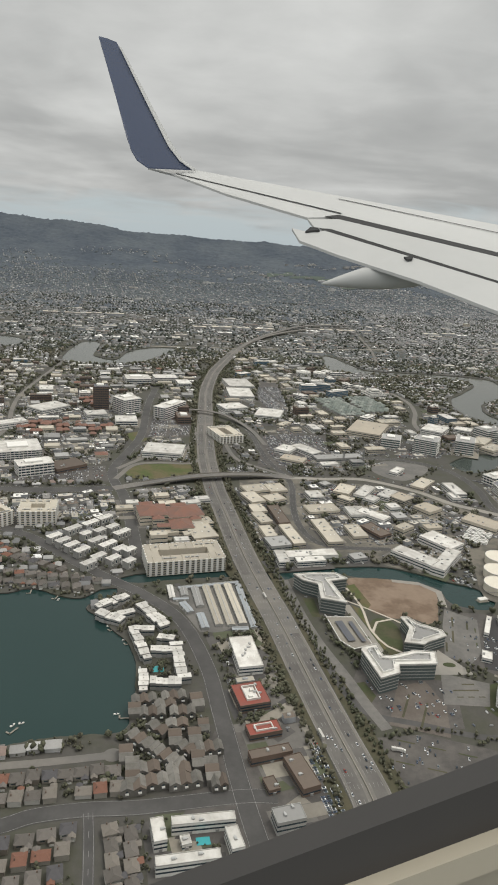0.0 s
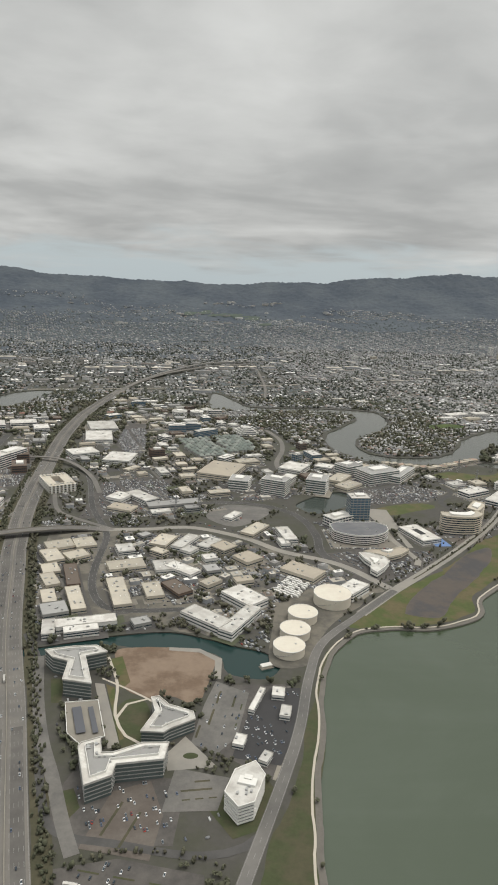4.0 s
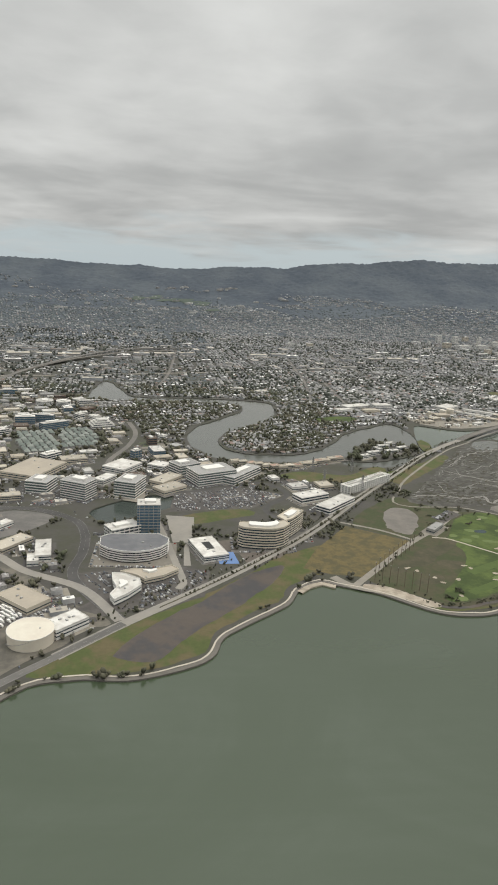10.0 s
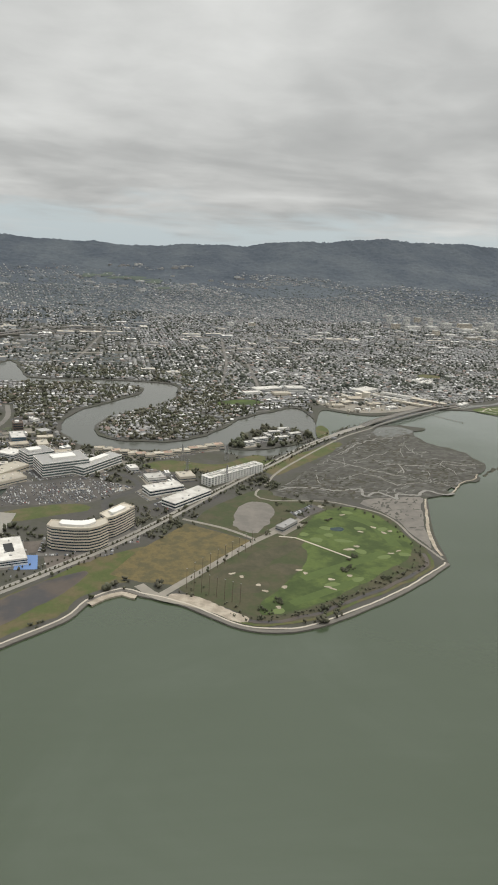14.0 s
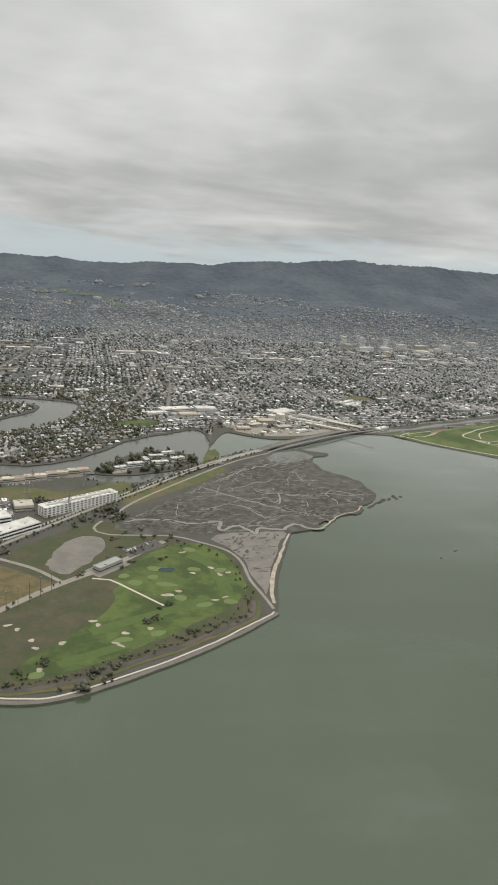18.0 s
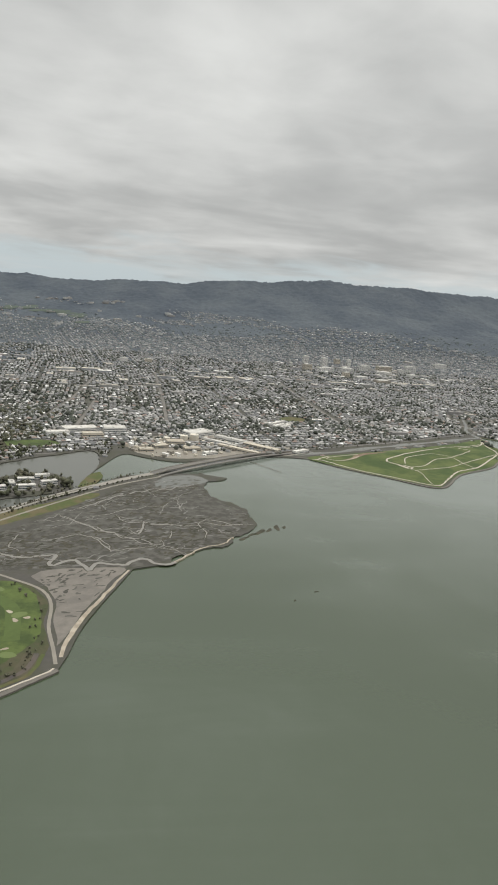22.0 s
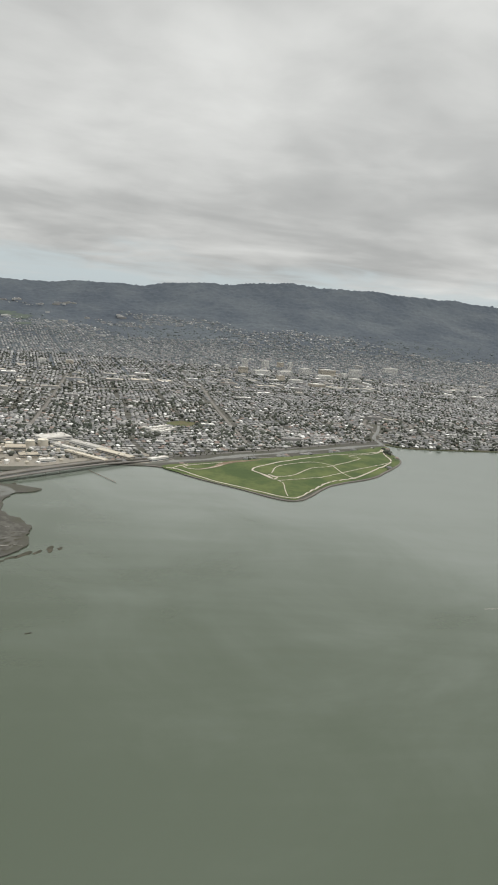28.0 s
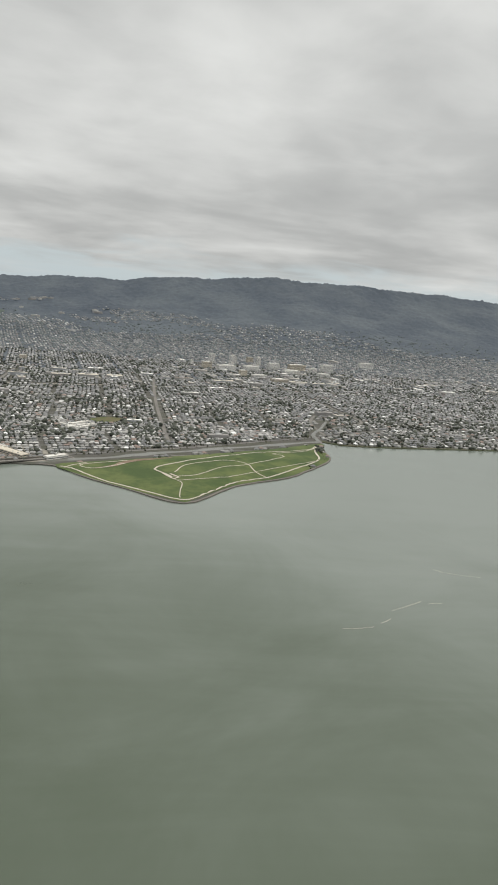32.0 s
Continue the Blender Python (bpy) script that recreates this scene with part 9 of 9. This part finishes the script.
for points, gap, side in ((FREEWAY, 30.0, 11.3), (THIRD[6:], 34.0, 5.2)):
    line = spline(points, gap)
    run = np.gradient(line, axis=0)
    for p, t in zip(line, run):
        t = t / np.linalg.norm(t)
        base = new("street_lamp", lamp_pole)
        base.matrix_basis = pose(p[0] - t[1] * side, p[1] + t[0] * side, GROUND, 0, 0, math.degrees(math.atan2(t[1], t[0])) - 90)
        tagged(base, "slim grey street lamp beside the road", "street lamp", "street lamps")
        part("arm", lamp_arm, base)

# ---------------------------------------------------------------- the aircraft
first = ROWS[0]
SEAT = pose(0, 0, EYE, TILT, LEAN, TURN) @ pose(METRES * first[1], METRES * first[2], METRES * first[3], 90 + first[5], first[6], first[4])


def plate(points, thick):
    """A panel from corners given as (across, up, ahead) in metres from the seat, with thickness below."""
    k = len(points)
    v = [(a, b, -c) for a, b, c in points] + [(a, b - thick, -c) for a, b, c in points]
    return v, [tuple(range(k)), tuple(range(2 * k - 1, k - 1, -1))] + [(i, k + i, k + (i + 1) % k, (i + 1) % k) for i in range(k)]


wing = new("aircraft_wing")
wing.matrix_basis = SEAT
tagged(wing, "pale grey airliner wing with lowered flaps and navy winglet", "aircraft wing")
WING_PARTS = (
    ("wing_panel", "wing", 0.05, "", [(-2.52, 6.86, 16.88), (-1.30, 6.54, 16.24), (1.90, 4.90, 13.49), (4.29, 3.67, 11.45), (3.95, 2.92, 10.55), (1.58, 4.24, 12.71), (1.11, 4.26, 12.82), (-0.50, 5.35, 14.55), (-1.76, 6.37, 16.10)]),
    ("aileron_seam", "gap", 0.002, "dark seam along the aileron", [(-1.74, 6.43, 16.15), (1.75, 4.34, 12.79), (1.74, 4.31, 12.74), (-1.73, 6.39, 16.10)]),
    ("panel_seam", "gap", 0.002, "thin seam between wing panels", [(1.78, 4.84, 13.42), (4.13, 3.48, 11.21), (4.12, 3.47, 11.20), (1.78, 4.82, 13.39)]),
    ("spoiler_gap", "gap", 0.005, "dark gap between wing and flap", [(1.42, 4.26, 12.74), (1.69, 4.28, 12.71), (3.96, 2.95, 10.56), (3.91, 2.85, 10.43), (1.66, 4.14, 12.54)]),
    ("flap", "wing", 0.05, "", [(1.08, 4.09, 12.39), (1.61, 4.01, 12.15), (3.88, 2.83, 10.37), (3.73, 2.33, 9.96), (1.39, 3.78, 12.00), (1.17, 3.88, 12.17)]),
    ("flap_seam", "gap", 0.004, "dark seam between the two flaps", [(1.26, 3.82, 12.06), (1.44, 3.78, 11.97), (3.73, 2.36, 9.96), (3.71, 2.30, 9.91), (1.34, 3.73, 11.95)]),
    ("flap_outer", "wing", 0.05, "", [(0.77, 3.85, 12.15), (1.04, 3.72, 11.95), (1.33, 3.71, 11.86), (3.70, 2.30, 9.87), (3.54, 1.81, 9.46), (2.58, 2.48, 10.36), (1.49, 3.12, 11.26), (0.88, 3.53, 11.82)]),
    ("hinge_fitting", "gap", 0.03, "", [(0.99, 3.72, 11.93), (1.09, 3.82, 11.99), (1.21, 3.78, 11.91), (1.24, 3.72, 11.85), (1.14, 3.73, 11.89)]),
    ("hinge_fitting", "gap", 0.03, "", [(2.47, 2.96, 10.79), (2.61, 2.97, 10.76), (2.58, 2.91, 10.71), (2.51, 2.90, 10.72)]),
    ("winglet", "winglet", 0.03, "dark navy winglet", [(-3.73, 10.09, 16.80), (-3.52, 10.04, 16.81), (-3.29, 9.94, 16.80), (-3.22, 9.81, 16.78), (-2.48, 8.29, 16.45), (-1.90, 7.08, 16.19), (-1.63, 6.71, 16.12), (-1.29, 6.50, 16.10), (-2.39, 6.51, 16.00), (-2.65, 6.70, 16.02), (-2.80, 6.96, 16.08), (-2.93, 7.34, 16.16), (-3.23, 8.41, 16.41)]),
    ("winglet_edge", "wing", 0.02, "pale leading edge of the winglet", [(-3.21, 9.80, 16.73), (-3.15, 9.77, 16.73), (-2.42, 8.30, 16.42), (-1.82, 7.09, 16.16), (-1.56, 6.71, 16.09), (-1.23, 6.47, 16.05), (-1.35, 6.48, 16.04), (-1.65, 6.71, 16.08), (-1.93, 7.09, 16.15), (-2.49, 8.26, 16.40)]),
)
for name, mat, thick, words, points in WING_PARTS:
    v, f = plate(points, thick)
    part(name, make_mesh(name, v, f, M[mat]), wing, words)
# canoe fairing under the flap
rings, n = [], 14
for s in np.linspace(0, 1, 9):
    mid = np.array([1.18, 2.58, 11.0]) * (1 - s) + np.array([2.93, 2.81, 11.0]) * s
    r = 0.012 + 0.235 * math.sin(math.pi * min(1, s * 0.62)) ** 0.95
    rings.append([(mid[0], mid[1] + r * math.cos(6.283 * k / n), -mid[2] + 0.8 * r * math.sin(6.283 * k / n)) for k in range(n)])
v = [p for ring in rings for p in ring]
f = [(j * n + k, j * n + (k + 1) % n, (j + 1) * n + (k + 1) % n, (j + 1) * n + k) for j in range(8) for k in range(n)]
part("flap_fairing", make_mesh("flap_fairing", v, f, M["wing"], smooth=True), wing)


def rounded(hw, hh, r, count=10):
    pts = []
    for cx, cy, a0 in ((hw - r, hh - r, 0), (-hw + r, hh - r, 90), (-hw + r, -hh + r, 180), (hw - r, -hh + r, 270)):
        pts += [(cx + r * math.cos(radians(a0 + 90 * k / count)), cy + r * math.sin(radians(a0 + 90 * k / count))) for k in range(count + 1)]
    return pts


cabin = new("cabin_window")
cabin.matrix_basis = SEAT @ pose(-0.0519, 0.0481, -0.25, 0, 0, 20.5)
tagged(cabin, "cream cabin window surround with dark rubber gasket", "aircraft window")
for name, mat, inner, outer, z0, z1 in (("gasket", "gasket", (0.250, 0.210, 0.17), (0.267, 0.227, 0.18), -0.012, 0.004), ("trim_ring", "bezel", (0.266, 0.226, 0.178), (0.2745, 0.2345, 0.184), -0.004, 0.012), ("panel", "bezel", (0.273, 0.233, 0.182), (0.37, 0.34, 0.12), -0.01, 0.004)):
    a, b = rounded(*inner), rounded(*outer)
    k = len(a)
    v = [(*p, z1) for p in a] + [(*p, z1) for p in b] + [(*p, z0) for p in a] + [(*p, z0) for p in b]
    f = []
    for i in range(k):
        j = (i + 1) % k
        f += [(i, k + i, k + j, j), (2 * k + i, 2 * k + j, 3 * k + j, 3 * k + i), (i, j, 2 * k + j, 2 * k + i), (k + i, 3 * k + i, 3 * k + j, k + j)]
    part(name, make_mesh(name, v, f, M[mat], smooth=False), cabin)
